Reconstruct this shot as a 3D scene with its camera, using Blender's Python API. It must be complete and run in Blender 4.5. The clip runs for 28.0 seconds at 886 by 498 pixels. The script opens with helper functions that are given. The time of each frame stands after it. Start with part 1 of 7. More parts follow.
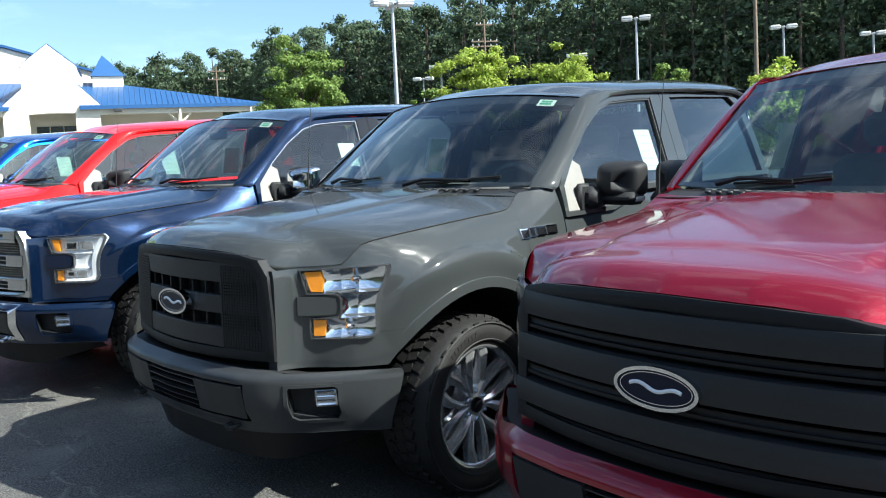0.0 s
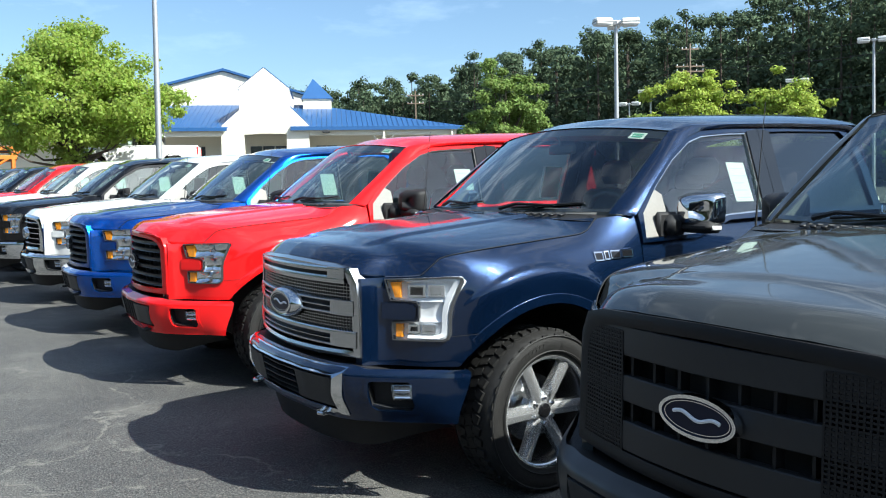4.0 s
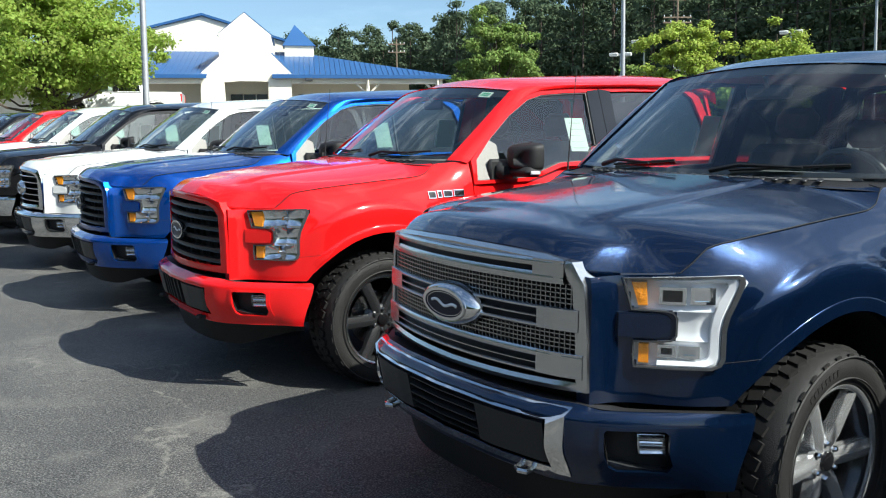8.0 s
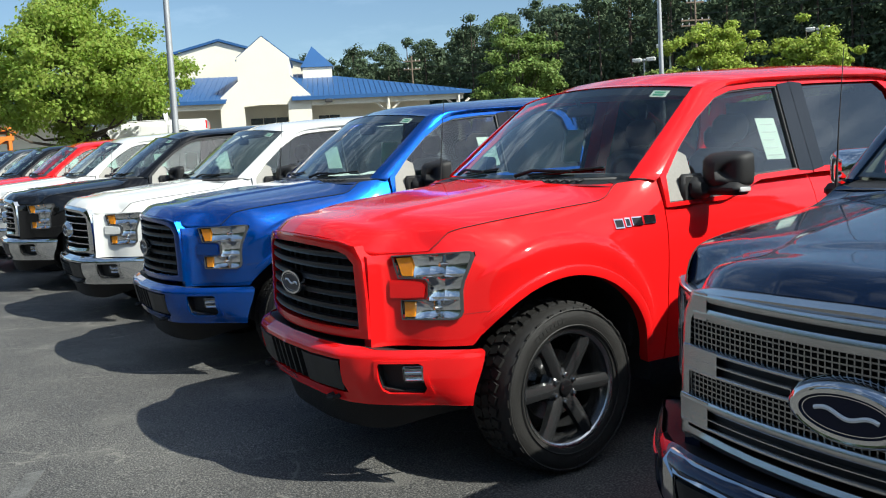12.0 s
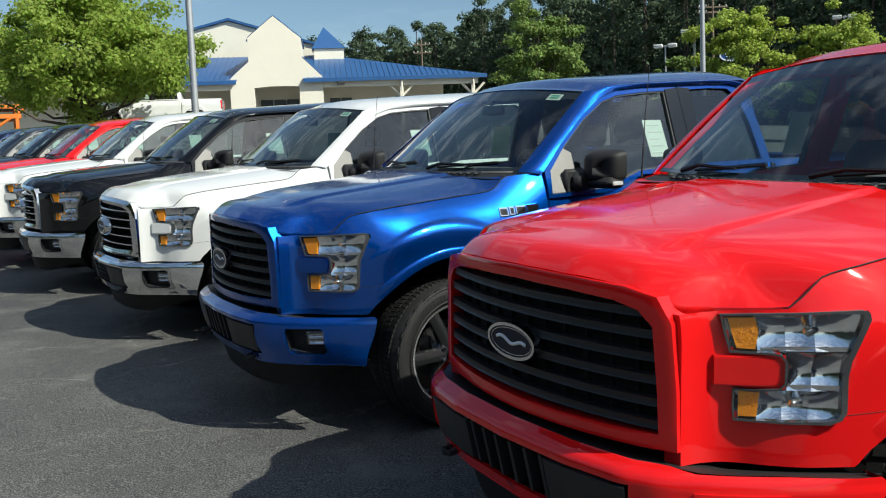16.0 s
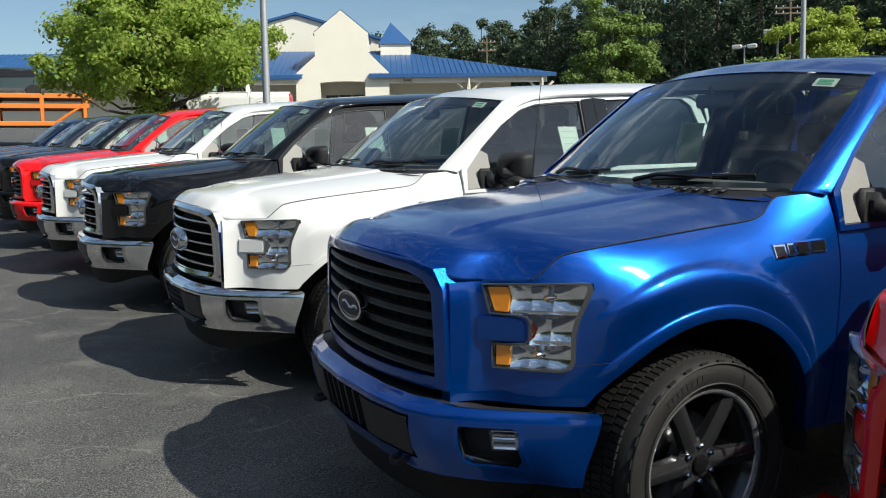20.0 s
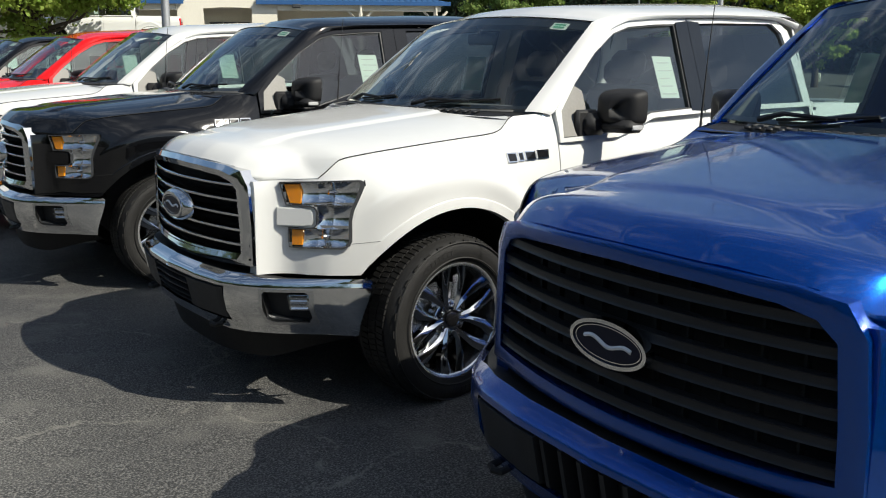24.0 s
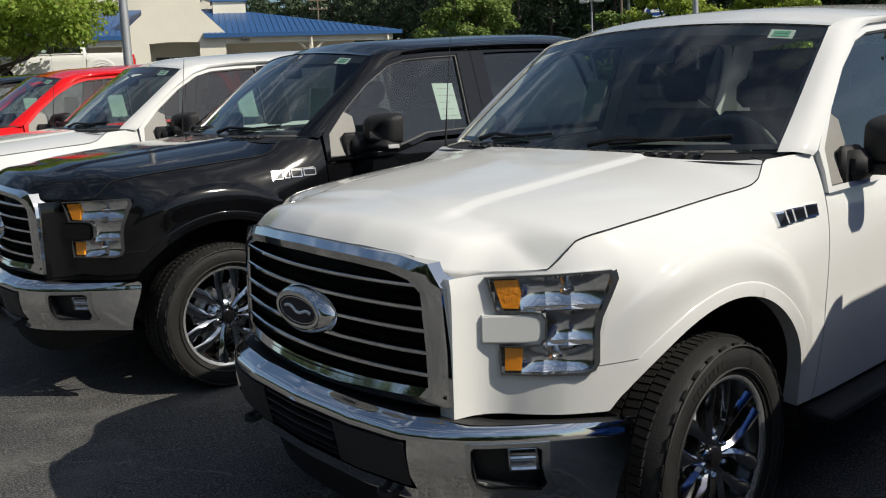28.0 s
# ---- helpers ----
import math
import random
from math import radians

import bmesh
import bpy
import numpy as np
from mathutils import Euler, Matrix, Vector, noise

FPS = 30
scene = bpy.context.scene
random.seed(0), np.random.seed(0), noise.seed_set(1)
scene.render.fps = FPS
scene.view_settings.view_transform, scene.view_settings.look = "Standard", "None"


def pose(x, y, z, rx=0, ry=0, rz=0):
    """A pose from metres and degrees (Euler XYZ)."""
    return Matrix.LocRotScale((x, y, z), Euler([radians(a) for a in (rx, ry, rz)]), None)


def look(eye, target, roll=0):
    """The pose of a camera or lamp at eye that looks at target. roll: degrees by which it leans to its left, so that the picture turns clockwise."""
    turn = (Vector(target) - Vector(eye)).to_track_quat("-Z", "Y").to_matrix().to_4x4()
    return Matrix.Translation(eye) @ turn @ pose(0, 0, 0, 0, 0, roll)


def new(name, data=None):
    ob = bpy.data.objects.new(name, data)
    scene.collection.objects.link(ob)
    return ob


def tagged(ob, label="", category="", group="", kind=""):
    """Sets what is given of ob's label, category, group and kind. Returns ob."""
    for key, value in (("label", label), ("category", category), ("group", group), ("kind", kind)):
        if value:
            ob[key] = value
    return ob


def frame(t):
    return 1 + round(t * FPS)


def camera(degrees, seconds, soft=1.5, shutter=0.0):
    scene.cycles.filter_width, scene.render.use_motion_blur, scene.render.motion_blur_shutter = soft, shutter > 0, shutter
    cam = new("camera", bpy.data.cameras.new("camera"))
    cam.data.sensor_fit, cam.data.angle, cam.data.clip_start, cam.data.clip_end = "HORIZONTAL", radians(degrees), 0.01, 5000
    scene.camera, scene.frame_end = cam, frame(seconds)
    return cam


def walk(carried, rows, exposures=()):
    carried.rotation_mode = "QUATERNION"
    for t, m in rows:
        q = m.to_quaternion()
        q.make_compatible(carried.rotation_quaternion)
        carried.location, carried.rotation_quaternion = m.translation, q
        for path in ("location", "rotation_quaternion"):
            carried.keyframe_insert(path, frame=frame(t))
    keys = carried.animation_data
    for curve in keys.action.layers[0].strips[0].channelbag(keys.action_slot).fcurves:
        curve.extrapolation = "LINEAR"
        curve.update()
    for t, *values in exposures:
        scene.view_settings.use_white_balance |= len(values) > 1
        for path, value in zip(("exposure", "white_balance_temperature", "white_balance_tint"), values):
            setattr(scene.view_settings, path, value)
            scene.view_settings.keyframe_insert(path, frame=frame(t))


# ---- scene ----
cam = camera(50.56, 28.0, 1.08)
SLOPE = 1.8  # degrees by which the lot rises along the row
LOT = pose(0, 0, 0, SLOPE, 0, 0)
ROWS = [
    (0, -0.634, 0.250, 1.480, -46.195, -5.646, 1.474),
    (0.5, -0.578, 0.505, 1.473, -45.203, -4.600, 0.060),
    (1, -0.516, 0.754, 1.471, -44.875, -3.985, -0.075),
    (1.5, -0.376, 1.002, 1.480, -42.259, -4.206, -0.243),
    (2, -0.348, 1.315, 1.472, -42.038, -7.049, -1.470),
    (2.5, -0.375, 1.556, 1.474, -40.901, -7.130, -2.022),
    (3, -0.351, 1.844, 1.470, -35.374, -4.262, -0.241),
    (3.5, -0.374, 2.104, 1.474, -34.812, -3.913, 0.021),
    (5.5, -0.445, 2.963, 1.467, -38.450, -5.273, -0.335),
    (6, -0.443, 3.175, 1.484, -41.039, -6.346, -0.227),
    (6.5, -0.340, 3.352, 1.481, -38.712, -6.979, 0.939),
    (7, -0.276, 3.564, 1.481, -37.258, -7.159, 0.804),
    (7.5, -0.336, 3.771, 1.482, -38.649, -6.512, -0.771),
    (8, -0.337, 3.998, 1.474, -36.303, -6.903, -0.505),
    (8.5, -0.287, 4.239, 1.480, -34.482, -7.282, -0.342),
    (9, -0.369, 4.440, 1.484, -37.311, -6.743, -0.934),
    (9.5, -0.405, 4.565, 1.496, -38.607, -7.997, 0.440),
    (10, -0.322, 4.774, 1.490, -37.296, -9.049, 1.186),
    (10.5, -0.275, 4.925, 1.487, -36.443, -9.293, 0.551),
    (11, -0.311, 5.144, 1.490, -38.082, -8.251, -0.592),
    (11.5, -0.314, 5.285, 1.486, -37.569, -7.218, -0.183),
    (12, -0.234, 5.486, 1.487, -35.388, -5.969, 2.144),
    (12.5, -0.220, 5.666, 1.491, -34.356, -6.732, 1.328),
    (14.5, -0.138, 6.596, 1.487, -35.006, -8.014, 1.064),
    (15, -0.138, 6.880, 1.480, -36.574, -7.535, -0.053),
    (15.5, -0.099, 7.096, 1.485, -35.450, -6.382, 1.005),
    (16, -0.034, 7.376, 1.513, -35.167, -6.856, 1.237),
    (16.5, 0.004, 7.640, 1.497, -36.581, -8.074, -0.161),
    (17, 0.029, 7.876, 1.496, -37.400, -8.469, 0.024),
    (17.5, 0.130, 8.103, 1.495, -35.511, -7.552, 1.593),
    (18, 0.192, 8.323, 1.498, -35.512, -7.816, 1.257),
    (18.5, 0.166, 8.546, 1.512, -36.710, -7.293, -0.344),
    (19, 0.232, 8.729, 1.510, -35.788, -6.430, 0.233),
    (19.5, 0.342, 8.904, 1.519, -32.386, -5.822, 1.006),
    (20, 0.364, 9.101, 1.512, -31.587, -6.899, 0.034),
    (20.5, 0.323, 9.303, 1.518, -33.600, -7.085, -0.420),
    (22.5, 0.310, 10.133, 1.521, -35.760, -6.750, -0.322),
    (23, 0.308, 10.341, 1.508, -33.903, -7.329, 0.340),
    (23.5, 0.330, 10.606, 1.504, -34.359, -9.939, 0.242),
    (24, 0.292, 10.882, 1.497, -38.734, -10.928, -0.678),
    (24.5, 0.257, 11.044, 1.506, -40.347, -10.616, -0.382),
    (25, 0.326, 11.262, 1.497, -39.558, -11.003, 0.729),
    (25.5, 0.383, 11.482, 1.494, -39.076, -12.162, 0.005),
    (26, 0.357, 11.749, 1.500, -39.764, -11.081, -0.894),
    (26.5, 0.386, 11.963, 1.506, -40.643, -10.240, 0.442),
    (27, 0.485, 12.180, 1.510, -40.337, -9.916, 0.621),
    (27.5, 0.496, 12.391, 1.513, -42.027, -9.582, 0.724),
    (28, 0.434, 12.561, 1.521, -42.111, -9.384, 1.463),
]
# stops, kelvin and tint, as the clip's camera sets them on the way
EXPO = [(0, 1.22, 6150, 2), (2, 0.95, 6150, 3), (3.5, 0.99, 6150, 3), (7, 0.90, 6250, 3), (10, 0.63, 6350, 3), (12.5, 0.55, 6400, 3), (15, 0.53, 6400, 3), (16, 0.24, 6450, 2), (18, 0.35, 6450, 2), (20, 0.22, 6550, 5), (23, 0.22, 6750, 6), (25, 0.08, 6750, 6), (28, -0.17, 6850, 8)]
walk(cam, [(t, LOT @ pose(x, y, z, 90 + pitch, roll, yaw)) for t, x, y, z, yaw, pitch, roll in ROWS], EXPO)


# ---- world, sun ----
def make_sky():
    w = bpy.data.worlds.new("sky")
    scene.world = w
    w.use_nodes = True
    nt = w.node_tree
    N, L = nt.nodes, nt.links
    sky = N.new("ShaderNodeTexSky")
    sky.sky_type, sky.sun_disc = "NISHITA", False
    sky.sun_elevation, sky.sun_rotation = radians(42), radians(157.6)
    sky.altitude, sky.air_density, sky.dust_density, sky.ozone_density = 200, 1.0, 0.9, 3.0
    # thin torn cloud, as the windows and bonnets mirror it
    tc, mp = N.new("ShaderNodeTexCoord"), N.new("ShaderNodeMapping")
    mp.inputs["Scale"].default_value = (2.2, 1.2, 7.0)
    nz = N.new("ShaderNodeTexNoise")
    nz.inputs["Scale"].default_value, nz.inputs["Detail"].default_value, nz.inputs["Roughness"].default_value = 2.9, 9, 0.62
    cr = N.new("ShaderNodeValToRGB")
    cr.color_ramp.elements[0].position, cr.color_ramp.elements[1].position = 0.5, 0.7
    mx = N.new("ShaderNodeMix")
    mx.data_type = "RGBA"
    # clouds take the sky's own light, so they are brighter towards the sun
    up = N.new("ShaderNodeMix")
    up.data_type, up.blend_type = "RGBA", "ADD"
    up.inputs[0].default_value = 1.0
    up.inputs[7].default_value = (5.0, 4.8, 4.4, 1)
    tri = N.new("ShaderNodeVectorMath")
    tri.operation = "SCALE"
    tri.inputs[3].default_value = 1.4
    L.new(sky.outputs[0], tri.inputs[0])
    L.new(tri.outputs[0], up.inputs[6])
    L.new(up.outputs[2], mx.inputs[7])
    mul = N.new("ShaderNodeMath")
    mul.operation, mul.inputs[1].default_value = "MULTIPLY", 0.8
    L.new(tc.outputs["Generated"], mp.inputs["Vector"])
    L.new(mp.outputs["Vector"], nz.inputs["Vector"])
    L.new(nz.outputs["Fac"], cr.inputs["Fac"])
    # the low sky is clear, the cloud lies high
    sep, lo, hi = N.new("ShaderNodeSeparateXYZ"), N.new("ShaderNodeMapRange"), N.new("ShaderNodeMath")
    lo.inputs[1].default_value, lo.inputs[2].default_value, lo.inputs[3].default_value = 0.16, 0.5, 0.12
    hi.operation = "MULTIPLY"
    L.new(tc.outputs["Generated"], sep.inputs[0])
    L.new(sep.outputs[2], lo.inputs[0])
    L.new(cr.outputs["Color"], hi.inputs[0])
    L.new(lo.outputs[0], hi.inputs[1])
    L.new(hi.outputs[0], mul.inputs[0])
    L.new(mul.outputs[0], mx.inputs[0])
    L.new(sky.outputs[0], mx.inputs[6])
    # thin haze glows round the sun
    dt, pw, gl, ad = N.new("ShaderNodeVectorMath"), N.new("ShaderNodeMath"), N.new("ShaderNodeVectorMath"), N.new("ShaderNodeVectorMath")
    dt.operation, pw.operation, gl.operation, ad.operation = "DOT_PRODUCT", "POWER", "SCALE", "ADD"
    dt.inputs[1].default_value = SUN_DIR.normalized()
    dt2 = N.new("ShaderNodeMath")
    dt2.operation, dt2.inputs[1].default_value = "MAXIMUM", 0.0
    pw.inputs[1].default_value = 6.0
    gl.inputs[0].default_value = (7.5, 7.1, 6.4)
    L.new(tc.outputs["Generated"], dt.inputs[0])
    L.new(dt.outputs["Value"], dt2.inputs[0])
    L.new(dt2.outputs[0], pw.inputs[0])
    tx, pm = N.new("ShaderNodeMapRange"), N.new("ShaderNodeMath")
    tx.inputs[3].default_value, tx.inputs[4].default_value = 0.4, 1.7
    pm.operation = "MULTIPLY"
    L.new(cr.outputs["Color"], tx.inputs[0])
    L.new(pw.outputs[0], pm.inputs[0])
    L.new(tx.outputs[0], pm.inputs[1])
    L.new(pm.outputs[0], gl.inputs[3])
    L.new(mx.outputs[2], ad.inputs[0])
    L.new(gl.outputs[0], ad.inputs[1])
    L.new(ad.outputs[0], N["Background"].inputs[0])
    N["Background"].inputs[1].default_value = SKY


SKY, SUN, SUN_DIR = 0.09, 5.0, Vector((0.42, -1.02, 1.0))
make_sky()
sun = new("sun", bpy.data.lights.new("sun", "SUN"))
sun.data.energy, sun.data.angle, sun.data.color = SUN, radians(0.53), (1.0, 0.955, 0.88)
sun.matrix_basis = look(SUN_DIR * 40, (0, 0, 0))


# ---- materials ----
def mat(name, col, rough=0.5, metal=0.0, coat=0.0, vary=0.0, scale=8.0, bump=0.0, bump_scale=60.0, spec=0.5, rand=0.0):
    """A Principled material whose colour drifts at two scales, with fine relief."""
    m = bpy.data.materials.new(name)
    m.use_nodes = True
    nt = m.node_tree
    N, L = nt.nodes, nt.links
    b = N["Principled BSDF"]
    b.inputs["Base Color"].default_value = (*col, 1)
    b.inputs["Roughness"].default_value, b.inputs["Metallic"].default_value = rough, metal
    b.inputs["Coat Weight"].default_value, b.inputs["Coat Roughness"].default_value = coat, 0.02
    b.inputs["Specular IOR Level"].default_value = spec
    if vary or bump or rand:
        tc = N.new("ShaderNodeTexCoord")
    if vary or rand:
        n1, n2 = N.new("ShaderNodeTexNoise"), N.new("ShaderNodeTexNoise")
        n1.inputs["Scale"].default_value, n2.inputs["Scale"].default_value = scale, scale * 11
        n1.inputs["Detail"].default_value = n2.inputs["Detail"].default_value = 5
        L.new(tc.outputs["Object"], n1.inputs["Vector"])
        L.new(tc.outputs["Object"], n2.inputs["Vector"])
        add = N.new("ShaderNodeMath")
        add.operation = "ADD"
        L.new(n1.outputs["Fac"], add.inputs[0])
        L.new(n2.outputs["Fac"], add.inputs[1])
        rg = N.new("ShaderNodeMapRange")
        rg.inputs[1].default_value, rg.inputs[2].default_value = 0.6, 1.4
        rg.inputs[3].default_value, rg.inputs[4].default_value = 1 - vary, 1 + vary
        L.new(add.outputs[0], rg.inputs[0])
        hsv = N.new("ShaderNodeHueSaturation")
        hsv.inputs["Color"].default_value = (*col, 1)
        val = rg.outputs[0]
        if rand:
            oi = N.new("ShaderNodeObjectInfo")
            rr = N.new("ShaderNodeMapRange")
            rr.inputs[3].default_value, rr.inputs[4].default_value = 1 - rand, 1 + rand
            L.new(oi.outputs["Random"], rr.inputs[0])
            mu = N.new("ShaderNodeMath")
            mu.operation = "MULTIPLY"
            L.new(val, mu.inputs[0])
            L.new(rr.outputs[0], mu.inputs[1])
            val = mu.outputs[0]
        L.new(val, hsv.inputs["Value"])
        L.new(hsv.outputs[0], b.inputs["Base Color"])
    if bump:
        nb = N.new("ShaderNodeTexNoise")
        nb.inputs["Scale"].default_value, nb.inputs["Detail"].default_value = bump_scale, 6
        L.new(tc.outputs["Object"], nb.inputs["Vector"])
        bp = N.new("ShaderNodeBump")
        bp.inputs["Strength"].default_value, bp.inputs["Distance"].default_value = bump, 0.02
        L.new(nb.outputs["Fac"], bp.inputs["Height"])
        L.new(bp.outputs[0], b.inputs["Normal"])
    return m


def paint(name, col, flake=0.0, rough=0.35):
    """Car paint: coloured base under clear coat, with orange peel and, for metallics, flakes."""
    m = mat(name, col, rough, flake, 1.0, spec=0.12 if flake else 0.0)
    nt = m.node_tree
    N, L = nt.nodes, nt.links
    b = N["Principled BSDF"]
    b.inputs["Coat Roughness"].default_value = 0.015
    tc = N.new("ShaderNodeTexCoord")
    nz = N.new("ShaderNodeTexNoise")
    nz.inputs["Scale"].default_value, nz.inputs["Detail"].default_value = 9, 3
    L.new(tc.outputs["Object"], nz.inputs["Vector"])
    bp = N.new("ShaderNodeBump")
    bp.inputs["Strength"].default_value, bp.inputs["Distance"].default_value = 0.03, 0.02
    L.new(nz.outputs["Fac"], bp.inputs["Height"])
    L.new(bp.outputs[0], b.inputs["Coat Normal"])
    # film of dust, in soft patches
    dn = N.new("ShaderNodeTexNoise")
    dn.inputs["Scale"].default_value, dn.inputs["Detail"].default_value = 2.3, 8
    L.new(tc.outputs["Object"], dn.inputs["Vector"])
    rg = N.new("ShaderNodeMapRange")
    rg.inputs[1].default_value, rg.inputs[2].default_value = 0.35, 0.75
    rg.inputs[3].default_value, rg.inputs[4].default_value = 0.045, 0.085
    L.new(dn.outputs["Fac"], rg.inputs[0])
    L.new(rg.outputs[0], b.inputs["Coat Roughness"])
    if flake:
        vo = N.new("ShaderNodeTexVoronoi")
        vo.inputs["Scale"].default_value = 900
        L.new(tc.outputs["Object"], vo.inputs["Vector"])
        b2 = N.new("ShaderNodeBump")
        b2.inputs["Strength"].default_value, b2.inputs["Distance"].default_value = 0.12, 0.002
        L.new(vo.outputs["Distance"], b2.inputs["Height"])
        L.new(b2.outputs[0], b.inputs["Normal"])
    return m


def glass(name, tint, face=0.08, rough=0.0):
    """Thin pane: tinted see-through, with gloss that grows from face towards a flat glance."""
    m = bpy.data.materials.new(name)
    m.use_nodes = True
    nt = m.node_tree
    N, L = nt.nodes, nt.links
    for n in list(N):
        if n.type == "BSDF_PRINCIPLED":
            N.remove(n)
    tr, gl, lw, pw, rg, mx = N.new("ShaderNodeBsdfTransparent"), N.new("ShaderNodeBsdfGlossy"), N.new("ShaderNodeLayerWeight"), N.new("ShaderNodeMath"), N.new("ShaderNodeMapRange"), N.new("ShaderNodeMixShader")
    tr.inputs[0].default_value = (*tint, 1)
    gl.inputs["Roughness"].default_value = rough
    gl.inputs[0].default_value = (1, 1, 1, 1)
    lw.inputs[0].default_value = 0.5
    pw.operation, pw.inputs[1].default_value = "POWER", 4.2
    rg.inputs[3].default_value = face
    L.new(lw.outputs["Facing"], pw.inputs[0])
    L.new(pw.outputs[0], rg.inputs[0])
    L.new(rg.outputs[0], mx.inputs[0])
    L.new(tr.outputs[0], mx.inputs[1])
    L.new(gl.outputs[0], mx.inputs[2])
    L.new(mx.outputs[0], N["Material Output"].inputs[0])
    return m


RUBY = paint("ruby_paint", (0.23, 0.004, 0.018), 0.45)
GREY = paint("grey_paint", (0.041, 0.045, 0.0455), 0.0)
NAVY = paint("navy_paint", (0.0035, 0.014, 0.045), 0.6, 0.25)
RED = paint("red_paint", (0.72, 0.009, 0.011), 0.0)
BLUE = paint("blue_paint", (0.0003, 0.07, 0.37), 0.8, 0.27)
WHITE = paint("white_paint", (0.7, 0.7, 0.68), 0.0)
BLACK = paint("black_paint", (0.004, 0.0042, 0.005), 0.0)
STEEL_GREY = paint("steel_grey_paint", (0.05, 0.055, 0.06), 0.5)
CHROME = mat("chrome", (0.72, 0.73, 0.74), 0.06, 1.0, bump=0.02, bump_scale=5)
SATIN = mat("satin_metal", (0.56, 0.57, 0.58), 0.26, 1.0, vary=0.05, scale=3)
PLASTIC = mat("black_plastic", (0.018, 0.018, 0.019), 0.55, vary=0.15, scale=5, bump=0.15, bump_scale=700, spec=0.3)
PLASTIC_GREY = mat("grey_plastic", (0.04, 0.041, 0.043), 0.48, vary=0.12, scale=5, bump=0.15, bump_scale=700)
GRILLE_BLACK = mat("grille_black", (0.012, 0.012, 0.013), 0.5, vary=0.15, scale=5, bump=0.1, bump_scale=700, spec=0.22)
GRILLE_GREY = mat("grille_grey", (0.022, 0.023, 0.025), 0.42, vary=0.12, scale=5, bump=0.1, bump_scale=700, spec=0.3)
MESH = mat("woven_metal", (0.3, 0.305, 0.31), 0.25, 1.0, vary=0.08, scale=9)
BUMPER_GREY = mat("bumper_grey", (0.032, 0.034, 0.036), 0.36, vary=0.1, scale=5, spec=0.35)
GLOSS_BLACK = mat("gloss_black", (0.008, 0.008, 0.009), 0.12, vary=0.1)
DARK = mat("underbody_black", (0.011, 0.011, 0.011), 0.8, vary=0.3)
RUBBER = mat("tyre_rubber", (0.017, 0.0165, 0.016), 0.58, vary=0.3, scale=6, bump=0.25, bump_scale=260, spec=0.35)
SEAL = mat("rubber_seal", (0.009, 0.009, 0.009), 0.5, vary=0.1)
AMBER = mat("amber_lens", (1.0, 0.34, 0.01), 0.2, coat=0.6, vary=0.05, scale=40, bump=0.3, bump_scale=90)
REFLECTOR = mat("lamp_reflector", (0.85, 0.86, 0.87), 0.05, 1.0, bump=0.06, bump_scale=30)
LAMP_DARK = mat("lamp_box_chrome", (0.5, 0.51, 0.52), 0.16, 0.9, vary=0.1, scale=30)
LAMP_RIM = mat("lamp_rim_smoke", (0.045, 0.047, 0.05), 0.1, coat=1.0, vary=0.08, scale=30)
LAMP_GREY = mat("lamp_housing", (0.72, 0.73, 0.74), 0.3, 0.15, vary=0.08, scale=30)
LAMP_WHITE = mat("lamp_guide", (0.75, 0.76, 0.77), 0.25, coat=0.5, vary=0.05)
EMBLEM_BLUE = mat("emblem_blue", (0.003, 0.006, 0.022), 0.35, vary=0.1, spec=0.25)
LENS = glass("lamp_lens", (0.94, 0.95, 0.96), 0.05)
SCREEN_GLASS = glass("windscreen_glass", (0.76, 0.86, 0.83), 0.08)
SIDE_GLASS = glass("side_glass", (0.66, 0.78, 0.75), 0.09)
PRIVACY = glass("privacy_glass", (0.09, 0.095, 0.1), 0.09)
CABIN = mat("cabin_grey", (0.085, 0.085, 0.085), 0.75, vary=0.2, scale=9, bump=0.1, bump_scale=300)
LINING = mat("headliner_cloth", (0.42, 0.41, 0.38), 0.9, vary=0.08, scale=10)
SEAT = mat("seat_cloth", (0.14, 0.137, 0.128), 0.85, vary=0.2, scale=12, bump=0.3, bump_scale=400)
PAPER = mat("paper", (0.78, 0.82, 0.76), 0.7, vary=0.04, scale=20)
PN, PL = PAPER.node_tree.nodes, PAPER.node_tree.links
ptr, pmx = PN.new("ShaderNodeBsdfTranslucent"), PN.new("ShaderNodeMixShader")
ptr.inputs[0].default_value, pmx.inputs[0].default_value = (0.75, 0.85, 0.76, 1), 0.45
PL.new(PN["Principled BSDF"].outputs[0], pmx.inputs[1])
PL.new(ptr.outputs[0], pmx.inputs[2])
PL.new(pmx.outputs[0], PN["Material Output"].inputs[0])
PAPER_GREEN = mat("green_print", (0.1, 0.32, 0.2), 0.7, vary=0.1)
INK = mat("grey_print", (0.52, 0.54, 0.52), 0.7, vary=0.1)
SAIL = mat("sail_trim", (0.25, 0.24, 0.22), 0.55, vary=0.12, scale=7, bump=0.1, bump_scale=500)
ALLOY = mat("machined_alloy", (0.75, 0.76, 0.77), 0.2, 0.8, vary=0.08, scale=14)
DARK_CHROME = mat("dark_chrome", (0.72, 0.73, 0.75), 0.08, 1.0, vary=0.06, scale=9)
ALLOY_DARK = mat("dark_alloy", (0.028, 0.029, 0.031), 0.25, 0.3, coat=0.6, vary=0.1)
SIGNAL = mat("mirror_signal", (0.5, 0.5, 0.5), 0.2, coat=1.0, vary=0.1)


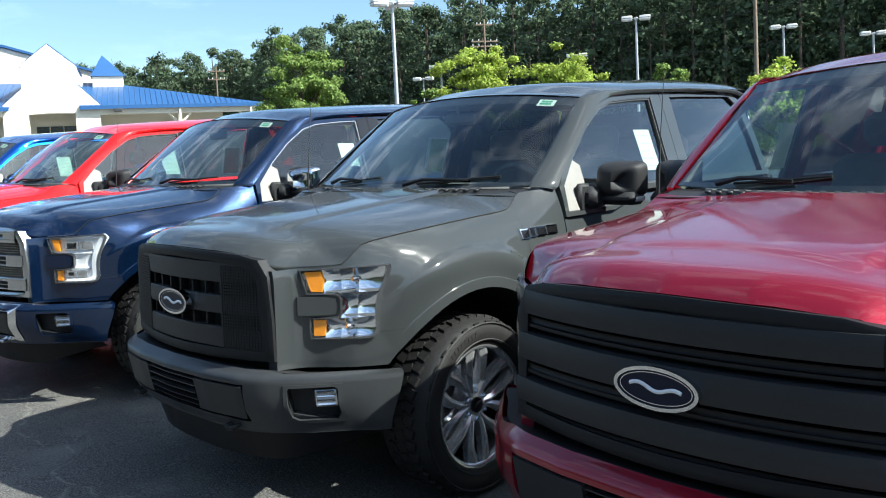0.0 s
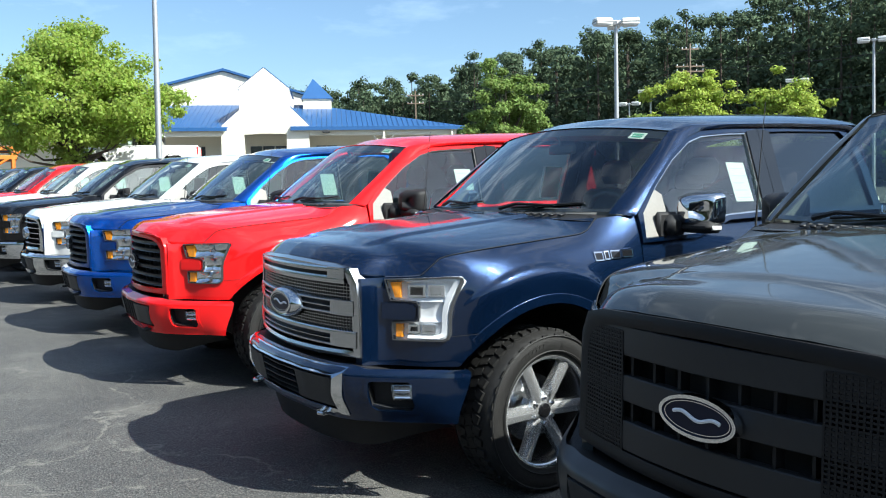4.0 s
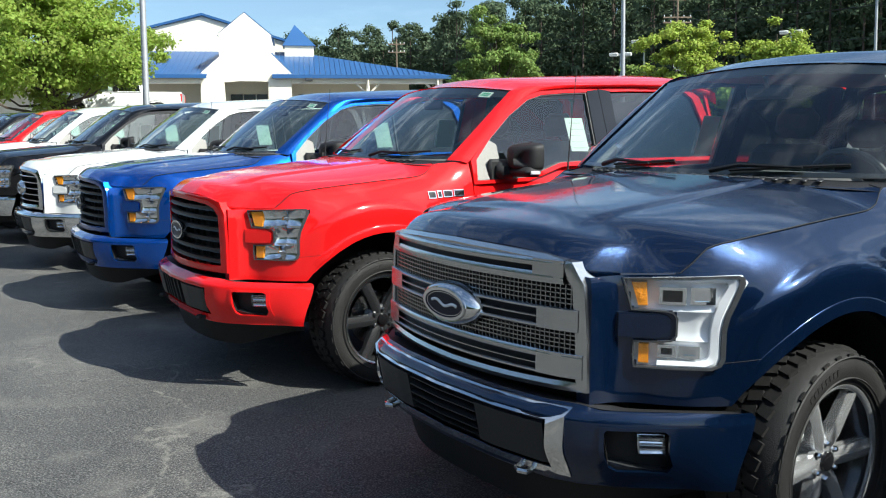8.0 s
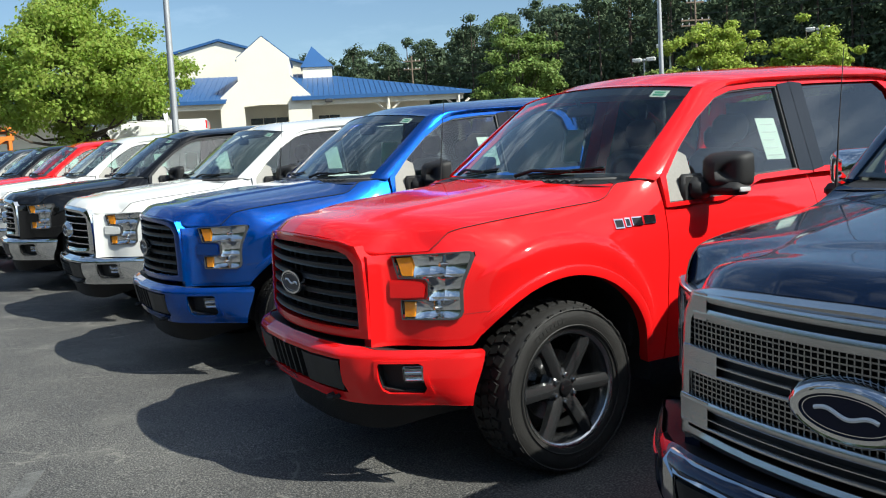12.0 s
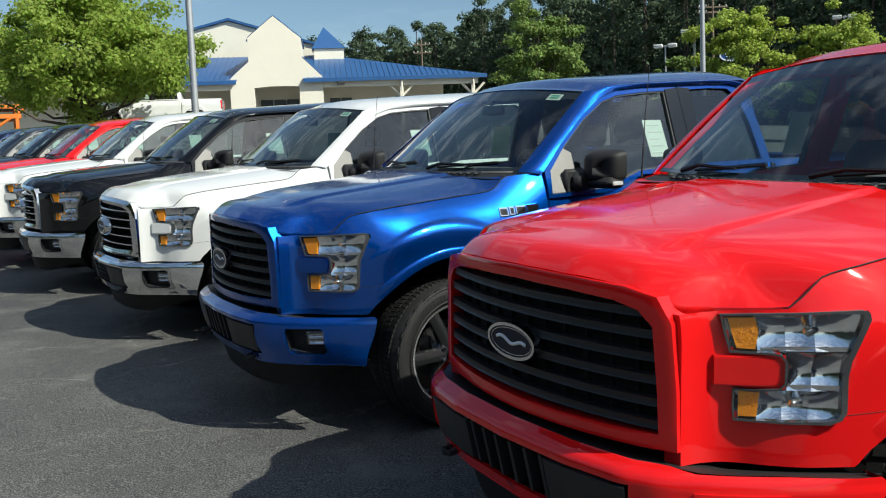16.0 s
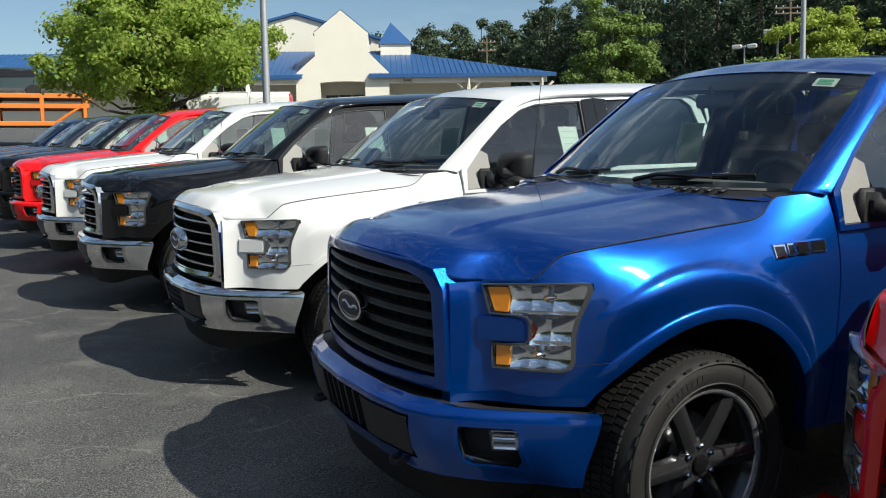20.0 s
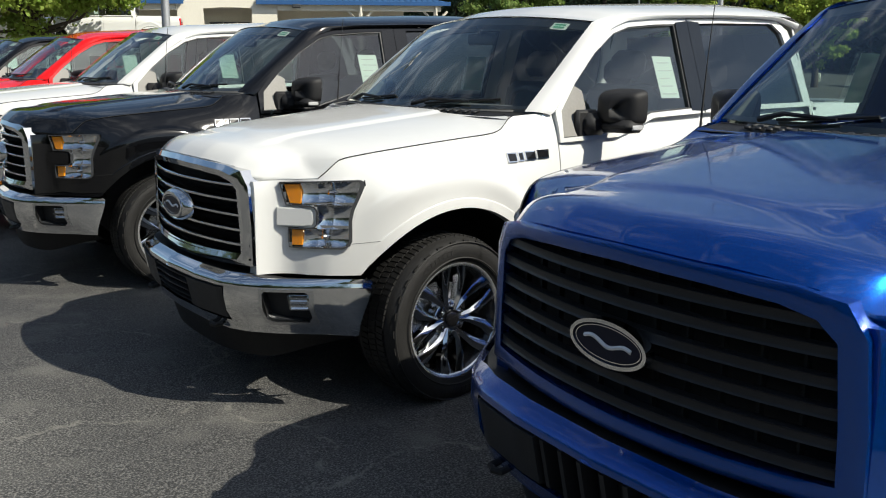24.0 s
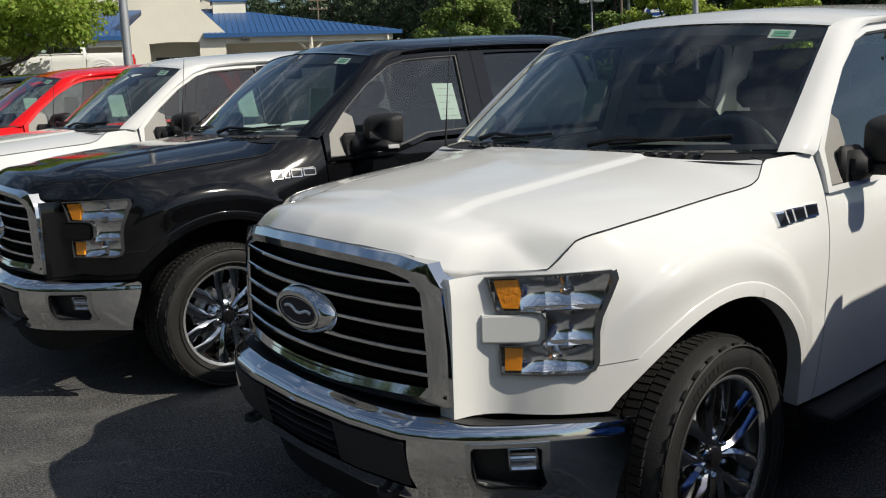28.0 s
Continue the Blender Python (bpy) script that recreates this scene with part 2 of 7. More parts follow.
# ---- mesh tools ----
class Shape:
    """Gathers vertices and faces; mesh() makes one mesh of them."""

    def __init__(self):
        self.v, self.f = [], []

    def add(self, verts, faces):
        n = len(self.v)
        self.v += [tuple(p) for p in verts]
        self.f += [tuple(i + n for i in f) for f in faces]
        return self

    def grid(self, fn, us, vs):
        nu, nv = len(us), len(vs)
        return self.add([fn(u, v) for u in us for v in vs],
                        [(i * nv + j, (i + 1) * nv + j, (i + 1) * nv + j + 1, i * nv + j + 1) for i in range(nu - 1) for j in range(nv - 1)])

    def box(self, lo, hi, ch=0.0, m=None):
        """A box with chamfered edges."""
        (x0, y0, z0), (x1, y1, z1) = lo, hi
        ch = min(ch, 0.49 * min(x1 - x0, y1 - y0, z1 - z0))
        if ch <= 0:
            vs = [(x, y, z) for x in (x0, x1) for y in (y0, y1) for z in (z0, z1)]
            fs = [(0, 1, 3, 2), (4, 6, 7, 5), (0, 4, 5, 1), (2, 3, 7, 6), (0, 2, 6, 4), (1, 5, 7, 3)]
        else:
            idx, vs = {}, []
            for a, x, sx in ((0, x0, 1), (1, x1, -1)):
                for b, y, sy in ((0, y0, 1), (1, y1, -1)):
                    for c, z, sz in ((0, z0, 1), (1, z1, -1)):
                        for k in range(3):
                            idx[a, b, c, k] = len(vs)
                            vs.append((x + (sx * ch if k != 0 else 0), y + (sy * ch if k != 1 else 0), z + (sz * ch if k != 2 else 0)))
            I = lambda a, b, c, k: idx[a, b, c, k]
            fs = []
            for s in (0, 1):
                fs.append((I(s, 0, 0, 0), I(s, 0, 1, 0), I(s, 1, 1, 0), I(s, 1, 0, 0)))
                fs.append((I(0, s, 0, 1), I(1, s, 0, 1), I(1, s, 1, 1), I(0, s, 1, 1)))
                fs.append((I(0, 0, s, 2), I(0, 1, s, 2), I(1, 1, s, 2), I(1, 0, s, 2)))
                for q in (0, 1):
                    fs.append((I(s, q, 0, 0), I(s, q, 1, 0), I(s, q, 1, 1), I(s, q, 0, 1)))
                    fs.append((I(s, 0, q, 0), I(s, 1, q, 0), I(s, 1, q, 2), I(s, 0, q, 2)))
                    fs.append((I(0, s, q, 1), I(1, s, q, 1), I(1, s, q, 2), I(0, s, q, 2)))
                    for r in (0, 1):
                        fs.append((I(s, q, r, 0), I(s, q, r, 1), I(s, q, r, 2)))
        if m is not None:
            vs = [m @ Vector(p) for p in vs]
        return self.add(vs, fs)

    def tube(self, pts, r, n=8, closed=False, flat=1.0, caps=True):
        """A round bar along pts; r may be a list of radii."""
        P = [Vector(p) for p in pts]
        k = len(P)
        rs = r if isinstance(r, (list, tuple)) else [r] * k
        vs = []
        up = Vector((0.13, 0.21, 0.97))
        for i, p in enumerate(P):
            d = (P[(i + 1) % k] - P[i - 1]) if closed else (P[min(i + 1, k - 1)] - P[max(i - 1, 0)])
            d.normalize()
            if abs(d.dot(up)) > 0.97:
                up = Vector((0.97, 0.2, 0.13))
            a = d.cross(up).normalized()
            b = a.cross(d).normalized()
            for j in range(n):
                t = 2 * math.pi * j / n
                vs.append(p + a * (rs[i] * math.cos(t)) + b * (rs[i] * flat * math.sin(t)))
        fs = [(i % k * n + j, i % k * n + (j + 1) % n, (i + 1) % k * n + (j + 1) % n, (i + 1) % k * n + j) for i in range(k if closed else k - 1) for j in range(n)]
        if caps and not closed:
            fs += [tuple(range(n))[::-1], tuple((k - 1) * n + j for j in range(n))]
        return self.add(vs, fs)

    def lathe(self, prof, n=48, m=None, closed=False):
        """Turns a profile of (r, h) about the y axis."""
        k = len(prof)
        vs = [(r * math.cos(2 * math.pi * i / n), h, r * math.sin(2 * math.pi * i / n)) for i in range(n) for r, h in prof]
        if m is not None:
            vs = [m @ Vector(p) for p in vs]
        q = k if closed else k - 1
        return self.add(vs, [(i * k + j, (i + 1) % n * k + j, (i + 1) % n * k + (j + 1) % k, i * k + (j + 1) % k) for i in range(n) for j in range(q)])

    def prism(self, poly, fn, d0, d1):
        """A polygon (a, b) raised from depth d0 to d1; fn(a, b, d) gives the place."""
        n = len(poly)
        return self.add([fn(a, b, d) for d in (d0, d1) for a, b in poly],
                        [tuple(range(n))[::-1], tuple(range(n, 2 * n))] + [(i, (i + 1) % n, n + (i + 1) % n, n + i) for i in range(n)])

    def ring(self, outer, inner, fn, d0, d1):
        """A frame between two closed lines with as many points each, from depth d0 to d1."""
        n = len(outer)
        vs = [fn(a, b, d) for line, d in ((outer, d0), (outer, d1), (inner, d1), (inner, d0)) for a, b in line]
        fs = []
        for k in range(4):
            for i in range(n):
                j = (i + 1) % n
                fs.append((k * n + i, k * n + j, (k + 1) % 4 * n + j, (k + 1) % 4 * n + i))
        return self.add(vs, fs)

    def mesh(self, name, sharp=38):
        me = bpy.data.meshes.new(name)
        bm = bmesh.new()
        vs = [bm.verts.new(p) for p in self.v]
        for f in self.f:
            if len(set(f)) == len(f):
                try:
                    bm.faces.new([vs[i] for i in f])
                except ValueError:
                    pass
        bmesh.ops.remove_doubles(bm, verts=bm.verts, dist=1e-5)
        bmesh.ops.recalc_face_normals(bm, faces=bm.faces)
        bm.to_mesh(me)
        bm.free()
        for p in me.polygons:
            p.use_smooth = True
        me.set_sharp_from_angle(angle=radians(sharp))
        return me


CACHE = {}
# meshes drawn about their own middle and set in place by a pose
LOCAL = ("tyre", "rim_barrel", "rim_lip", "spokes", "hub_disc", "hub_cap", "lug_nut", "brake_disc", "cowl_slat", "steering_wheel", "seat_back", "headrest", "seat_cushion")


def lag(y):
    """The passenger's side of each truck stands a little further back than the driver's."""
    return 0.105 * max(0.0, y + 0.5)


def shared(key, make, sharp=38):
    """The mesh under this key, made once."""
    if key not in CACHE:
        s = make()
        if key.split("|")[0] not in LOCAL:
            s.v = [(x + lag(y), y, z) for x, y, z in s.v]
        CACHE[key] = s.mesh(key.split("|")[0], sharp)
        CACHE[key].materials.append(None)
    return CACHE[key]


def part(name, me, material, parent, label="", m=None):
    """One mesh object under a thing or part."""
    if isinstance(me, Shape):
        me = me.mesh(name)
        me.materials.append(None)
    ob = new(name, me)
    ob.material_slots[0].link = "OBJECT"
    ob.material_slots[0].material = material
    if parent is not None:
        ob.parent = parent
    if m is not None:
        ob.matrix_basis = m
    if label:
        ob["label"] = label
    return ob


def interp(x, table):
    if x <= table[0][0]:
        return table[0][1]
    for (a, b), (c, d) in zip(table, table[1:]):
        if x <= c:
            return b + (d - b) * (x - a) / (c - a)
    return table[-1][1]


def curve(x, table):
    """Like interp, but with a smooth bend at each stop."""
    if x <= table[0][0] or x >= table[-1][0]:
        return interp(x, table)
    i = next(k for k in range(len(table) - 1) if x <= table[k + 1][0])
    (x0, y0), (x1, y1) = table[i], table[i + 1]
    h = x1 - x0
    d = (y1 - y0) / h

    def lean(k):
        if k <= 0 or k >= len(table) - 1:
            return d
        a = (table[k][1] - table[k - 1][1]) / (table[k][0] - table[k - 1][0])
        b = (table[k + 1][1] - table[k][1]) / (table[k + 1][0] - table[k][0])
        return 0.0 if a * b <= 0 else 2 * a * b / (a + b)
    t = (x - x0) / h
    m0, m1 = lean(i) * h, lean(i + 1) * h
    return y0 + t * t * (3 - 2 * t) * (y1 - y0) + t * (1 - t) ** 2 * m0 - t * t * (1 - t) * m1


def soft(a, b, x):
    t = min(1.0, max(0.0, (x - a) / (b - a)))
    return t * t * (3 - 2 * t)


def steps(a, b, n):
    return [a + (b - a) * i / n for i in range(n + 1)]


def resample(poly, k):
    """Each edge of a closed line cut into k."""
    out = []
    for i, (a, b) in enumerate(poly):
        c, d = poly[(i + 1) % len(poly)]
        out += [(a + (c - a) * j / k, b + (d - b) * j / k) for j in range(k)]
    return out


# ---- pickup trucks: x runs back from the headlights, y to the passenger's side, z up ----
HUB_X, HUB_Z, ARCH = 0.705, 0.392, 0.527
PLAN = [(-0.105, 0.594), (-0.07, 0.6), (-0.04, 0.608), (-0.008, 0.624), (0.03, 0.66), (0.075, 0.73), (0.14, 0.81), (0.235, 0.88), (0.33, 0.93), (0.45, 0.965), (0.6, 0.985), (0.8, 0.996), (1.1, 1.003), (1.37, 1.0), (2.5, 0.995), (3.7, 0.99), (5.6, 0.98)]
FRONT_X = [(b, a) for a, b in PLAN[:10]]
FENDER_TOP_Z = [(-0.11, 1.046), (-0.04, 1.048), (0.0, 1.05), (0.1, 1.06), (0.14, 1.098), (0.19, 1.14), (0.3, 1.162), (0.5, 1.184), (0.8, 1.21), (0.98, 1.226), (1.04, 1.243), (1.09, 1.275), (1.13, 1.3), (1.2, 1.307), (1.25, 1.311), (1.3, 1.313), (1.34, 1.314), (1.4, 1.315)]
SHOULDER_Z = [(-0.11, 1.10), (0.0, 1.12), (0.1, 1.134), (0.2, 1.149), (0.3, 1.162), (0.5, 1.184), (0.8, 1.21), (1.0, 1.23), (1.2, 1.262), (1.4, 1.298)]
SHOULDER_Y = [(-0.11, 0.565), (-0.04, 0.58), (0.0, 0.6), (0.06, 0.67), (0.126, 0.745), (0.2, 0.80), (0.3, 0.838), (0.5, 0.862), (0.8, 0.874), (1.0, 0.884), (1.2, 0.91), (1.4, 0.95)]
SILL_TOP = [(1.34, 1.175), (1.76, 1.185), (1.96, 1.235), (2.10, 1.275), (2.5, 1.292), (3.9, 1.315)]


def side_y(z):
    """Half width of the cabin side above the belt."""
    return 0.985 - max(0.0, z - 1.2) * 0.33


def shell(x, z):
    """Half width of the body side at x, z."""
    Y = curve(x, PLAN)
    zs = 0.97
    if z > zs:
        if x < 1.37:
            zt, yt = curve(x, SHOULDER_Z), curve(x, SHOULDER_Y)
            s = min(1.25, (z - zs) / (zt - zs))
            y = Y - (Y - yt) * s ** 2.1
        else:
            y = min(Y, 1.0 - 0.075 * ((z - zs) / 0.3) ** 2)
    else:
        y = Y - 0.05 * ((zs - z) / 0.55) ** 2 * soft(-0.03, 0.2, x) + 0.012 * soft(0.78, 0.7, z) * soft(1.2, 1.5, x)
    for hx in (HUB_X, HUB_X + 3.68):
        r = math.hypot(x - hx + 0.04, z - HUB_Z - 0.105)
        if x > 0.2:
            y += (0.012 * soft(0.610, 0.592, r) + 0.013 * soft(0.65, 0.55, r) - 0.016 * soft(0.59, 0.47, r)) * soft(0.5, 0.8, z) * soft(0.2, 0.42, x) * (soft(1.36, 1.16, x) if hx < 2 else 1.0)
    return y


def edge_y(x):
    """Half width at the gap beside the hood."""
    return shell(x, curve(x, FENDER_TOP_Z))


def lower_z(x):
    for hx in (HUB_X, HUB_X + 3.68):
        if abs(x - hx) < ARCH:
            return HUB_Z + math.sqrt(ARCH ** 2 - (x - hx) ** 2) if x > hx or hx > 2 else max(0.648, HUB_Z + math.sqrt(ARCH ** 2 - (x - hx) ** 2))
    return 0.648 if x < HUB_X else 0.43


def arch_steps(hx, a, b):
    xs = [hx + ARCH * math.cos(math.pi * i / 26) for i in range(26, -1, -1)]
    return [x for x in xs if a < x < b]


def side_panel(xs, top, sgn, rows=14):
    def back(x):
        return x

    def fn(x, v):
        z0 = lower_z(x)
        z = z0 + (top(x) - z0) * v
        return (back(x), sgn * shell(x, z), z)
    s = Shape().grid(fn, xs, steps(0, 1, rows))
    # the edge turns inwards round the arch and the sill
    s.grid(lambda x, v: (back(x), sgn * (shell(x, lower_z(x)) - 0.05 * v), lower_z(x) + 0.006 * v), xs, [0, 0.15, 1])
    for x in (xs[0], xs[-1]):
        s.grid(lambda v, d: (back(x), sgn * (shell(x, lower_z(x) + (top(x) - lower_z(x)) * v) - 0.055 * d), lower_z(x) + (top(x) - lower_z(x)) * v), steps(0, 1, rows), [0, 1])
    return s


def inside(poly, y, z):
    """Whether a place lies within a closed line."""
    hit = False
    for (a, b), (c, d) in zip(poly, poly[1:] + poly[:1]):
        if (b > z) != (d > z) and y < a + (c - a) * (z - b) / (d - b):
            hit = not hit
    return hit


def fender(sgn):
    """Front wing, open where the headlight sits."""
    xs = [-0.105, -0.085, -0.065, -0.045, -0.03, -0.022, -0.014, -0.006] + steps(0.0, 0.29, 36) + arch_steps(HUB_X, 0.292, 1.235) + [1.24, 1.27, 1.3, 1.322, 1.336]
    s = side_panel(xs, lambda x: curve(x, FENDER_TOP_Z), sgn, 64)
    s.f = [f for f in s.f if not all(s.v[i][0] < 0.45 and inside(LAMP_LINE, abs(s.v[i][1]) - LAMP_OUT, s.v[i][2]) for i in f)]
    return s


def door_lower(a, b, sgn):
    return side_panel(steps(a, b, 14), lambda x: interp(x, SILL_TOP), sgn)


def bed_side(a, sgn):
    hx = HUB_X + 3.68
    xs = [a, a + 0.05, hx - ARCH - 0.02] + arch_steps(hx, hx - ARCH - 0.01, hx + ARCH + 0.01) + [hx + ARCH + 0.03, 5.2, 5.45, 5.6]
    s = side_panel(xs, lambda x: 1.32, sgn)
    return s.grid(lambda x, v: (x, sgn * (shell(x, 1.32) - 0.07 * v), 1.32 + 0.01 * math.sin(v * 3.14)), xs, steps(0, 1, 4))


def hood_front(y):
    y = abs(y)
    return interp(y, [(0, -0.212), (0.25, -0.195), (0.47, -0.145), (0.53, -0.122), (0.57, -0.106), (0.6, -0.078), (0.624, -0.014), (0.66, 0.024), (0.73, 0.069), (0.81, 0.13)]), \
        interp(y, [(0, 1.128), (0.3, 1.122), (0.5, 1.106), (0.56, 1.075), (0.61, 1.054), (0.7, 1.056), (0.775, 1.061), (0.81, 1.068)])


def hood():
    def fn(a, b):
        x0, z0 = hood_front(a * 0.81)
        x1 = 1.01 + 0.115 * a * a
        x = x0 + (x1 - x0) * b
        y = a * edge_y(max(x, 0.11))
        ze = curve(max(x, 0.02), FENDER_TOP_Z) + 0.004
        zc = 1.186 + 0.106 * (x + 0.16)
        z = ze + (zc - ze) * (1 - abs(a) ** 3.0)
        # raised middle with two creases that part towards the windscreen
        yc = 0.385 + 0.03 * max(0, x)
        z += 0.010 * (1 - soft(yc, yc + 0.03, abs(y))) * soft(0.03, 0.11, x + 0.16 * abs(y) - 0.04)
        k = 1 - min(1.0, (x - x0) / 0.12)
        return (x, y, z0 + (z - z0) * (1 - k ** 2.4) if k > 0 else z)
    aa = steps(-1, 1, 84)
    bb = [0, 0.005, 0.012, 0.02, 0.03, 0.04, 0.05, 0.06, 0.075, 0.09, 0.115, 0.14, 0.17, 0.2] + steps(0.215, 0.36, 12) + steps(0.385, 1, 22)
    s = Shape().grid(fn, aa, bb)
    s.grid(lambda a, d: (fn(a, 0)[0] + 0.02 * d, fn(a, 0)[1], fn(a, 0)[2] - 0.03 * d), aa, [0, 0.2, 1])
    s.grid(lambda b, d: (fn(1, b)[0], fn(1, b)[1] - 0.004 * d, fn(1, b)[2] - 0.03 * d), bb, [0, 1])
    s.grid(lambda b, d: (fn(-1, b)[0], fn(-1, b)[1] + 0.004 * d, fn(-1, b)[2] - 0.03 * d), bb, [0, 1])
    return s


def screen_point(s, t, out=0.0):
    x0, y0, z0 = 1.075 + 0.172 * s * s, 0.85 * s, 1.322 + 0.01 * s * s
    x1, y1, z1 = 1.70 + 0.115 * s * s, 0.757 * s, 1.812 - 0.042 * s * s
    b = 0.02 * math.sin(math.pi * t) * (1 - s ** 4) + out
    return (x0 + (x1 - x0) * t - 0.62 * b, y0 + (y1 - y0) * t, z0 + (z1 - z0) * t + 0.78 * b)


def windscreen():
    return Shape().grid(lambda s, t: screen_point(s, t), steps(-1, 1, 24), steps(0, 1, 10))


def screen_band(sgn=0):
    """Black printed edge round the windscreen."""
    sh = Shape()
    sh.grid(lambda s, t: screen_point(s, t, -0.004), steps(-1, 1, 24), steps(0.9, 1.0, 2))
    sh.grid(lambda s, t: screen_point(s, t, -0.004), steps(-1, 1, 24), steps(0, 0.04, 1))
    for a in (-1, 1):
        sh.grid(lambda s, t: screen_point(a * s, t, -0.004), steps(0.982, 1.0, 1), steps(0, 1, 10))
    return sh


def roof(xr):
    zc = [(1.69, 1.822), (1.9, 1.875), (2.3, 1.907), (2.9, 1.945), (3.4, 1.967), (4.0, 1.967)]

    def fn(s, t):
        xa = 1.70 + 0.115 * s * s - 0.004
        x = xa + (xr - xa) * t
        drop = soft(xr - 0.16, xr, x)
        e = interp(x, [(1.7, 1.77), (1.9, 1.797), (2.3, 1.818), (2.9, 1.845), (3.4, 1.868), (4.0, 1.868)]) - 0.04 * drop
        c = interp(x, zc) - 0.035 * drop
        y = s * (0.757 + 0.048 * soft(0, 0.25, t))
        z = e + (c - e) * (1 - abs(s) ** 2.4) ** 0.75
        zg = 1.814 - 0.042 * s * s
        return (x, y, zg + (z - zg) * soft(-0.02, 0.14, t))
    tt = [0, 0.02, 0.05, 0.1, 0.16, 0.25, 0.35, 0.5, 0.65, 0.8, 0.88, 0.93, 0.97, 1]
    sh = Shape().grid(fn, steps(-1, 1, 40), tt)
    sh.grid(lambda s, d: (fn(s, 1)[0] + 0.10 * d, fn(s, 1)[1] * (1 - 0.02 * d), fn(s, 1)[2] - 0.42 * d * d - 0.03 * d), steps(-1, 1, 40), [0, 0.1, 0.25, 0.45])
    return sh


def pillar(sgn, xr):
    """Windscreen pillar with the roof rail behind it, one curved bar in body colour."""
    inner = [(1.23, 0.853, 1.315), (1.247, 0.851, 1.332), (1.39, 0.829, 1.443), (1.6, 0.793, 1.605), (1.815, 0.758, 1.770), (1.95, 0.783, 1.803), (2.3, 0.803, 1.821), (2.9, 0.805, 1.848), (xr - 0.3, 0.805, 1.862 if xr > 3.6 else 1.85), (xr - 0.05, 0.80, 1.83)]
    outer = [(1.32, 0.938, 1.306), (1.338, 0.945, 1.322), (1.50, 0.909, 1.475), (1.70, 0.866, 1.632), (1.89, 0.826, 1.742), (2.03, 0.811, 1.782), (2.3, 0.804, 1.805), (2.9, 0.802, 1.833), (xr - 0.3, 0.802, 1.847 if xr > 3.6 else 1.835), (xr - 0.05, 0.80, 1.80)]

    def fn(t, v):
        i = min(int(t), len(inner) - 2)
        f = t - i
        a = Vector(inner[i]).lerp(Vector(inner[i + 1]), f)
        b = Vector(outer[i]).lerp(Vector(outer[i + 1]), f)
        p = a.lerp(b, v)
        bulge = 0.016 * math.sin(math.pi * v)
        lift = 0.006 * (1 - v)
        return (p.x - bulge * 0.5 - lift * 0.5, sgn * (p.y + bulge * 0.8), p.z + bulge * 0.4 + lift)
    sh = Shape().grid(fn, steps(0, len(inner) - 1, 32), steps(0, 1, 6))
    sh.grid(lambda t, d: (fn(t, 1)[0], fn(t, 1)[1] - sgn * 0.03 * d, fn(t, 1)[2]), steps(0, len(inner) - 1, 32), [0, 1])
    return sh


def on_side(sgn):
    return lambda x, z, d: (x, sgn * (side_y(z) + d), z)


F_OUT = [(1.342, 1.176), (1.342, 1.322), (1.50, 1.475), (1.70, 1.632), (1.89, 1.742), (2.03, 1.782), (2.3, 1.802), (2.575, 1.815), (2.572, 1.292), (2.10, 1.276), (1.96, 1.236), (1.78, 1.188)]
F_IN = [(1.365, 1.197), (1.385, 1.325), (1.53, 1.462), (1.72, 1.607), (1.905, 1.713), (2.04, 1.75), (2.28, 1.772), (2.475, 1.782), (2.462, 1.318), (2.09, 1.301), (1.945, 1.258), (1.77, 1.210)]


def rear_lines(xr, crew):
    b = xr - (0.16 if crew else 0.13)
    top = 1.845 if crew else 1.826
    out = [(2.585, 1.293), (2.587, 1.815), (2.9, 1.828), (b - 0.12, top), (b - 0.01, top - 0.06), (b + 0.06, 1.57), (b + 0.09, 1.31)]
    inn = [(2.69, 1.325), (2.70, 1.793), (2.9, 1.803), (b - 0.18, top - 0.024), (b - 0.09, top - 0.08), (b - 0.03, 1.57), (b + 0.0, 1.335)]
    return out, inn


def pane(line, fn, d):
    """A window pane as a fan about its middle."""
    n = len(line)
    c = (sum(p[0] for p in line) / n, sum(p[1] for p in line) / n)
    return Shape().add([fn(a, b, d) for a, b in line] + [fn(*c, d)], [(i, (i + 1) % n, n) for i in range(n)])


def shrink(poly, d):
    cx, cz = sum(p[0] for p in poly) / len(poly), sum(p[1] for p in poly) / len(poly)
    return [(x + (cx - x) * d, z + (cz - z) * d) for x, z in poly]


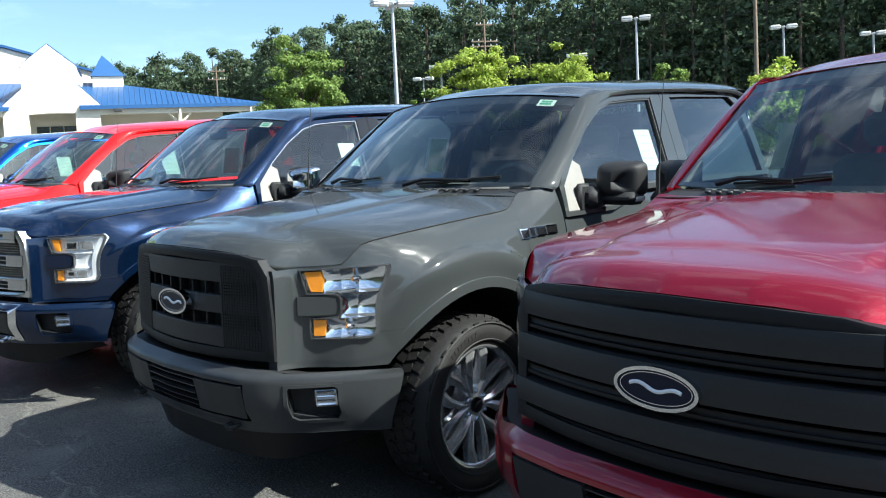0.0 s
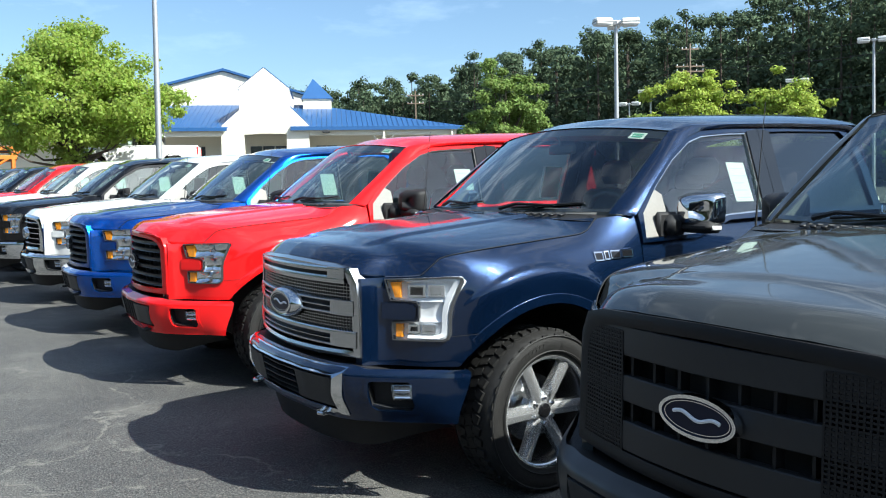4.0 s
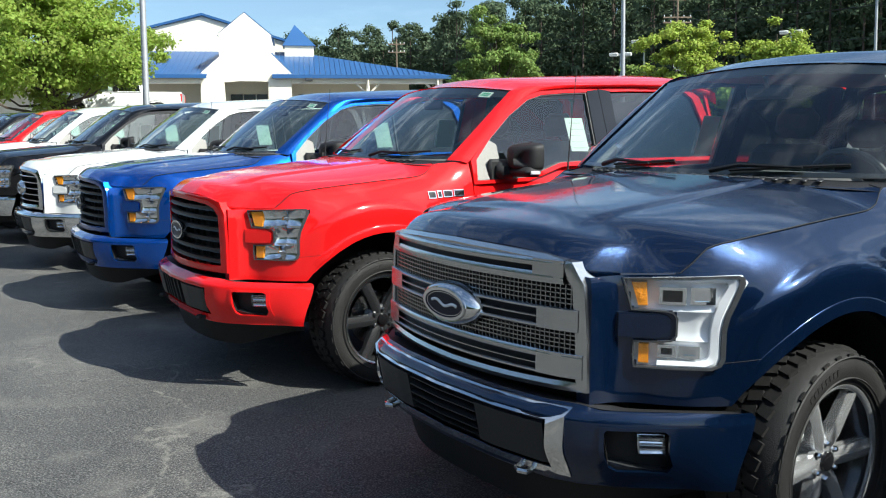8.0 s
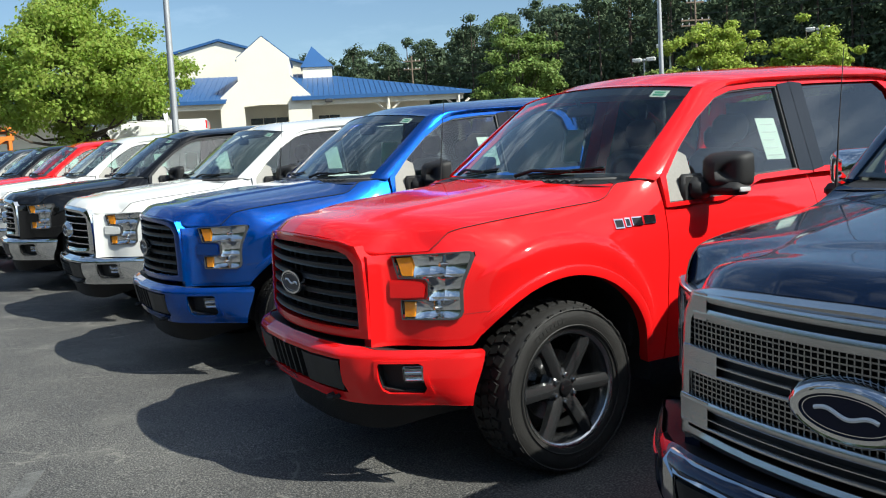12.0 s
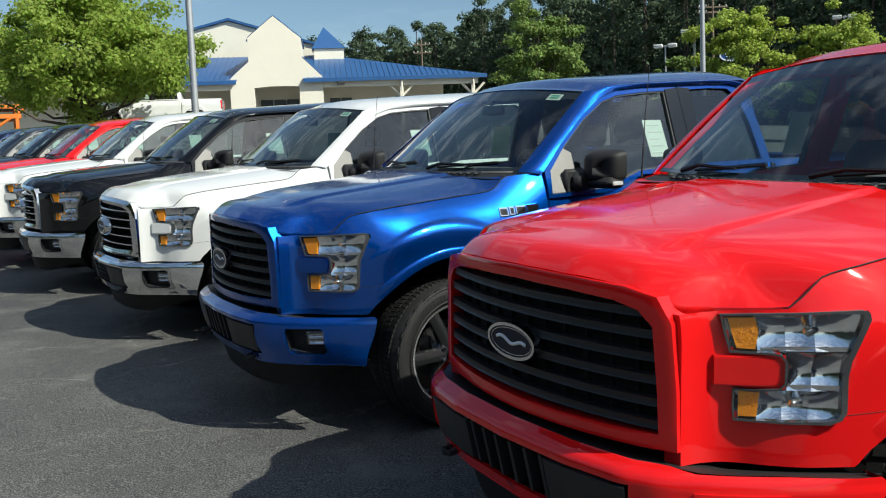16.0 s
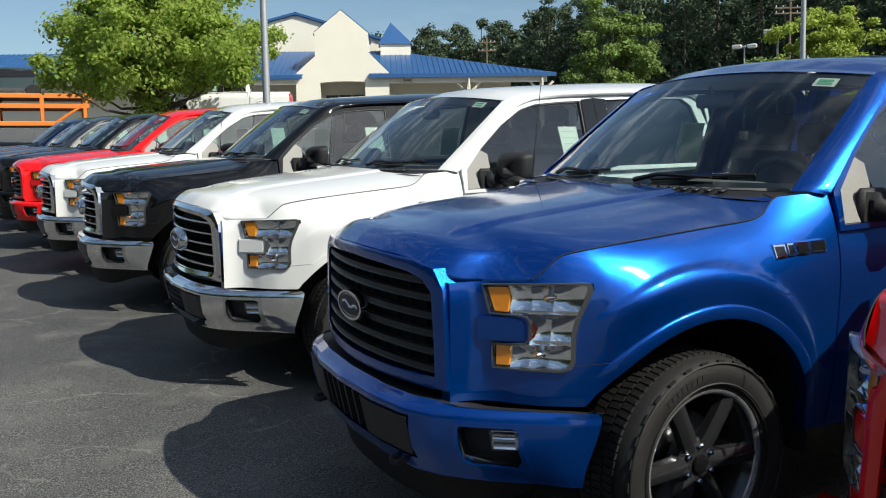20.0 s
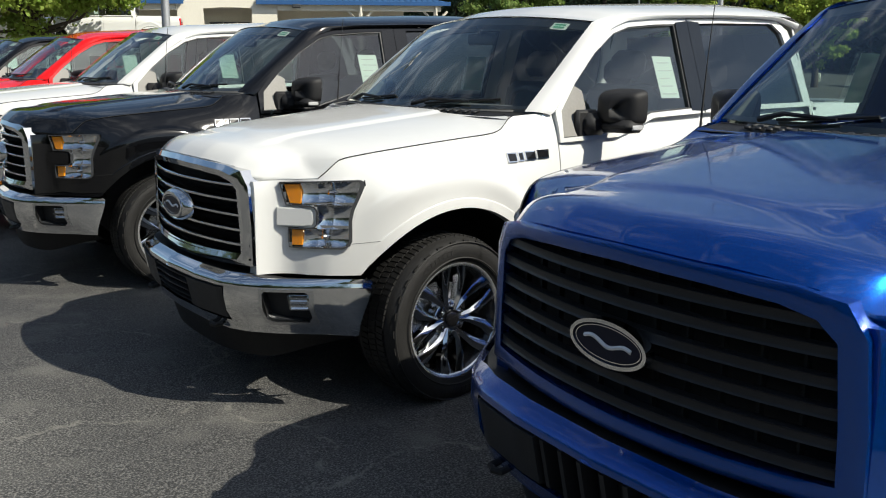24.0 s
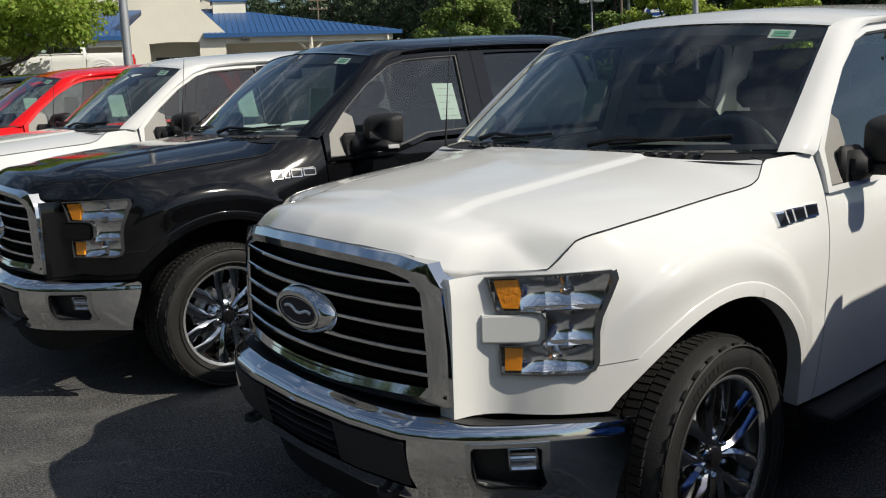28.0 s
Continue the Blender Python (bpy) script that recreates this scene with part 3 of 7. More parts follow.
def tyre(rough_tread):
    prof = [(0.262, -0.10), (0.275, -0.128), (0.315, -0.142), (0.345, -0.142), (0.366, -0.134), (0.378, -0.118), (0.385, -0.06), (0.385, 0.06), (0.378, 0.118), (0.366, 0.134), (0.345, 0.142), (0.315, 0.142), (0.275, 0.128), (0.262, 0.10)]
    s = Shape().lathe(prof, 64, closed=True)
    for rr in (0.29, 0.361):
        for sg in (-1, 1):
            s.lathe([(rr, sg * 0.141), (rr + 0.004, sg * 0.1445), (rr + 0.008, sg * 0.141)], 64)
    # raised lettering bars and rib marks on the sidewalls
    for sg in (-1, 1):
        for a0 in (0.9, 4.1):
            for i in range(8):
                m = Matrix.Rotation(-(a0 + 0.075 * i), 4, "Y") @ Matrix.Translation((0.327, sg * 0.1415, 0))
                s.box((-0.011, -0.0025, -0.0075), (0.011, 0.0025, 0.0075), 0, m)
        for i in range(30):
            m = Matrix.Rotation(-2 * math.pi * i / 30, 4, "Y") @ Matrix.Translation((0.367, sg * 0.134, 0))
            s.box((-0.008, -0.003, -0.016), (0.008, 0.004, 0.016), 0, m)
    n = 44 if rough_tread else 88
    for i in range(n):
        a = 2 * math.pi * i / n
        for row, (y0, y1, h, sk) in enumerate([(-0.127, -0.088, -0.004, 0.02), (-0.080, -0.032, 0.006, -0.05), (-0.024, 0.024, 0.007, 0.04), (0.032, 0.080, 0.006, -0.05), (0.088, 0.127, -0.004, 0.02)]):
            m = Matrix.Rotation(-(a + (0.5 if row % 2 else 0) * 2 * math.pi / n), 4, "Y") @ Matrix.Translation((0.383 + h, 0, 0)) @ Matrix.Rotation(sk * (6 if rough_tread else 2), 4, "X")
            w = math.pi * 0.4 / n * (0.66 if rough_tread else 0.74)
            d = 0.0125 if rough_tread else 0.0085
            if row in (0, 4):
                m = m @ Matrix.Rotation((0.35 if row == 4 else -0.35), 4, "Z")
            s.box((-0.012, y0, -w), (d - abs(h), y1, w), 0, m)
    return s


def rim_barrel():
    prof = [(0.262, 0.118), (0.27, 0.124), (0.272, 0.116), (0.262, 0.104), (0.248, 0.09), (0.235, 0.02), (0.235, -0.12), (0.262, -0.12)]
    return Shape().lathe(prof, 64)


def rim_lip():
    return Shape().lathe([(0.252, 0.112), (0.259, 0.121), (0.2695, 0.1245), (0.2715, 0.118), (0.262, 0.108)], 64)


def spokes(n, split, twist=0.0, width=0.036):
    s = Shape()
    k = n * (2 if split else 1)
    for i in range(k):
        if split:
            a = 2 * math.pi * (i // 2) / n + (0.17 if i % 2 else -0.17)
            a0 = 2 * math.pi * (i // 2) / n + (0.10 if i % 2 else -0.10)
        else:
            a = a0 = 2 * math.pi * i / n
        w0, w1 = (0.014, 0.035) if split else (width * 0.85, width)
        sec = []
        for r, w, h, d, ang in ((0.045, w0, 0.086, 0.05, a0), (0.10, w0 * 1.1, 0.1, 0.045, a0), (0.19, (w0 + w1) / 2, 0.108, 0.04, (a + a0) / 2), (0.256, w1, 0.112, 0.035, a)):
            ang += twist * (r - 0.045) * (1 if i % 2 else -1 if split else 0)
            c, sn = math.cos(ang), math.sin(ang)
            sec.append([(r * c - q * sn, y, r * sn + q * c) for q, y in ((-w, h - d), (-w * 0.93, h - 0.009), (-w * 0.12, h + 0.004), (w * 0.12, h + 0.004), (w * 0.93, h - 0.009), (w, h - d))])
        vs = [p for q in sec for p in q]
        fs = [(6 * i + j, 6 * i + (j + 1) % 6, 6 * i + 6 + (j + 1) % 6, 6 * i + 6 + j) for i in range(3) for j in range(6)]
        s.add(vs, fs)
    return s


def hub_disc():
    s = Shape().lathe([(0.0, 0.088), (0.03, 0.091), (0.052, 0.088), (0.075, 0.082), (0.088, 0.07), (0.09, 0.02)], 40)
    return s


def hub_cap():
    return Shape().lathe([(0, 0.106), (0.025, 0.105), (0.034, 0.1), (0.036, 0.085)], 32)


def lug_nut():
    return Shape().lathe([(0, 0.019), (0.007, 0.018), (0.0105, 0.012), (0.011, 0)], 6)


def brake_disc():
    return Shape().lathe([(0.06, 0.0), (0.165, 0.0), (0.165, -0.025), (0.06, -0.025)], 40, closed=True)


def add_wheel(truck, x, sgn, style):
    rim_mat, n, split, face, rough = style
    m = pose(x + lag(sgn * 0.845), sgn * 0.845, HUB_Z, 0, 0, 0) @ (Matrix() if sgn > 0 else pose(0, 0, 0, 0, 0, 180))
    w = new("wheel")
    w.parent, w.matrix_basis = truck, m
    t = part("tyre", shared("tyre|%s" % rough, lambda: tyre(rough), 30), RUBBER, w)
    r = part("rim", shared("rim_barrel", rim_barrel), ALLOY_DARK, w)
    part("rim_lip", shared("rim_lip", rim_lip), ALLOY if face is not ALLOY_DARK else SATIN, r)
    part("spokes", shared("spokes|%d%s" % (n, split), lambda: spokes(n, split, 0.9 if split else 0.0)), rim_mat, r)
    part("hub_disc", shared("hub_disc", hub_disc), rim_mat, r)
    part("hub_cap", shared("hub_cap", hub_cap), GLOSS_BLACK, w)
    for i in range(6):
        a = 2 * math.pi * (i + 0.5) / 6
        part("lug_nut", shared("lug_nut", lug_nut, 20), CHROME if face is not ALLOY_DARK else SATIN, w, "", pose(0.062 * math.cos(a), 0.083, 0.062 * math.sin(a)))
    part("brake_disc", shared("brake_disc", brake_disc), SATIN, w)
    return w


# ---- lamps ----
LAMP_OUT = 0.014


def on_front(sgn):
    """Places on the front corner: half width, height, depth ahead of the surface."""
    def fn(y, z, d):
        y += LAMP_OUT
        x = interp(y, FRONT_X)
        e = 0.01
        dx = (interp(y + e, FRONT_X) - interp(y - e, FRONT_X)) / (2 * e)
        l = math.hypot(1, dx)
        return (x - d / l, sgn * (y + d * dx / l), z)
    return fn


LAMP_LINE = [(0.613, 1.044), (0.68, 1.048), (0.76, 1.053), (0.83, 1.058), (0.862, 1.060), (0.872, 1.054), (0.874, 1.035), (0.864, 0.985), (0.850, 0.93), (0.845, 0.89), (0.845, 0.8), (0.838, 0.778), (0.82, 0.766), (0.74, 0.765), (0.64, 0.765), (0.637, 0.805), (0.638, 0.85), (0.7, 0.852), (0.732, 0.856), (0.742, 0.87), (0.743, 0.925), (0.734, 0.94), (0.715, 0.944), (0.632, 0.945), (0.622, 0.995)]


BRIDGE = [(0.606, 0.937), (0.70, 0.938), (0.724, 0.931), (0.733, 0.918), (0.733, 0.878), (0.724, 0.864), (0.70, 0.858), (0.606, 0.858)]
TOP4 = [(0.613, 1.044), (0.868, 1.059), (0.856, 0.944), (0.633, 0.944)]
MID4 = [(0.742, 0.944), (0.858, 0.944), (0.846, 0.852), (0.742, 0.852)]
LOW4 = [(0.64, 0.852), (0.846, 0.852), (0.838, 0.766), (0.64, 0.766)]


def lamp_point(poly4, u, v):
    (a0, b0), (a1, b1), (a2, b2), (a3, b3) = poly4
    return (a0 + (a1 - a0) * u) * (1 - v) + (a3 + (a2 - a3) * u) * v, (b0 + (b1 - b0) * u) * (1 - v) + (b3 + (b2 - b3) * u) * v


def lamp_patch(poly4, sgn, depth, us, vs):
    """A sheet over part of the lamp; depth(u, v) is how far ahead of the body it lies."""
    f = on_front(sgn)
    return Shape().grid(lambda u, v: f(*lamp_point(poly4, u, v), depth(u, v)), us, vs)


def bowl(poly4, sgn, u0, u1, v0, v1, deep, facets):
    """A faceted mirror bowl, deepest in the middle, between u0..u1 and v0..v1."""
    s = Shape()
    cells = steps(0, 1, facets)
    d = lambda p, q: -0.004 - deep * (1 - (2 * p - 1) ** 2 * 0.8) * (1 - (2 * q - 1) ** 2 * 0.75)
    for a, b in zip(cells, cells[1:]):
        # each facet is a shallow hollow of its own, parted from the next by a ridge
        def hollow(u, v):
            p, q = (u - u0) / (u1 - u0), (v - v0) / (v1 - v0)
            return d(p, q) - 0.004 * math.sin(math.pi * min(1.0, max(0.0, (p - a) / (b - a))))
        g = lamp_patch(poly4, sgn, hollow, steps(u0 + (u1 - u0) * a, u0 + (u1 - u0) * (b - 0.002), 6), steps(v0, v1, 14))
        s.add(g.v, g.f)
    return s


def join(shapes):
    s = Shape()
    for q in shapes:
        s.add(q.v, q.f)
    return s


def inset(line, d):
    """The closed line drawn inwards by about d."""
    n, out = len(line), []
    for i in range(n):
        (a, b), (c, e) = line[i - 1], line[(i + 1) % n]
        l = math.hypot(c - a, e - b)
        out.append((line[i][0] + (e - b) / l * -d, line[i][1] + (c - a) / l * d))
    area = sum(line[i - 1][0] * line[i][1] - line[i][0] * line[i - 1][1] for i in range(n))
    return out if area > 0 else [(2 * p[0] - q[0], 2 * p[1] - q[1]) for p, q in zip(line, out)]


def lamp_shell(sgn):
    """Side walls and back of the lamp's box."""
    f = on_front(sgn)
    n = len(LAMP_LINE)
    s = Shape().add([f(y, z, d) for d in (0.008, -0.088) for y, z in LAMP_LINE], [(i, (i + 1) % n, n + (i + 1) % n, n + i) for i in range(n)])
    for p in (TOP4, MID4, LOW4):
        g = lamp_patch(p, sgn, lambda u, v: -0.086, steps(0, 1, 10), [0, 1])
        s.add(g.v, g.f)
    return s


def add_headlight(truck, sgn, led):
    f = on_front(sgn)
    K = lambda name: "%s|%d" % (name, sgn)
    # the smoked rim is broad on the outer side and thin elsewhere
    rim_line = [q if 4 <= i <= 12 else p for i, (p, q) in enumerate(zip(inset(LAMP_LINE, 0.005), inset(LAMP_LINE, 0.009)))]

    def blocks(poly, d0, d1):
        return Shape().prism(poly, lambda a, b, d: f(a, b, d), d0, d1)
    h = part("headlight", shared(K("lamp_bezel"), lambda: Shape().ring(LAMP_LINE, rim_line, lambda y, z, d: f(y, z, d), -0.012, 0.0125).tube([f(y, z, 0.009) for y, z in inset(LAMP_LINE, 0.002)], 0.0032, 6, True)), LAMP_RIM, truck)
    part("lamp_box", shared(K("lamp_shell"), lambda: lamp_shell(sgn)), LAMP_GREY if led else LAMP_DARK, h)
    if led:
        part("indicator", shared(K("led_amber_hi"), lambda: blocks([(0.632, 1.03), (0.668, 1.032), (0.672, 0.96), (0.648, 0.96)], -0.04, 0.004)), AMBER, h, "amber side marker block")
        part("indicator", shared(K("led_amber_lo"), lambda: blocks([(0.652, 0.84), (0.678, 0.84), (0.678, 0.78), (0.652, 0.78)], -0.04, 0.004)), AMBER, h, "amber side marker block")
        guide = [(0.69, 1.049), (0.76, 1.053), (0.83, 1.058), (0.870, 1.060), (0.880, 1.037), (0.864, 0.985), (0.849, 0.93), (0.844, 0.89), (0.844, 0.8), (0.837, 0.778), (0.82, 0.766), (0.70, 0.765)]
        ins = [(0.69, 1.029), (0.76, 1.033), (0.81, 1.036), (0.845, 1.036), (0.848, 1.026), (0.834, 0.985), (0.823, 0.935), (0.818, 0.89), (0.818, 0.812), (0.812, 0.798), (0.80, 0.79), (0.70, 0.789)]
        m = len(guide)

        def strip():
            s = Shape()
            rows = [(guide, -0.03), (guide, 0.0), ([((a + c) / 2, (b + e) / 2) for (a, b), (c, e) in zip(guide, ins)], 0.008), (ins, 0.0), (ins, -0.03)]
            for (p, dp), (q, dq) in zip(rows, rows[1:]):
                s.add([f(y, z, dp) for y, z in p] + [f(y, z, dq) for y, z in q], [(i, i + 1, m + i + 1, m + i) for i in range(m - 1)])
            return s
        part("light_guide", shared(K("light_guide"), strip), LAMP_WHITE, h, "white light guide strip")
        for i, (a, b, c, d) in enumerate([(0.70, 0.965, 0.765, 1.018), (0.775, 0.968, 0.825, 1.02), (0.70, 0.80, 0.745, 0.838), (0.752, 0.80, 0.80, 0.838)]):
            p = part("projector", shared(K("projector%d" % i), lambda: Shape().ring(resample([(a, b), (c, b), (c, d), (a, d)], 3), resample([(a + 0.009, b + 0.009), (c - 0.009, b + 0.009), (c - 0.009, d - 0.009), (a + 0.009, d - 0.009)], 3), lambda y, z, q: f(y, z, q), -0.03, -0.004)), REFLECTOR, h)
            part("projector_lens", shared(K("projector_lens%d" % i), lambda: blocks([(a + 0.008, b + 0.008), (c - 0.008, b + 0.008), (c - 0.008, d - 0.008), (a + 0.008, d - 0.008)], -0.03, -0.012)), DARK_CHROME if i % 2 else GLOSS_BLACK, p)
        part("lamp_panel", shared(K("led_panel"), lambda: join([lamp_patch(p, sgn, lambda u, v: -0.022 + 0.012 * abs(2 * v - 1) ** 3, steps(0, 1, 10), steps(0, 1, 6)) for p in (TOP4, MID4, LOW4)])), LAMP_GREY, h, "silver inner lamp panel")
    else:
        part("indicator", shared(K("amber_hi"), lambda: blocks([(0.628, 1.034), (0.682, 1.037), (0.69, 1.0), (0.684, 0.955), (0.645, 0.955)], -0.05, 0.005)), AMBER, h, "amber turn signal lens")
        part("indicator", shared(K("amber_lo"), lambda: blocks([(0.65, 0.842), (0.694, 0.842), (0.688, 0.778), (0.65, 0.776)], -0.05, 0.005)), AMBER, h, "amber turn signal lens")
        part("reflector", shared(K("bowl_hi"), lambda: bowl(TOP4, sgn, 0.25, 1.0, 0.0, 0.94, 0.034, 3), 25), REFLECTOR, h, "faceted chrome main beam bowl")
        part("reflector", shared(K("bowl_lo"), lambda: bowl(LOW4, sgn, 0.24, 1.0, 0.05, 1.0, 0.03, 3), 25), REFLECTOR, h, "faceted chrome lower bowl")
        part("reflector", shared(K("bowl_mid"), lambda: bowl(MID4, sgn, 0.0, 1.0, -0.04, 1.04, 0.026, 2), 25), REFLECTOR, h, "chrome middle reflector")
        for i, (ya, za, yb, zb) in enumerate([(0.695, 0.952, 0.85, 0.957), (0.705, 0.857, 0.836, 0.857)]):
            part("reflector_rib", shared(K("reflector_rib%d" % i), lambda: blocks([(ya, za - 0.006), (yb, zb - 0.006), (yb, zb + 0.006), (ya, za + 0.006)], -0.06, -0.006)), CHROME, h, "chrome reflector rib")
        for i, (yb, zb) in enumerate([(0.79, 1.003), (0.765, 0.812)]):
            part("bulb", shared(K("bulb%d" % i), lambda: Shape().lathe([(0, 0.02), (0.009, 0.018), (0.012, 0.008), (0.012, -0.05)], 14, Matrix.Translation(f(yb, zb, -0.03)) @ Matrix.Rotation(radians(90 * 1), 4, "Z"))), LAMP_DARK, h, "dark bulb cap")
    part("lens", shared(K("lens"), lambda: join([lamp_patch(p, sgn, lambda u, v: 0.010 + 0.003 * math.sin(math.pi * v), steps(0, 1, 10), steps(0, 1, 4)) for p in (TOP4, MID4, LOW4)])), LENS, h).visible_shadow = False
    return h


# ---- grille, emblem, bumper ----
def grille_x(y):
    return -0.212 + 0.085 * (abs(y) / 0.55) ** 2


G_OUT = [(0.0, 1.122), (0.25, 1.116), (0.44, 1.106), (0.532, 1.087), (0.572, 1.022), (0.586, 0.85), (0.59, 0.69), (0.3, 0.683), (0.0, 0.68)]


def grille_line(inset):
    """Closed outline of the grille opening, drawn inwards by inset."""
    half = []
    for y, z in G_OUT:
        zz = z - inset * 0.8 if z > 1.08 else (z + inset * 0.8 if z < 0.7 else z - inset * 0.25)
        half.append((max(0.0, y - (inset if y > 0.5 else inset * 0.7 if y > 0.4 else 0)), zz))
    return half + [(-y, z) for y, z in half[::-1] if y > 1e-6]


def on_grille(y, z, d):
    return (grille_x(y) - d, y, z)


def surround(w, out):
    s = Shape()
    a, b, c = resample(grille_line(-0.004), 3), resample(grille_line(w * 0.45), 3), resample(grille_line(w), 3)
    n = len(a)
    rows = [[(grille_x(y) + 0.10, y, z) for y, z in a], [on_grille(y, z, out * 0.4) for y, z in a], [on_grille(y, z, out) for y, z in b], [on_grille(y, z, out * 0.5) for y, z in c], [on_grille(y, z, -0.05) for y, z in c]]
    for r, q in zip(rows, rows[1:]):
        s.add(r + q, [(i, (i + 1) % n, n + (i + 1) % n, n + i) for i in range(n)])
    return s


def grille_back():
    s = Shape()
    line = resample(grille_line(0.03), 3)
    n = len(line)
    return s.add([on_grille(y, z, -0.055) for y, z in line] + [(grille_x(0) + 0.055, 0, 0.9)], [(i, (i + 1) % n, n) for i in range(n)])


def half_width(z):
    return interp(z, [(0.69, 0.545), (0.85, 0.532), (1.02, 0.505), (1.07, 0.46), (1.1, 0.4)])


def slat(z, h, d, dep=0.03, dip=0.0):
    """A horizontal bar that follows the grille's bow."""
    w = half_width(z) + 0.045
    sec = [(0, -h / 2), (d * 0.75, -h / 2 + 0.003), (d, -h * 0.2), (d, h * 0.2), (d * 0.75, h / 2 - 0.003), (0, h / 2), (-dep, h / 2), (-dep, -h / 2)]
    ys = steps(-w, w, 18)
    s = Shape().add([(grille_x(y) - q, y, z + r - dip * (y / w) ** 2) for y in ys for q, r in sec], [(8 * i + j, 8 * i + (j + 1) % 8, 8 * i + 8 + (j + 1) % 8, 8 * i + 8 + j) for i in range(18) for j in range(8)])
    return s


def lattice(z0, z1, y0, y1, step, r, d):
    """Woven grid of thin wires."""
    s = Shape()
    n = max(2, round((y1 - y0) / step))
    for y in steps(y0, y1, n):
        s.box((grille_x(y) - d - r, y - r, z0), (grille_x(y) - d + r, y + r, z1))
    for z in steps(z0, z1, max(2, round((z1 - z0) / (step * 0.8)))):
        ys = steps(y0, y1, 14)
        s.add([(grille_x(y) - d + a, y, z + b) for y in ys for a, b in ((-r, -r), (r, -r), (r, r), (-r, r))], [(4 * i + j, 4 * i + (j + 1) % 4, 4 * i + 4 + (j + 1) % 4, 4 * i + 4 + j) for i in range(14) for j in range(4)])
    return s


def oval(a, b, y0, z0, n=40):
    return [(y0 + a * math.cos(2 * math.pi * i / n), z0 + b * math.sin(2 * math.pi * i / n)) for i in range(n)]


def add_emblem(truck, proud, big):
    z = 0.892
    at = lambda y, q, d: (grille_x(0) - d, y, q)
    e = part("emblem", shared("emblem_rim|%g%d" % (proud, big), lambda: Shape().ring(oval(0.128, 0.055, 0, z), oval(0.117, 0.0455, 0, z), at, proud - 0.03, proud)), CHROME, truck, "oval badge with chrome rim")
    part("emblem_face", shared("emblem_face|%g" % proud, lambda: Shape().prism(oval(0.118, 0.047, 0, z), at, proud - 0.03, proud - 0.005)), EMBLEM_BLUE, e, "dark blue oval plate")
    part("emblem_bar", shared("emblem_line|%g" % proud, lambda: Shape().ring(oval(0.110, 0.0405, 0, z), oval(0.1075, 0.0385, 0, z), at, proud - 0.007, proud - 0.003)), CHROME, e)
    wave = [(0.078 - 0.156 * k, z + 0.007 * math.sin(9 * k) + 0.008 * (0.5 - k)) for k in steps(0, 1, 28)]
    part("emblem_bar", shared("emblem_stroke|%g" % proud, lambda: Shape().tube([at(y, q, proud - 0.004) for y, q in wave], 0.0055, 6)), LAMP_WHITE, e, "pale flowing stroke")
    if big:
        def housing():
            s = Shape()
            rows = [(0.172, 0.076, 0.0), (0.168, 0.074, proud * 0.35), (0.150, 0.067, proud * 0.8), (0.138, 0.061, proud - 0.004), (0.127, 0.0545, proud - 0.006)]
            n = 40
            for (a, b, d), (a2, b2, d2) in zip(rows, rows[1:]):
                s.add([at(y, q, d) for y, q in oval(a, b, 0, z)] + [at(y, q, d2) for y, q in oval(a2, b2, 0, z)], [(i, (i + 1) % n, n + (i + 1) % n, n + i) for i in range(n)])
            return s
        part("emblem_housing", shared("emblem_housing|%g" % proud, housing), CHROME, e, "raised chrome oval housing")


def satin_band(z, h, gaps, ya, yb):
    """A broad metal band whose middle is parted into strips by dark slots."""
    s = Shape()
    w = half_width(z) + 0.045
    cuts = [z - h / 2] + [q for g in gaps for q in (z + g - 0.0075, z + g + 0.0075)] + [z + h / 2]
    for a, b in zip(cuts[0::2], cuts[1::2]):
        ys = steps(-w, w, 20)
        sec = [(0.0, a), (0.012, a + 0.0015), (0.0165, a + (b - a) * 0.35), (0.0165, a + (b - a) * 0.65), (0.012, b - 0.0015), (0.0, b), (-0.02, b), (-0.02, a)]
        s.add([(grille_x(y) - q, y, r) for y in ys for q, r in sec], [(8 * i + j, 8 * i + (j + 1) % 8, 8 * i + 8 + (j + 1) % 8, 8 * i + 8 + j) for i in range(20) for j in range(8)])
    for lo, hi in ((-w, ya), (yb, w)):
        n = 6
        ys = steps(lo, hi, n)
        s.grid(lambda y, k: (grille_x(y) - (0.0, 0.0158, 0.0158, 0.0)[k], y, (z - h / 2 + 0.002, z - h / 2 + 0.003, z + h / 2 - 0.003, z + h / 2 - 0.002)[k]), ys, [0, 1, 2, 3])
    return s


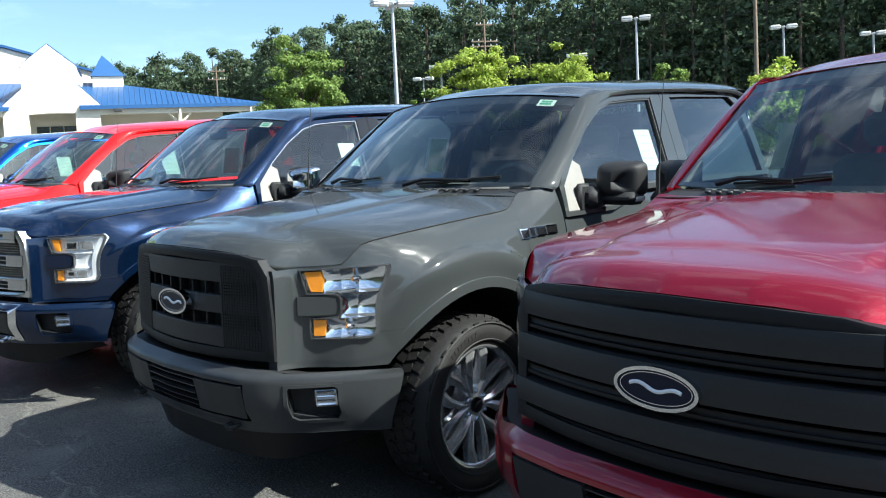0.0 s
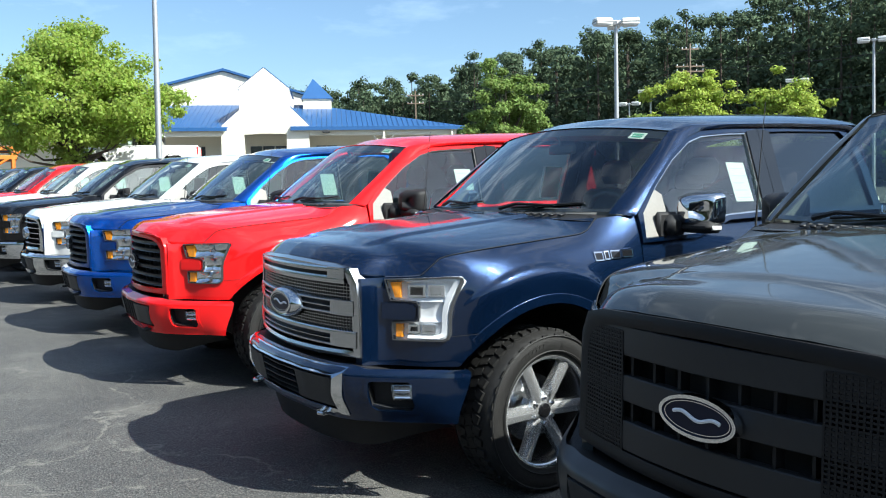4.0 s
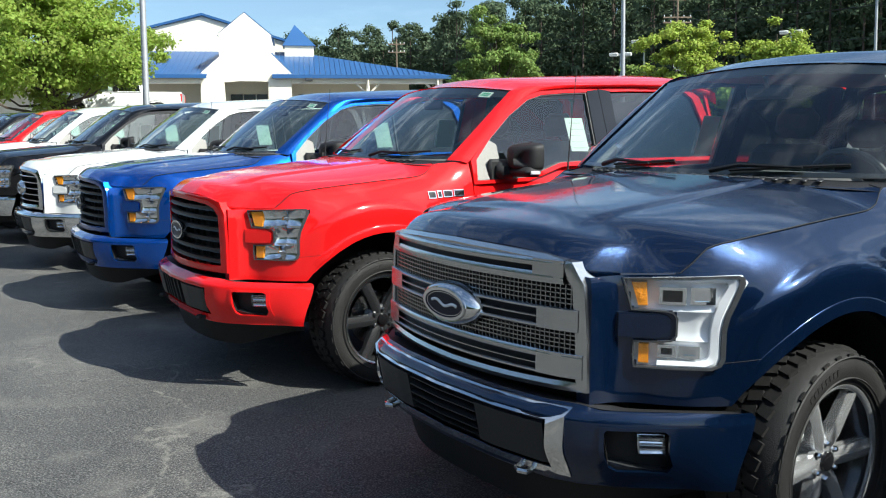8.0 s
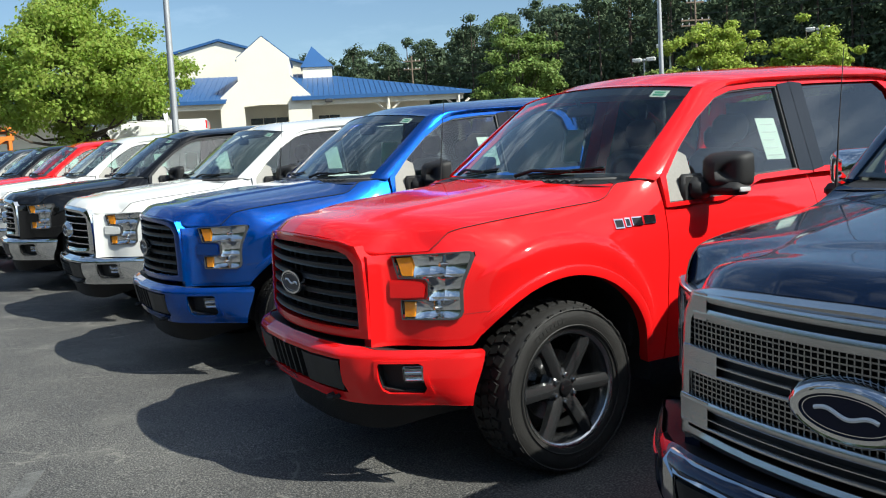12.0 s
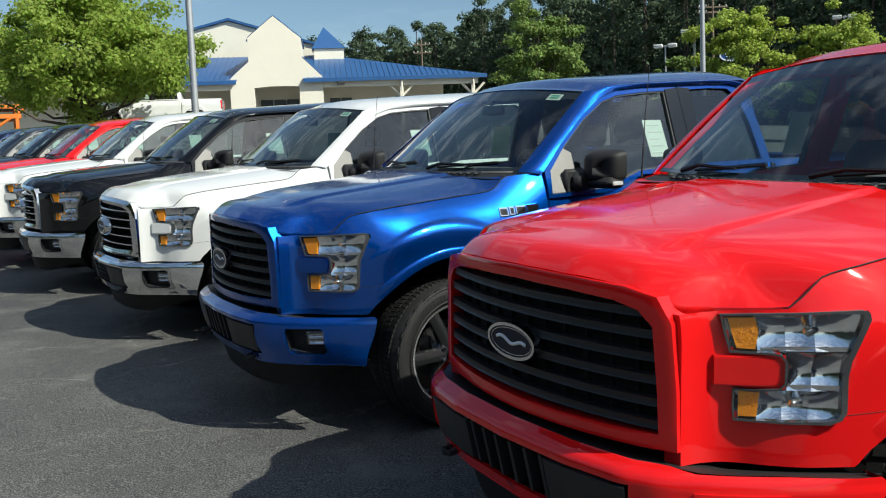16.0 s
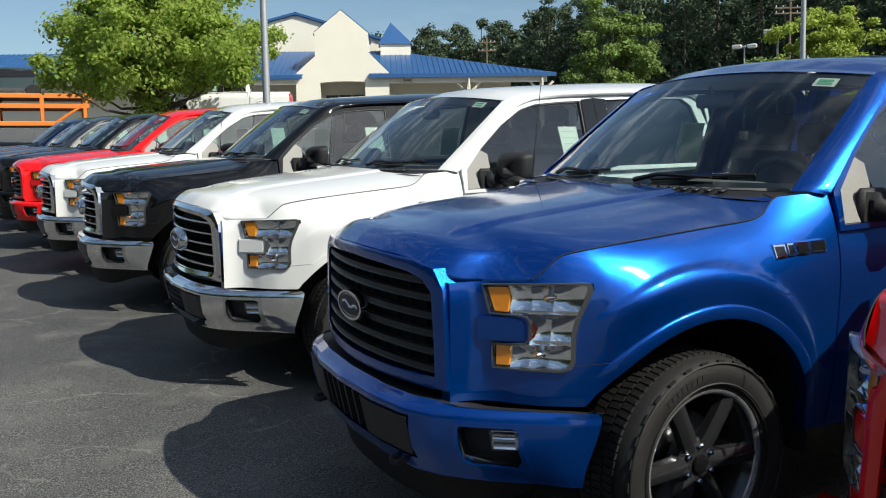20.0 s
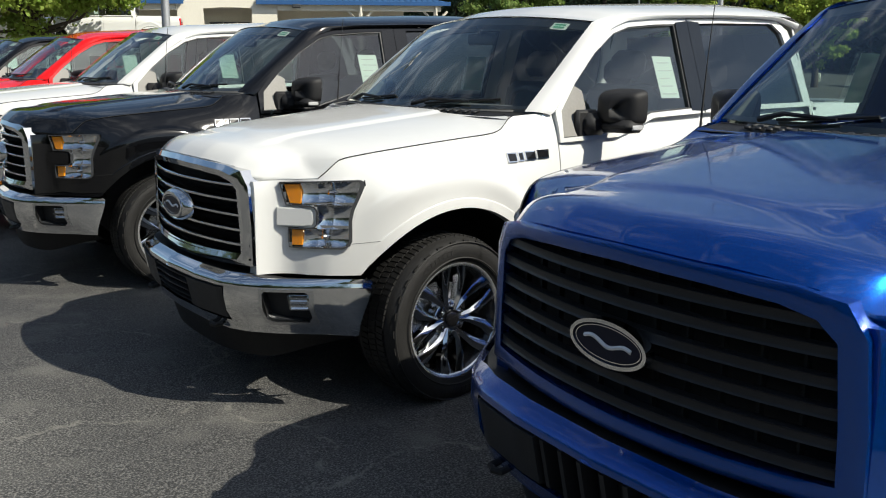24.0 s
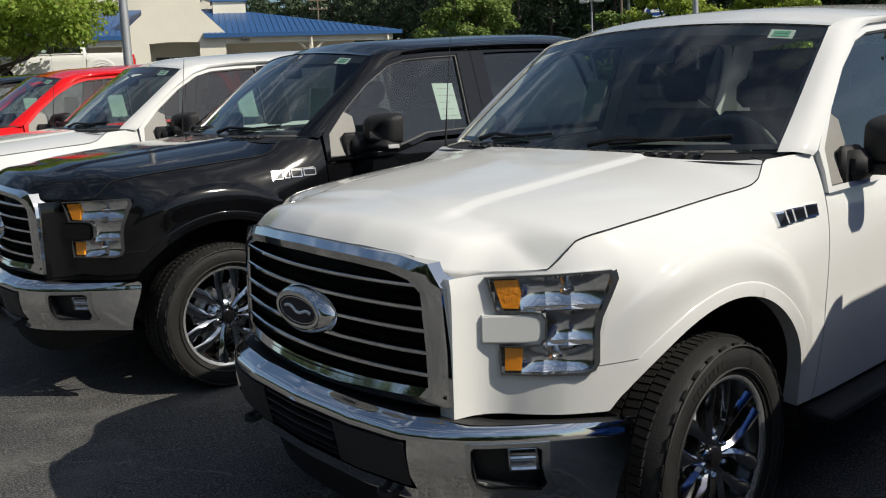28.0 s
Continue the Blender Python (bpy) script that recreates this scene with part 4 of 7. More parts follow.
def add_grille(truck, style, body):
    frame_mat = {"chrome": CHROME, "bars": body, "satin": SATIN, "windows": GRILLE_BLACK, "wide": GRILLE_BLACK}[style]
    g = part("grille", shared("surround|%s" % style, lambda: surround({"chrome": 0.058, "satin": 0.032}.get(style, 0.046), 0.02 if style == "chrome" else 0.012)), frame_mat, truck)
    part("grille_backing", shared("grille_back", grille_back), DARK, g)
    if style == "chrome":
        for z in (1.027, 0.963, 0.9, 0.837, 0.774, 0.716):
            part("grille_bar", shared("slat|%g" % z, lambda: slat(z, 0.0185, 0.014)), CHROME if z > 0.72 else GRILLE_BLACK, g, "chrome bar" if z > 0.72 else "black lower bar")
        for z in (0.995, 0.931, 0.868, 0.805, 0.745):
            part("grille_rib", shared("slat_thin|%g" % z, lambda: slat(z, 0.006, -0.034, 0.04)), GRILLE_BLACK, g)
        add_emblem(truck, 0.045, True)
    elif style == "bars":
        for z in (1.045, 0.99, 0.93, 0.87, 0.81, 0.75):
            part("grille_bar", shared("slat_b|%g" % z, lambda: slat(z, 0.024, -0.004)), GRILLE_GREY, g, "matt black bar")
        for y in steps(-0.45, 0.45, 10):
            part("grille_rib", shared("rib|%g" % y, lambda: Shape().box((grille_x(y) + 0.036, y - 0.004, 0.7), (grille_x(y) + 0.055, y + 0.004, 1.07))), DARK, g)
        add_emblem(truck, 0.03, False)
    elif style == "satin":
        for z, h, gaps, ya, yb in ((1.057, 0.078, (0.004,), -0.40, 0.46), (0.909, 0.074, (-0.013, 0.014), -0.42, 0.42), (0.766, 0.08, (-0.018, 0.006), -0.42, 0.46)):
            b = part("grille_bar", shared("satin|%g" % z, lambda: satin_band(z, h, gaps, ya, yb)), SATIN, g, "broad satin metal bar with dark slots")
            part("slot", shared("slot|%g" % z, lambda: slat(z, h * 0.9, -0.004, 0.02)), GRILLE_BLACK, b)
        for a, b in ((0.944, 1.02), (0.804, 0.874)):
            part("grille_mesh", shared("mesh_s|%g" % a, lambda: lattice(a, b, -0.55, 0.55, 0.0185, 0.0021, -0.004)), MESH, g, "woven metal mesh")
        add_emblem(truck, 0.052, True)
    elif style == "windows":
        for z, h in ((1.035, 0.085), (0.9, 0.075), (0.765, 0.085)):
            part("grille_bar", shared("wbar|%g" % z, lambda: slat(z, h, 0.004)), GRILLE_GREY, g, "broad dark grey bar")
        for y in steps(-0.30, 0.30, 6):
            part("grille_rib", shared("wrib|%g" % y, lambda: Shape().box((grille_x(y) + 0.012, y - 0.005, 0.7), (grille_x(y) + 0.05, y + 0.005, 1.05))), GRILLE_BLACK, g)
        for a, b in ((-0.55, -0.33), (0.33, 0.55)):
            part("grille_mesh", shared("mesh_w|%g" % a, lambda: lattice(0.71, 1.06, a, b, 0.015, 0.003, 0.003)), GRILLE_BLACK, g, "black honeycomb insert")
        add_emblem(truck, 0.035, False)
    else:
        for z, h in ((1.045, 0.075), (0.91, 0.085), (0.775, 0.075)):
            part("grille_bar", shared("vbar|%g" % z, lambda: slat(z, h, 0.02)), GRILLE_GREY, g, "broad matt black bar")
            part("slot", shared("vslot|%g" % z, lambda: slat(z - h * 0.72, 0.018, -0.005)), GRILLE_BLACK, g)
        for z in (0.985, 0.845, 0.715):
            part("grille_rib", shared("vrib|%g" % z, lambda: slat(z - 0.012, 0.01, 0.0)), GRILLE_BLACK, g)
        add_emblem(truck, 0.034, False)


BUMP = [(0.0, -0.285), (0.3, -0.27), (0.5, -0.235), (0.6, -0.192), (0.7, -0.112), (0.78, -0.022), (0.86, 0.078), (0.92, 0.165), (0.955, 0.24)]


def on_bumper(y, z, d):
    x = interp(abs(y), BUMP)
    e = 0.015
    dx = (interp(abs(y) + e, BUMP) - interp(max(0, abs(y) - e), BUMP)) / (2 * e if abs(y) > e else e + abs(y))
    l = math.hypot(1, dx)
    back = 0.055 * soft(0.54, 0.40, z) * soft(0.95, 0.8, abs(y)) + 0.05 * soft(0.628, 0.662, z) ** 1.5 * soft(0.95, 0.8, abs(y))
    return (x + back - d / l, y + (d if y > 0 else -d) * dx / l, z)


IN_Y, IN_LO, IN_HI = 0.525, 0.452, 0.607


def bumper_face():
    """The bumper's skin, open at the centre intake and at the two fog lamps."""
    zs = [0.405, 0.41, 0.42, IN_LO, 0.457, 0.5, 0.56, 0.6, IN_HI, 0.618, 0.632, 0.644, 0.653, 0.66]
    keep = (IN_Y, 0.675, 0.815)
    ys = sorted([y for y in steps(-0.955, 0.955, 64) if min(abs(abs(y) - k) for k in keep) > 0.012] + [sg * k for k in keep for sg in (-1, 1)])
    nz = len(zs)

    def open_here(y, z):
        return (0.675 < abs(y) < 0.815 and 0.457 < z < 0.6) or (abs(y) < IN_Y and IN_LO < z < IN_HI)
    def skin(y, z, d=0.0):
        # the ends are cut back towards the bottom, and the top dips below the wing
        a = abs(y)
        a -= 0.026 * soft(0.83, 0.955, a) * soft(0.64, 0.40, z) + 0.006 * soft(0.8, 0.955, a) * soft(0.645, 0.662, z)
        return on_bumper(math.copysign(a, y), z - 0.011 * soft(0.58, 0.66, a) * soft(0.61, 0.66, z), d)
    s = Shape().add([skin(y, z, 0.004 if 0.415 < z < 0.63 else 0) for y in ys for z in zs],
                    [(i * nz + j, (i + 1) * nz + j, (i + 1) * nz + j + 1, i * nz + j + 1) for i in range(len(ys) - 1) for j in range(nz - 1)
                     if not open_here((ys[i] + ys[i + 1]) / 2, (zs[j] + zs[j + 1]) / 2)])
    for e in (-0.955, 0.955):
        s.grid(lambda z, d: (skin(e, z)[0] + 0.012 * d, skin(e, z)[1] - math.copysign(0.06 * d, e), skin(e, z)[2]), zs, [0, 0.15, 0.4, 1])
    s.grid(lambda y, d: (skin(y, 0.405)[0] + 0.08 * d * soft(0.955, 0.8, abs(y)), skin(y, 0.405)[1], 0.405 + 0.01 * d), ys, [0, 1])
    # the skin turns inwards round the intake
    for z in (IN_LO, IN_HI):
        s.grid(lambda y, d: on_bumper(y, z, 0.004 - 0.02 * d), steps(-IN_Y, IN_Y, 24), [0, 0.3, 1])
    for y in (-IN_Y, IN_Y):
        s.grid(lambda z, d: on_bumper(y, z, 0.004 - 0.02 * d), steps(IN_LO, IN_HI, 3), [0, 0.3, 1])
    return s


def intake_box():
    ys = steps(-IN_Y - 0.01, IN_Y + 0.01, 24)
    s = Shape().grid(lambda y, z: on_bumper(y, z, -0.05), ys, [IN_LO - 0.01, IN_HI + 0.01])
    for z in (IN_LO - 0.002, IN_HI + 0.002):
        s.grid(lambda y, d: on_bumper(y, z, -0.012 - 0.04 * d), ys, [0, 1])
    return s


def patch_on_bumper(y0, y1, z0, z1, d0, d1, taper=0.0):
    ys = steps(y0, y1, 14)
    s = Shape()
    dm = d0 + (d1 - d0) * 0.6
    rows = [(z0, d0), (z0, dm), (z0 + 0.006, d1), (z1 - 0.006, d1), (z1, dm), (z1, d0)]
    s.grid(lambda y, r: on_bumper(y, rows[r][0] - (taper * (abs(y) > 0.3) if r < 3 else 0), rows[r][1]), ys, list(range(6)))
    for y in (y0, y1):
        s.add([on_bumper(y, z, d) for z, d in rows], [tuple(range(6))])
    return s


def fog_recess(sg):
    """Open pocket behind the bumper's skin."""
    ys, zs = steps(0.675, 0.815, 10), [0.457, 0.6]
    s = Shape().grid(lambda y, z: on_bumper(sg * y, z, -0.055), ys, zs)
    for z in zs:
        s.grid(lambda y, d: on_bumper(sg * y, z, 0.003 - 0.058 * d), ys, [0, 1])
    for y in (0.675, 0.815):
        s.grid(lambda z, d: on_bumper(sg * y, z, 0.003 - 0.058 * d), zs, [0, 1])
    return s


def add_bumper(truck, face, lower_trim, ribbed):
    b = part("front_bumper", shared("bumper_face", bumper_face), face, truck)
    part("centre_insert", shared("intake_box", intake_box), DARK, b)
    for sg in (-1, 1):
        part("plate_block", shared("plate_block|%d" % sg, lambda: patch_on_bumper(min(sg * 0.215, sg * 0.515), max(sg * 0.215, sg * 0.515), IN_LO + 0.006, IN_HI - 0.004, -0.045, 0.007)), GRILLE_GREY, b, "flat black number plate mount")
        part("fog_bezel", shared("fog_bezel|%d" % sg, lambda: Shape().ring(resample([(0.667, 0.608), (0.823, 0.608), (0.823, 0.6), (0.823, 0.46), (0.81, 0.449), (0.68, 0.449), (0.667, 0.46), (0.667, 0.6)], 6), resample([(0.685, 0.596), (0.80, 0.596), (0.811, 0.584), (0.811, 0.487), (0.795, 0.462), (0.695, 0.462), (0.679, 0.475), (0.679, 0.586)], 6), lambda y, z, d: on_bumper(sg * y, z, d), -0.012, 0.0085)), face if face is not CHROME else SATIN, b)
        part("fog_recess", shared("fog_recess|%d" % sg, lambda: fog_recess(sg)), PLASTIC, b)
        part("fog_ledge", shared("fog_ledge|%d" % sg, lambda: Shape().prism([(0.677, 0.459), (0.79, 0.459), (0.72, 0.474), (0.677, 0.49)], lambda y, z, d: on_bumper(sg * y, z, d), -0.055, -0.016)), BUMPER_GREY, b)
        f = part("fog_lamp", shared("fog_lamp|%d" % sg, lambda: patch_on_bumper(min(sg * 0.752, sg * 0.808), max(sg * 0.752, sg * 0.808), 0.503, 0.577, -0.052, -0.042)), LAMP_DARK, b, "clear fog lamp")
        for k in range(4):
            part("fog_facet", shared("fog_facet%d|%d" % (k, sg), lambda: patch_on_bumper(min(sg * 0.757, sg * 0.803), max(sg * 0.757, sg * 0.803), 0.507 + 0.017 * k, 0.520 + 0.017 * k, -0.045, -0.034 + 0.003 * (k % 2))), LAMP_DARK if k % 2 else REFLECTOR, f)
        part("fog_lens", shared("fog_lens|%d" % sg, lambda: patch_on_bumper(min(sg * 0.75, sg * 0.81), max(sg * 0.75, sg * 0.81), 0.501, 0.579, -0.052, -0.024)), LENS, f).visible_shadow = False
        part("tow_hook", shared("tow_hook|%d" % sg, lambda: Shape().tube([(-0.2, sg * 0.40, 0.425), (-0.235, sg * 0.40, 0.42), (-0.245, sg * 0.425, 0.42), (-0.235, sg * 0.45, 0.42), (-0.2, sg * 0.45, 0.425)], 0.011, 8)), SATIN if lower_trim else DARK, b)
    if ribbed:
        for y in (-0.19, -0.115, -0.04, 0.04, 0.115, 0.19):
            part("intake_rib", shared("intake_rib|%g" % y, lambda: patch_on_bumper(y - 0.008, y + 0.008, IN_LO + 0.004, IN_HI - 0.004, -0.045, -0.002)), GRILLE_GREY, b)
    else:
        for z in (0.472, 0.5, 0.53, 0.56, 0.588):
            part("intake_slat", shared("intake|%g" % z, lambda: patch_on_bumper(-0.21, 0.21, z - 0.008, z + 0.008, -0.045, -0.002)), GRILLE_GREY, b)
    part("top_pad", shared("top_pad", lambda: Shape().grid(lambda y, d: (on_bumper(y, 0.66, 0)[0] + 0.003 + 0.11 * d, y * (0.998 - 0.02 * d), 0.657 - 0.016 * d - 0.012 * soft(0.58, 0.66, abs(y))), steps(-0.93, 0.93, 40), [0, 0.2, 1])), PLASTIC, b)
    if lower_trim:
        part("chrome_trim", shared("chrome_trim", lambda: join([Shape().ring(resample([(-0.585, 0.652), (0.585, 0.652), (0.575, 0.425), (-0.575, 0.425)], 10), resample([(-0.527, 0.612), (0.527, 0.612), (0.522, 0.449), (-0.522, 0.449)], 10), on_bumper, 0.0, 0.010)])), CHROME, b, "chrome frame round the centre intake")
    part("air_dam", shared("air_dam", lambda: Shape().grid(lambda y, v: (-0.2 + 0.05 * v + 0.42 * abs(y / 0.86) ** 3 + 0.06 * v * soft(0.6, 0.84, abs(y)), y * (1 - 0.05 * v), 0.42 - 0.16 * v * (1 - 0.55 * soft(0.55, 0.84, abs(y)))), steps(-0.82, 0.82, 40), [0, 0.4, 0.75, 0.95, 1])), GRILLE_BLACK, truck, "black plastic chin spoiler")


# ---- mirrors, wipers, cabin ----
def mirror_house(sgn):
    def fn(u, v):
        a = 2 * math.pi * u
        w, h, dep = 0.118, 0.086, 0.15
        ca, sa = math.cos(a), math.sin(a)
        y = math.copysign(abs(ca) ** 0.36, ca) * w
        z = math.copysign(abs(sa) ** 0.36, sa) * h
        k = (1 - v ** 3.2) if v > 0 else 1
        k = max(0.02, k ** 0.3)
        return (1.705 - dep * v + 0.05 * max(0.0, y / w) * v, sgn * (1.10 + y * k), 1.348 + z * k - 0.012 * v)
    return Shape().grid(fn, steps(0, 1, 36), [0, 0.15, 0.3, 0.5, 0.65, 0.78, 0.88, 0.95, 0.985, 1])


def add_mirror(truck, sgn, cap):
    m = part("door_mirror", shared("mirror_house|%d" % sgn, lambda: mirror_house(sgn)), cap, truck)
    part("mirror_base", shared("mirror_skirt|%d" % sgn, lambda: Shape().box((1.575, min(sgn * 0.985, sgn * 1.214), 1.222), (1.71, max(sgn * 0.985, sgn * 1.214), 1.285), 0.025)), PLASTIC, m)
    part("mirror_arm", shared("mirror_arm|%d" % sgn, lambda: Shape().box((1.50, min(sgn * 0.9, sgn * 1.04), 1.205), (1.65, max(sgn * 0.9, sgn * 1.04), 1.315), 0.03)), PLASTIC, m)
    part("mirror_foot", shared("mirror_foot|%d" % sgn, lambda: Shape().box((1.46, min(sgn * 0.95, sgn * 0.99), 1.19), (1.62, max(sgn * 0.95, sgn * 0.99), 1.33), 0.015)), PLASTIC, m)
    part("mirror_glass", shared("mirror_glass|%d" % sgn, lambda: Shape().box((1.704, min(sgn * 1.0, sgn * 1.2), 1.275), (1.711, max(sgn * 1.01, sgn * 1.195), 1.42), 0.002)), CHROME, m)
    part("signal_strip", shared("signal|%d" % sgn, lambda: Shape().box((1.60, min(sgn * 1.150, sgn * 1.2175), 1.238), (1.68, max(sgn * 1.150, sgn * 1.2175), 1.262), 0.004)), SIGNAL, m)


def add_cabin(truck, xr):
    c = part("dashboard", shared("dashboard", lambda: Shape().grid(lambda y, v: (interp(v, [(0, 1.17), (0.4, 1.4), (0.7, 1.62), (0.85, 1.66), (1, 1.6)]) + 0.1 * (y / 0.8) ** 2 * (1 - v), y, interp(v, [(0, 1.29), (0.4, 1.31), (0.7, 1.27), (0.85, 1.2), (1, 0.8)]) + 0.03 * soft(0.15, 0.3, v) * (1 if -0.6 < y < -0.2 else 0)), steps(-0.8, 0.8, 24), steps(0, 1, 14))), CABIN, truck)
    st = part("steering_wheel", shared("steering_wheel", lambda: join([Shape().tube([(0.19 * math.cos(a), 0, 0.19 * math.sin(a)) for a in steps(0, 2 * math.pi, 28)[:-1]], 0.016, 8, True), Shape().box((-0.07, -0.03, -0.05), (0.07, 0.03, 0.05), 0.02), Shape().box((-0.18, -0.012, -0.014), (0.18, 0.012, 0.014), 0.006)])), CABIN, truck, "", pose(1.78, -0.40, 1.25) @ pose(0, 0, 0, 0, 0, 90) @ pose(0, 0, 0, -25, 0, 0))
    for y in (-0.40, 0.40):
        s = part("front_seat", shared("seat_back", lambda: Shape().box((-0.09, -0.25, 0.0), (0.09, 0.25, 0.62), 0.06)), SEAT, truck, "", pose(2.40 + lag(y), y, 0.83, 0, 12, 0))
        part("headrest", shared("headrest", lambda: Shape().box((-0.05, -0.13, 0.0), (0.05, 0.13, 0.17), 0.045)), SEAT, s, "", pose(0.0, 0, 0.66))
        part("seat_cushion", shared("seat_cushion", lambda: Shape().box((-0.5, -0.25, -0.05), (0.05, 0.25, 0.1), 0.05)), SEAT, s)
    r = part("rear_bench", shared("rear_bench|%g" % xr, lambda: Shape().box((xr - 0.55, -0.68, 0.8), (xr - 0.38, 0.68, 1.4), 0.06)), SEAT, truck)
    for y in (-0.42, 0.42):
        part("headrest", shared("headrest", None), SEAT, r, "", pose(xr - 0.45 + lag(y), y, 1.42))
    part("cabin_floor", shared("cabin_floor|%g" % xr, lambda: Shape().box((1.25, -0.9, 0.5), (xr, 0.9, 0.62), 0.02)), DARK, truck)
    part("headliner", shared("headliner|%g" % xr, lambda: Shape().grid(lambda x, y: (x, y, 1.80 + 0.02 * (x - 2) - 0.02 * (y / 0.7) ** 2), steps(1.85, xr - 0.05, 6), steps(-0.72, 0.72, 8))), LINING, truck)
    part("rear_view_mirror", shared("rear_view_mirror", lambda: join([Shape().box((1.66, -0.13, 1.655), (1.69, 0.13, 1.72), 0.014), Shape().tube([(1.675, 0, 1.7), (1.64, 0, 1.755)], 0.012, 6)])), CABIN, truck)


def cowl_panel():
    return Shape().grid(lambda s, v: (interp(v, [(0, 0.99 + 0.11 * s * s), (1, 1.09 + 0.17 * s * s)]), s * (0.862 - 0.01 * v), interp(v, [(0, 1.305 - 0.012 * s * s), (0.5, 1.308), (1, 1.322)]) - 0.006), steps(-1, 1, 30), steps(0, 1, 4))


def wiper(y0, y1):
    a, b = Vector(screen_point(y0, 0.0, 0.02)), Vector(screen_point(y1, 0.045, 0.016))
    s = Shape().tube([a, a.lerp(b, 0.35) + Vector((-0.01, 0, 0.02)), b], [0.012, 0.009, 0.006], 6)
    p = [Vector(screen_point(y0 + (y1 - y0) * k + (0.05 if y1 > y0 else -0.05), 0.02 + 0.05 * k, 0.008)) for k in steps(0.1, 1.3, 8)]
    return s.tube(p, 0.006, 6)


def panel_on_side(x0, x1, z0, z1, d, sgn=-1, lean=0.0):
    return Shape().prism([(x0 + lean, z1), (x1 + lean, z1), (x1, z0), (x0, z0)], lambda x, z, q: (x, sgn * (side_y(z) + q), z), d, d + 0.0015)


def add_badge(truck, body):
    """Model badge on the fender: raised plain bars, chrome with dark faces, on a thin plate in body colour."""
    at = lambda x, z, d: (x, -(shell(x, z) + d), z)
    b = part("fender_badge", shared("badge_plate", lambda: Shape().prism([(0.995, 1.092), (1.268, 1.108), (1.266, 1.155), (1.0, 1.146)], at, -0.003, 0.0015)), body, truck, "chrome and black model badge")
    for i, (x0, x1) in enumerate([(1.003, 1.058), (1.068, 1.10), (1.11, 1.175), (1.185, 1.26)]):
        z0, z1 = 1.098 + 0.055 * (x0 - 1.0), 1.142 + 0.035 * (x0 - 1.0)
        bar = part("badge_bar", shared("badge_bar%d" % i, lambda: Shape().prism([(x0, z0), (x1, z0), (x1 + 0.003, z1), (x0 + 0.003, z1)], at, 0.0, 0.009)), CHROME, b)
        part("bar_face", shared("badge_face%d" % i, lambda: Shape().prism([(x0 + 0.005, z0 + 0.006), (x1 - 0.005, z0 + 0.006), (x1 - 0.003, z1 - 0.006), (x0 + 0.007, z1 - 0.006)], at, 0.007, 0.0095)), GLOSS_BLACK, bar)


def liner(hx, sgn):
    return Shape().grid(lambda t, y: (hx + (ARCH + 0.012) * math.cos(t), sgn * min(y, interp(hx + (ARCH + 0.012) * math.cos(t), PLAN) - 0.045), HUB_Z + (ARCH + 0.012) * math.sin(t)), steps(-0.1, math.pi * 0.97, 24), [0.5, 0.7, 0.965])


def arch_lip(hx, sgn, lift):
    """Rolled lip round the wheel opening."""
    a1 = math.pi - math.asin(0.58) if hx < 2 else math.pi - 0.12

    def fn(t, q):
        r = ARCH - 0.004 + 0.048 * q
        x, z = hx + r * math.cos(t), HUB_Z + r * math.sin(t)
        fade = soft(0.12, 0.5, t) * soft(a1 + 0.02, a1 - 0.25, t)
        return (x, sgn * (shell(x, z) - 0.004 + 0.005 * fade ** 0.5 + lift * fade * math.sin(math.pi * min(1.0, 0.3 + 0.67 * q)) ** 0.7 - 0.004 * soft(0.93, 1.0, q)), z)
    s = Shape().grid(fn, steps(0.12, a1, 40), [0, 0.1, 0.3, 0.6, 0.8, 0.9, 0.96, 1.0])
    return s.grid(lambda t, d: (fn(t, 0)[0], fn(t, 0)[1] - sgn * 0.05 * d, fn(t, 0)[2]), steps(0.12, a1, 40), [0, 1])


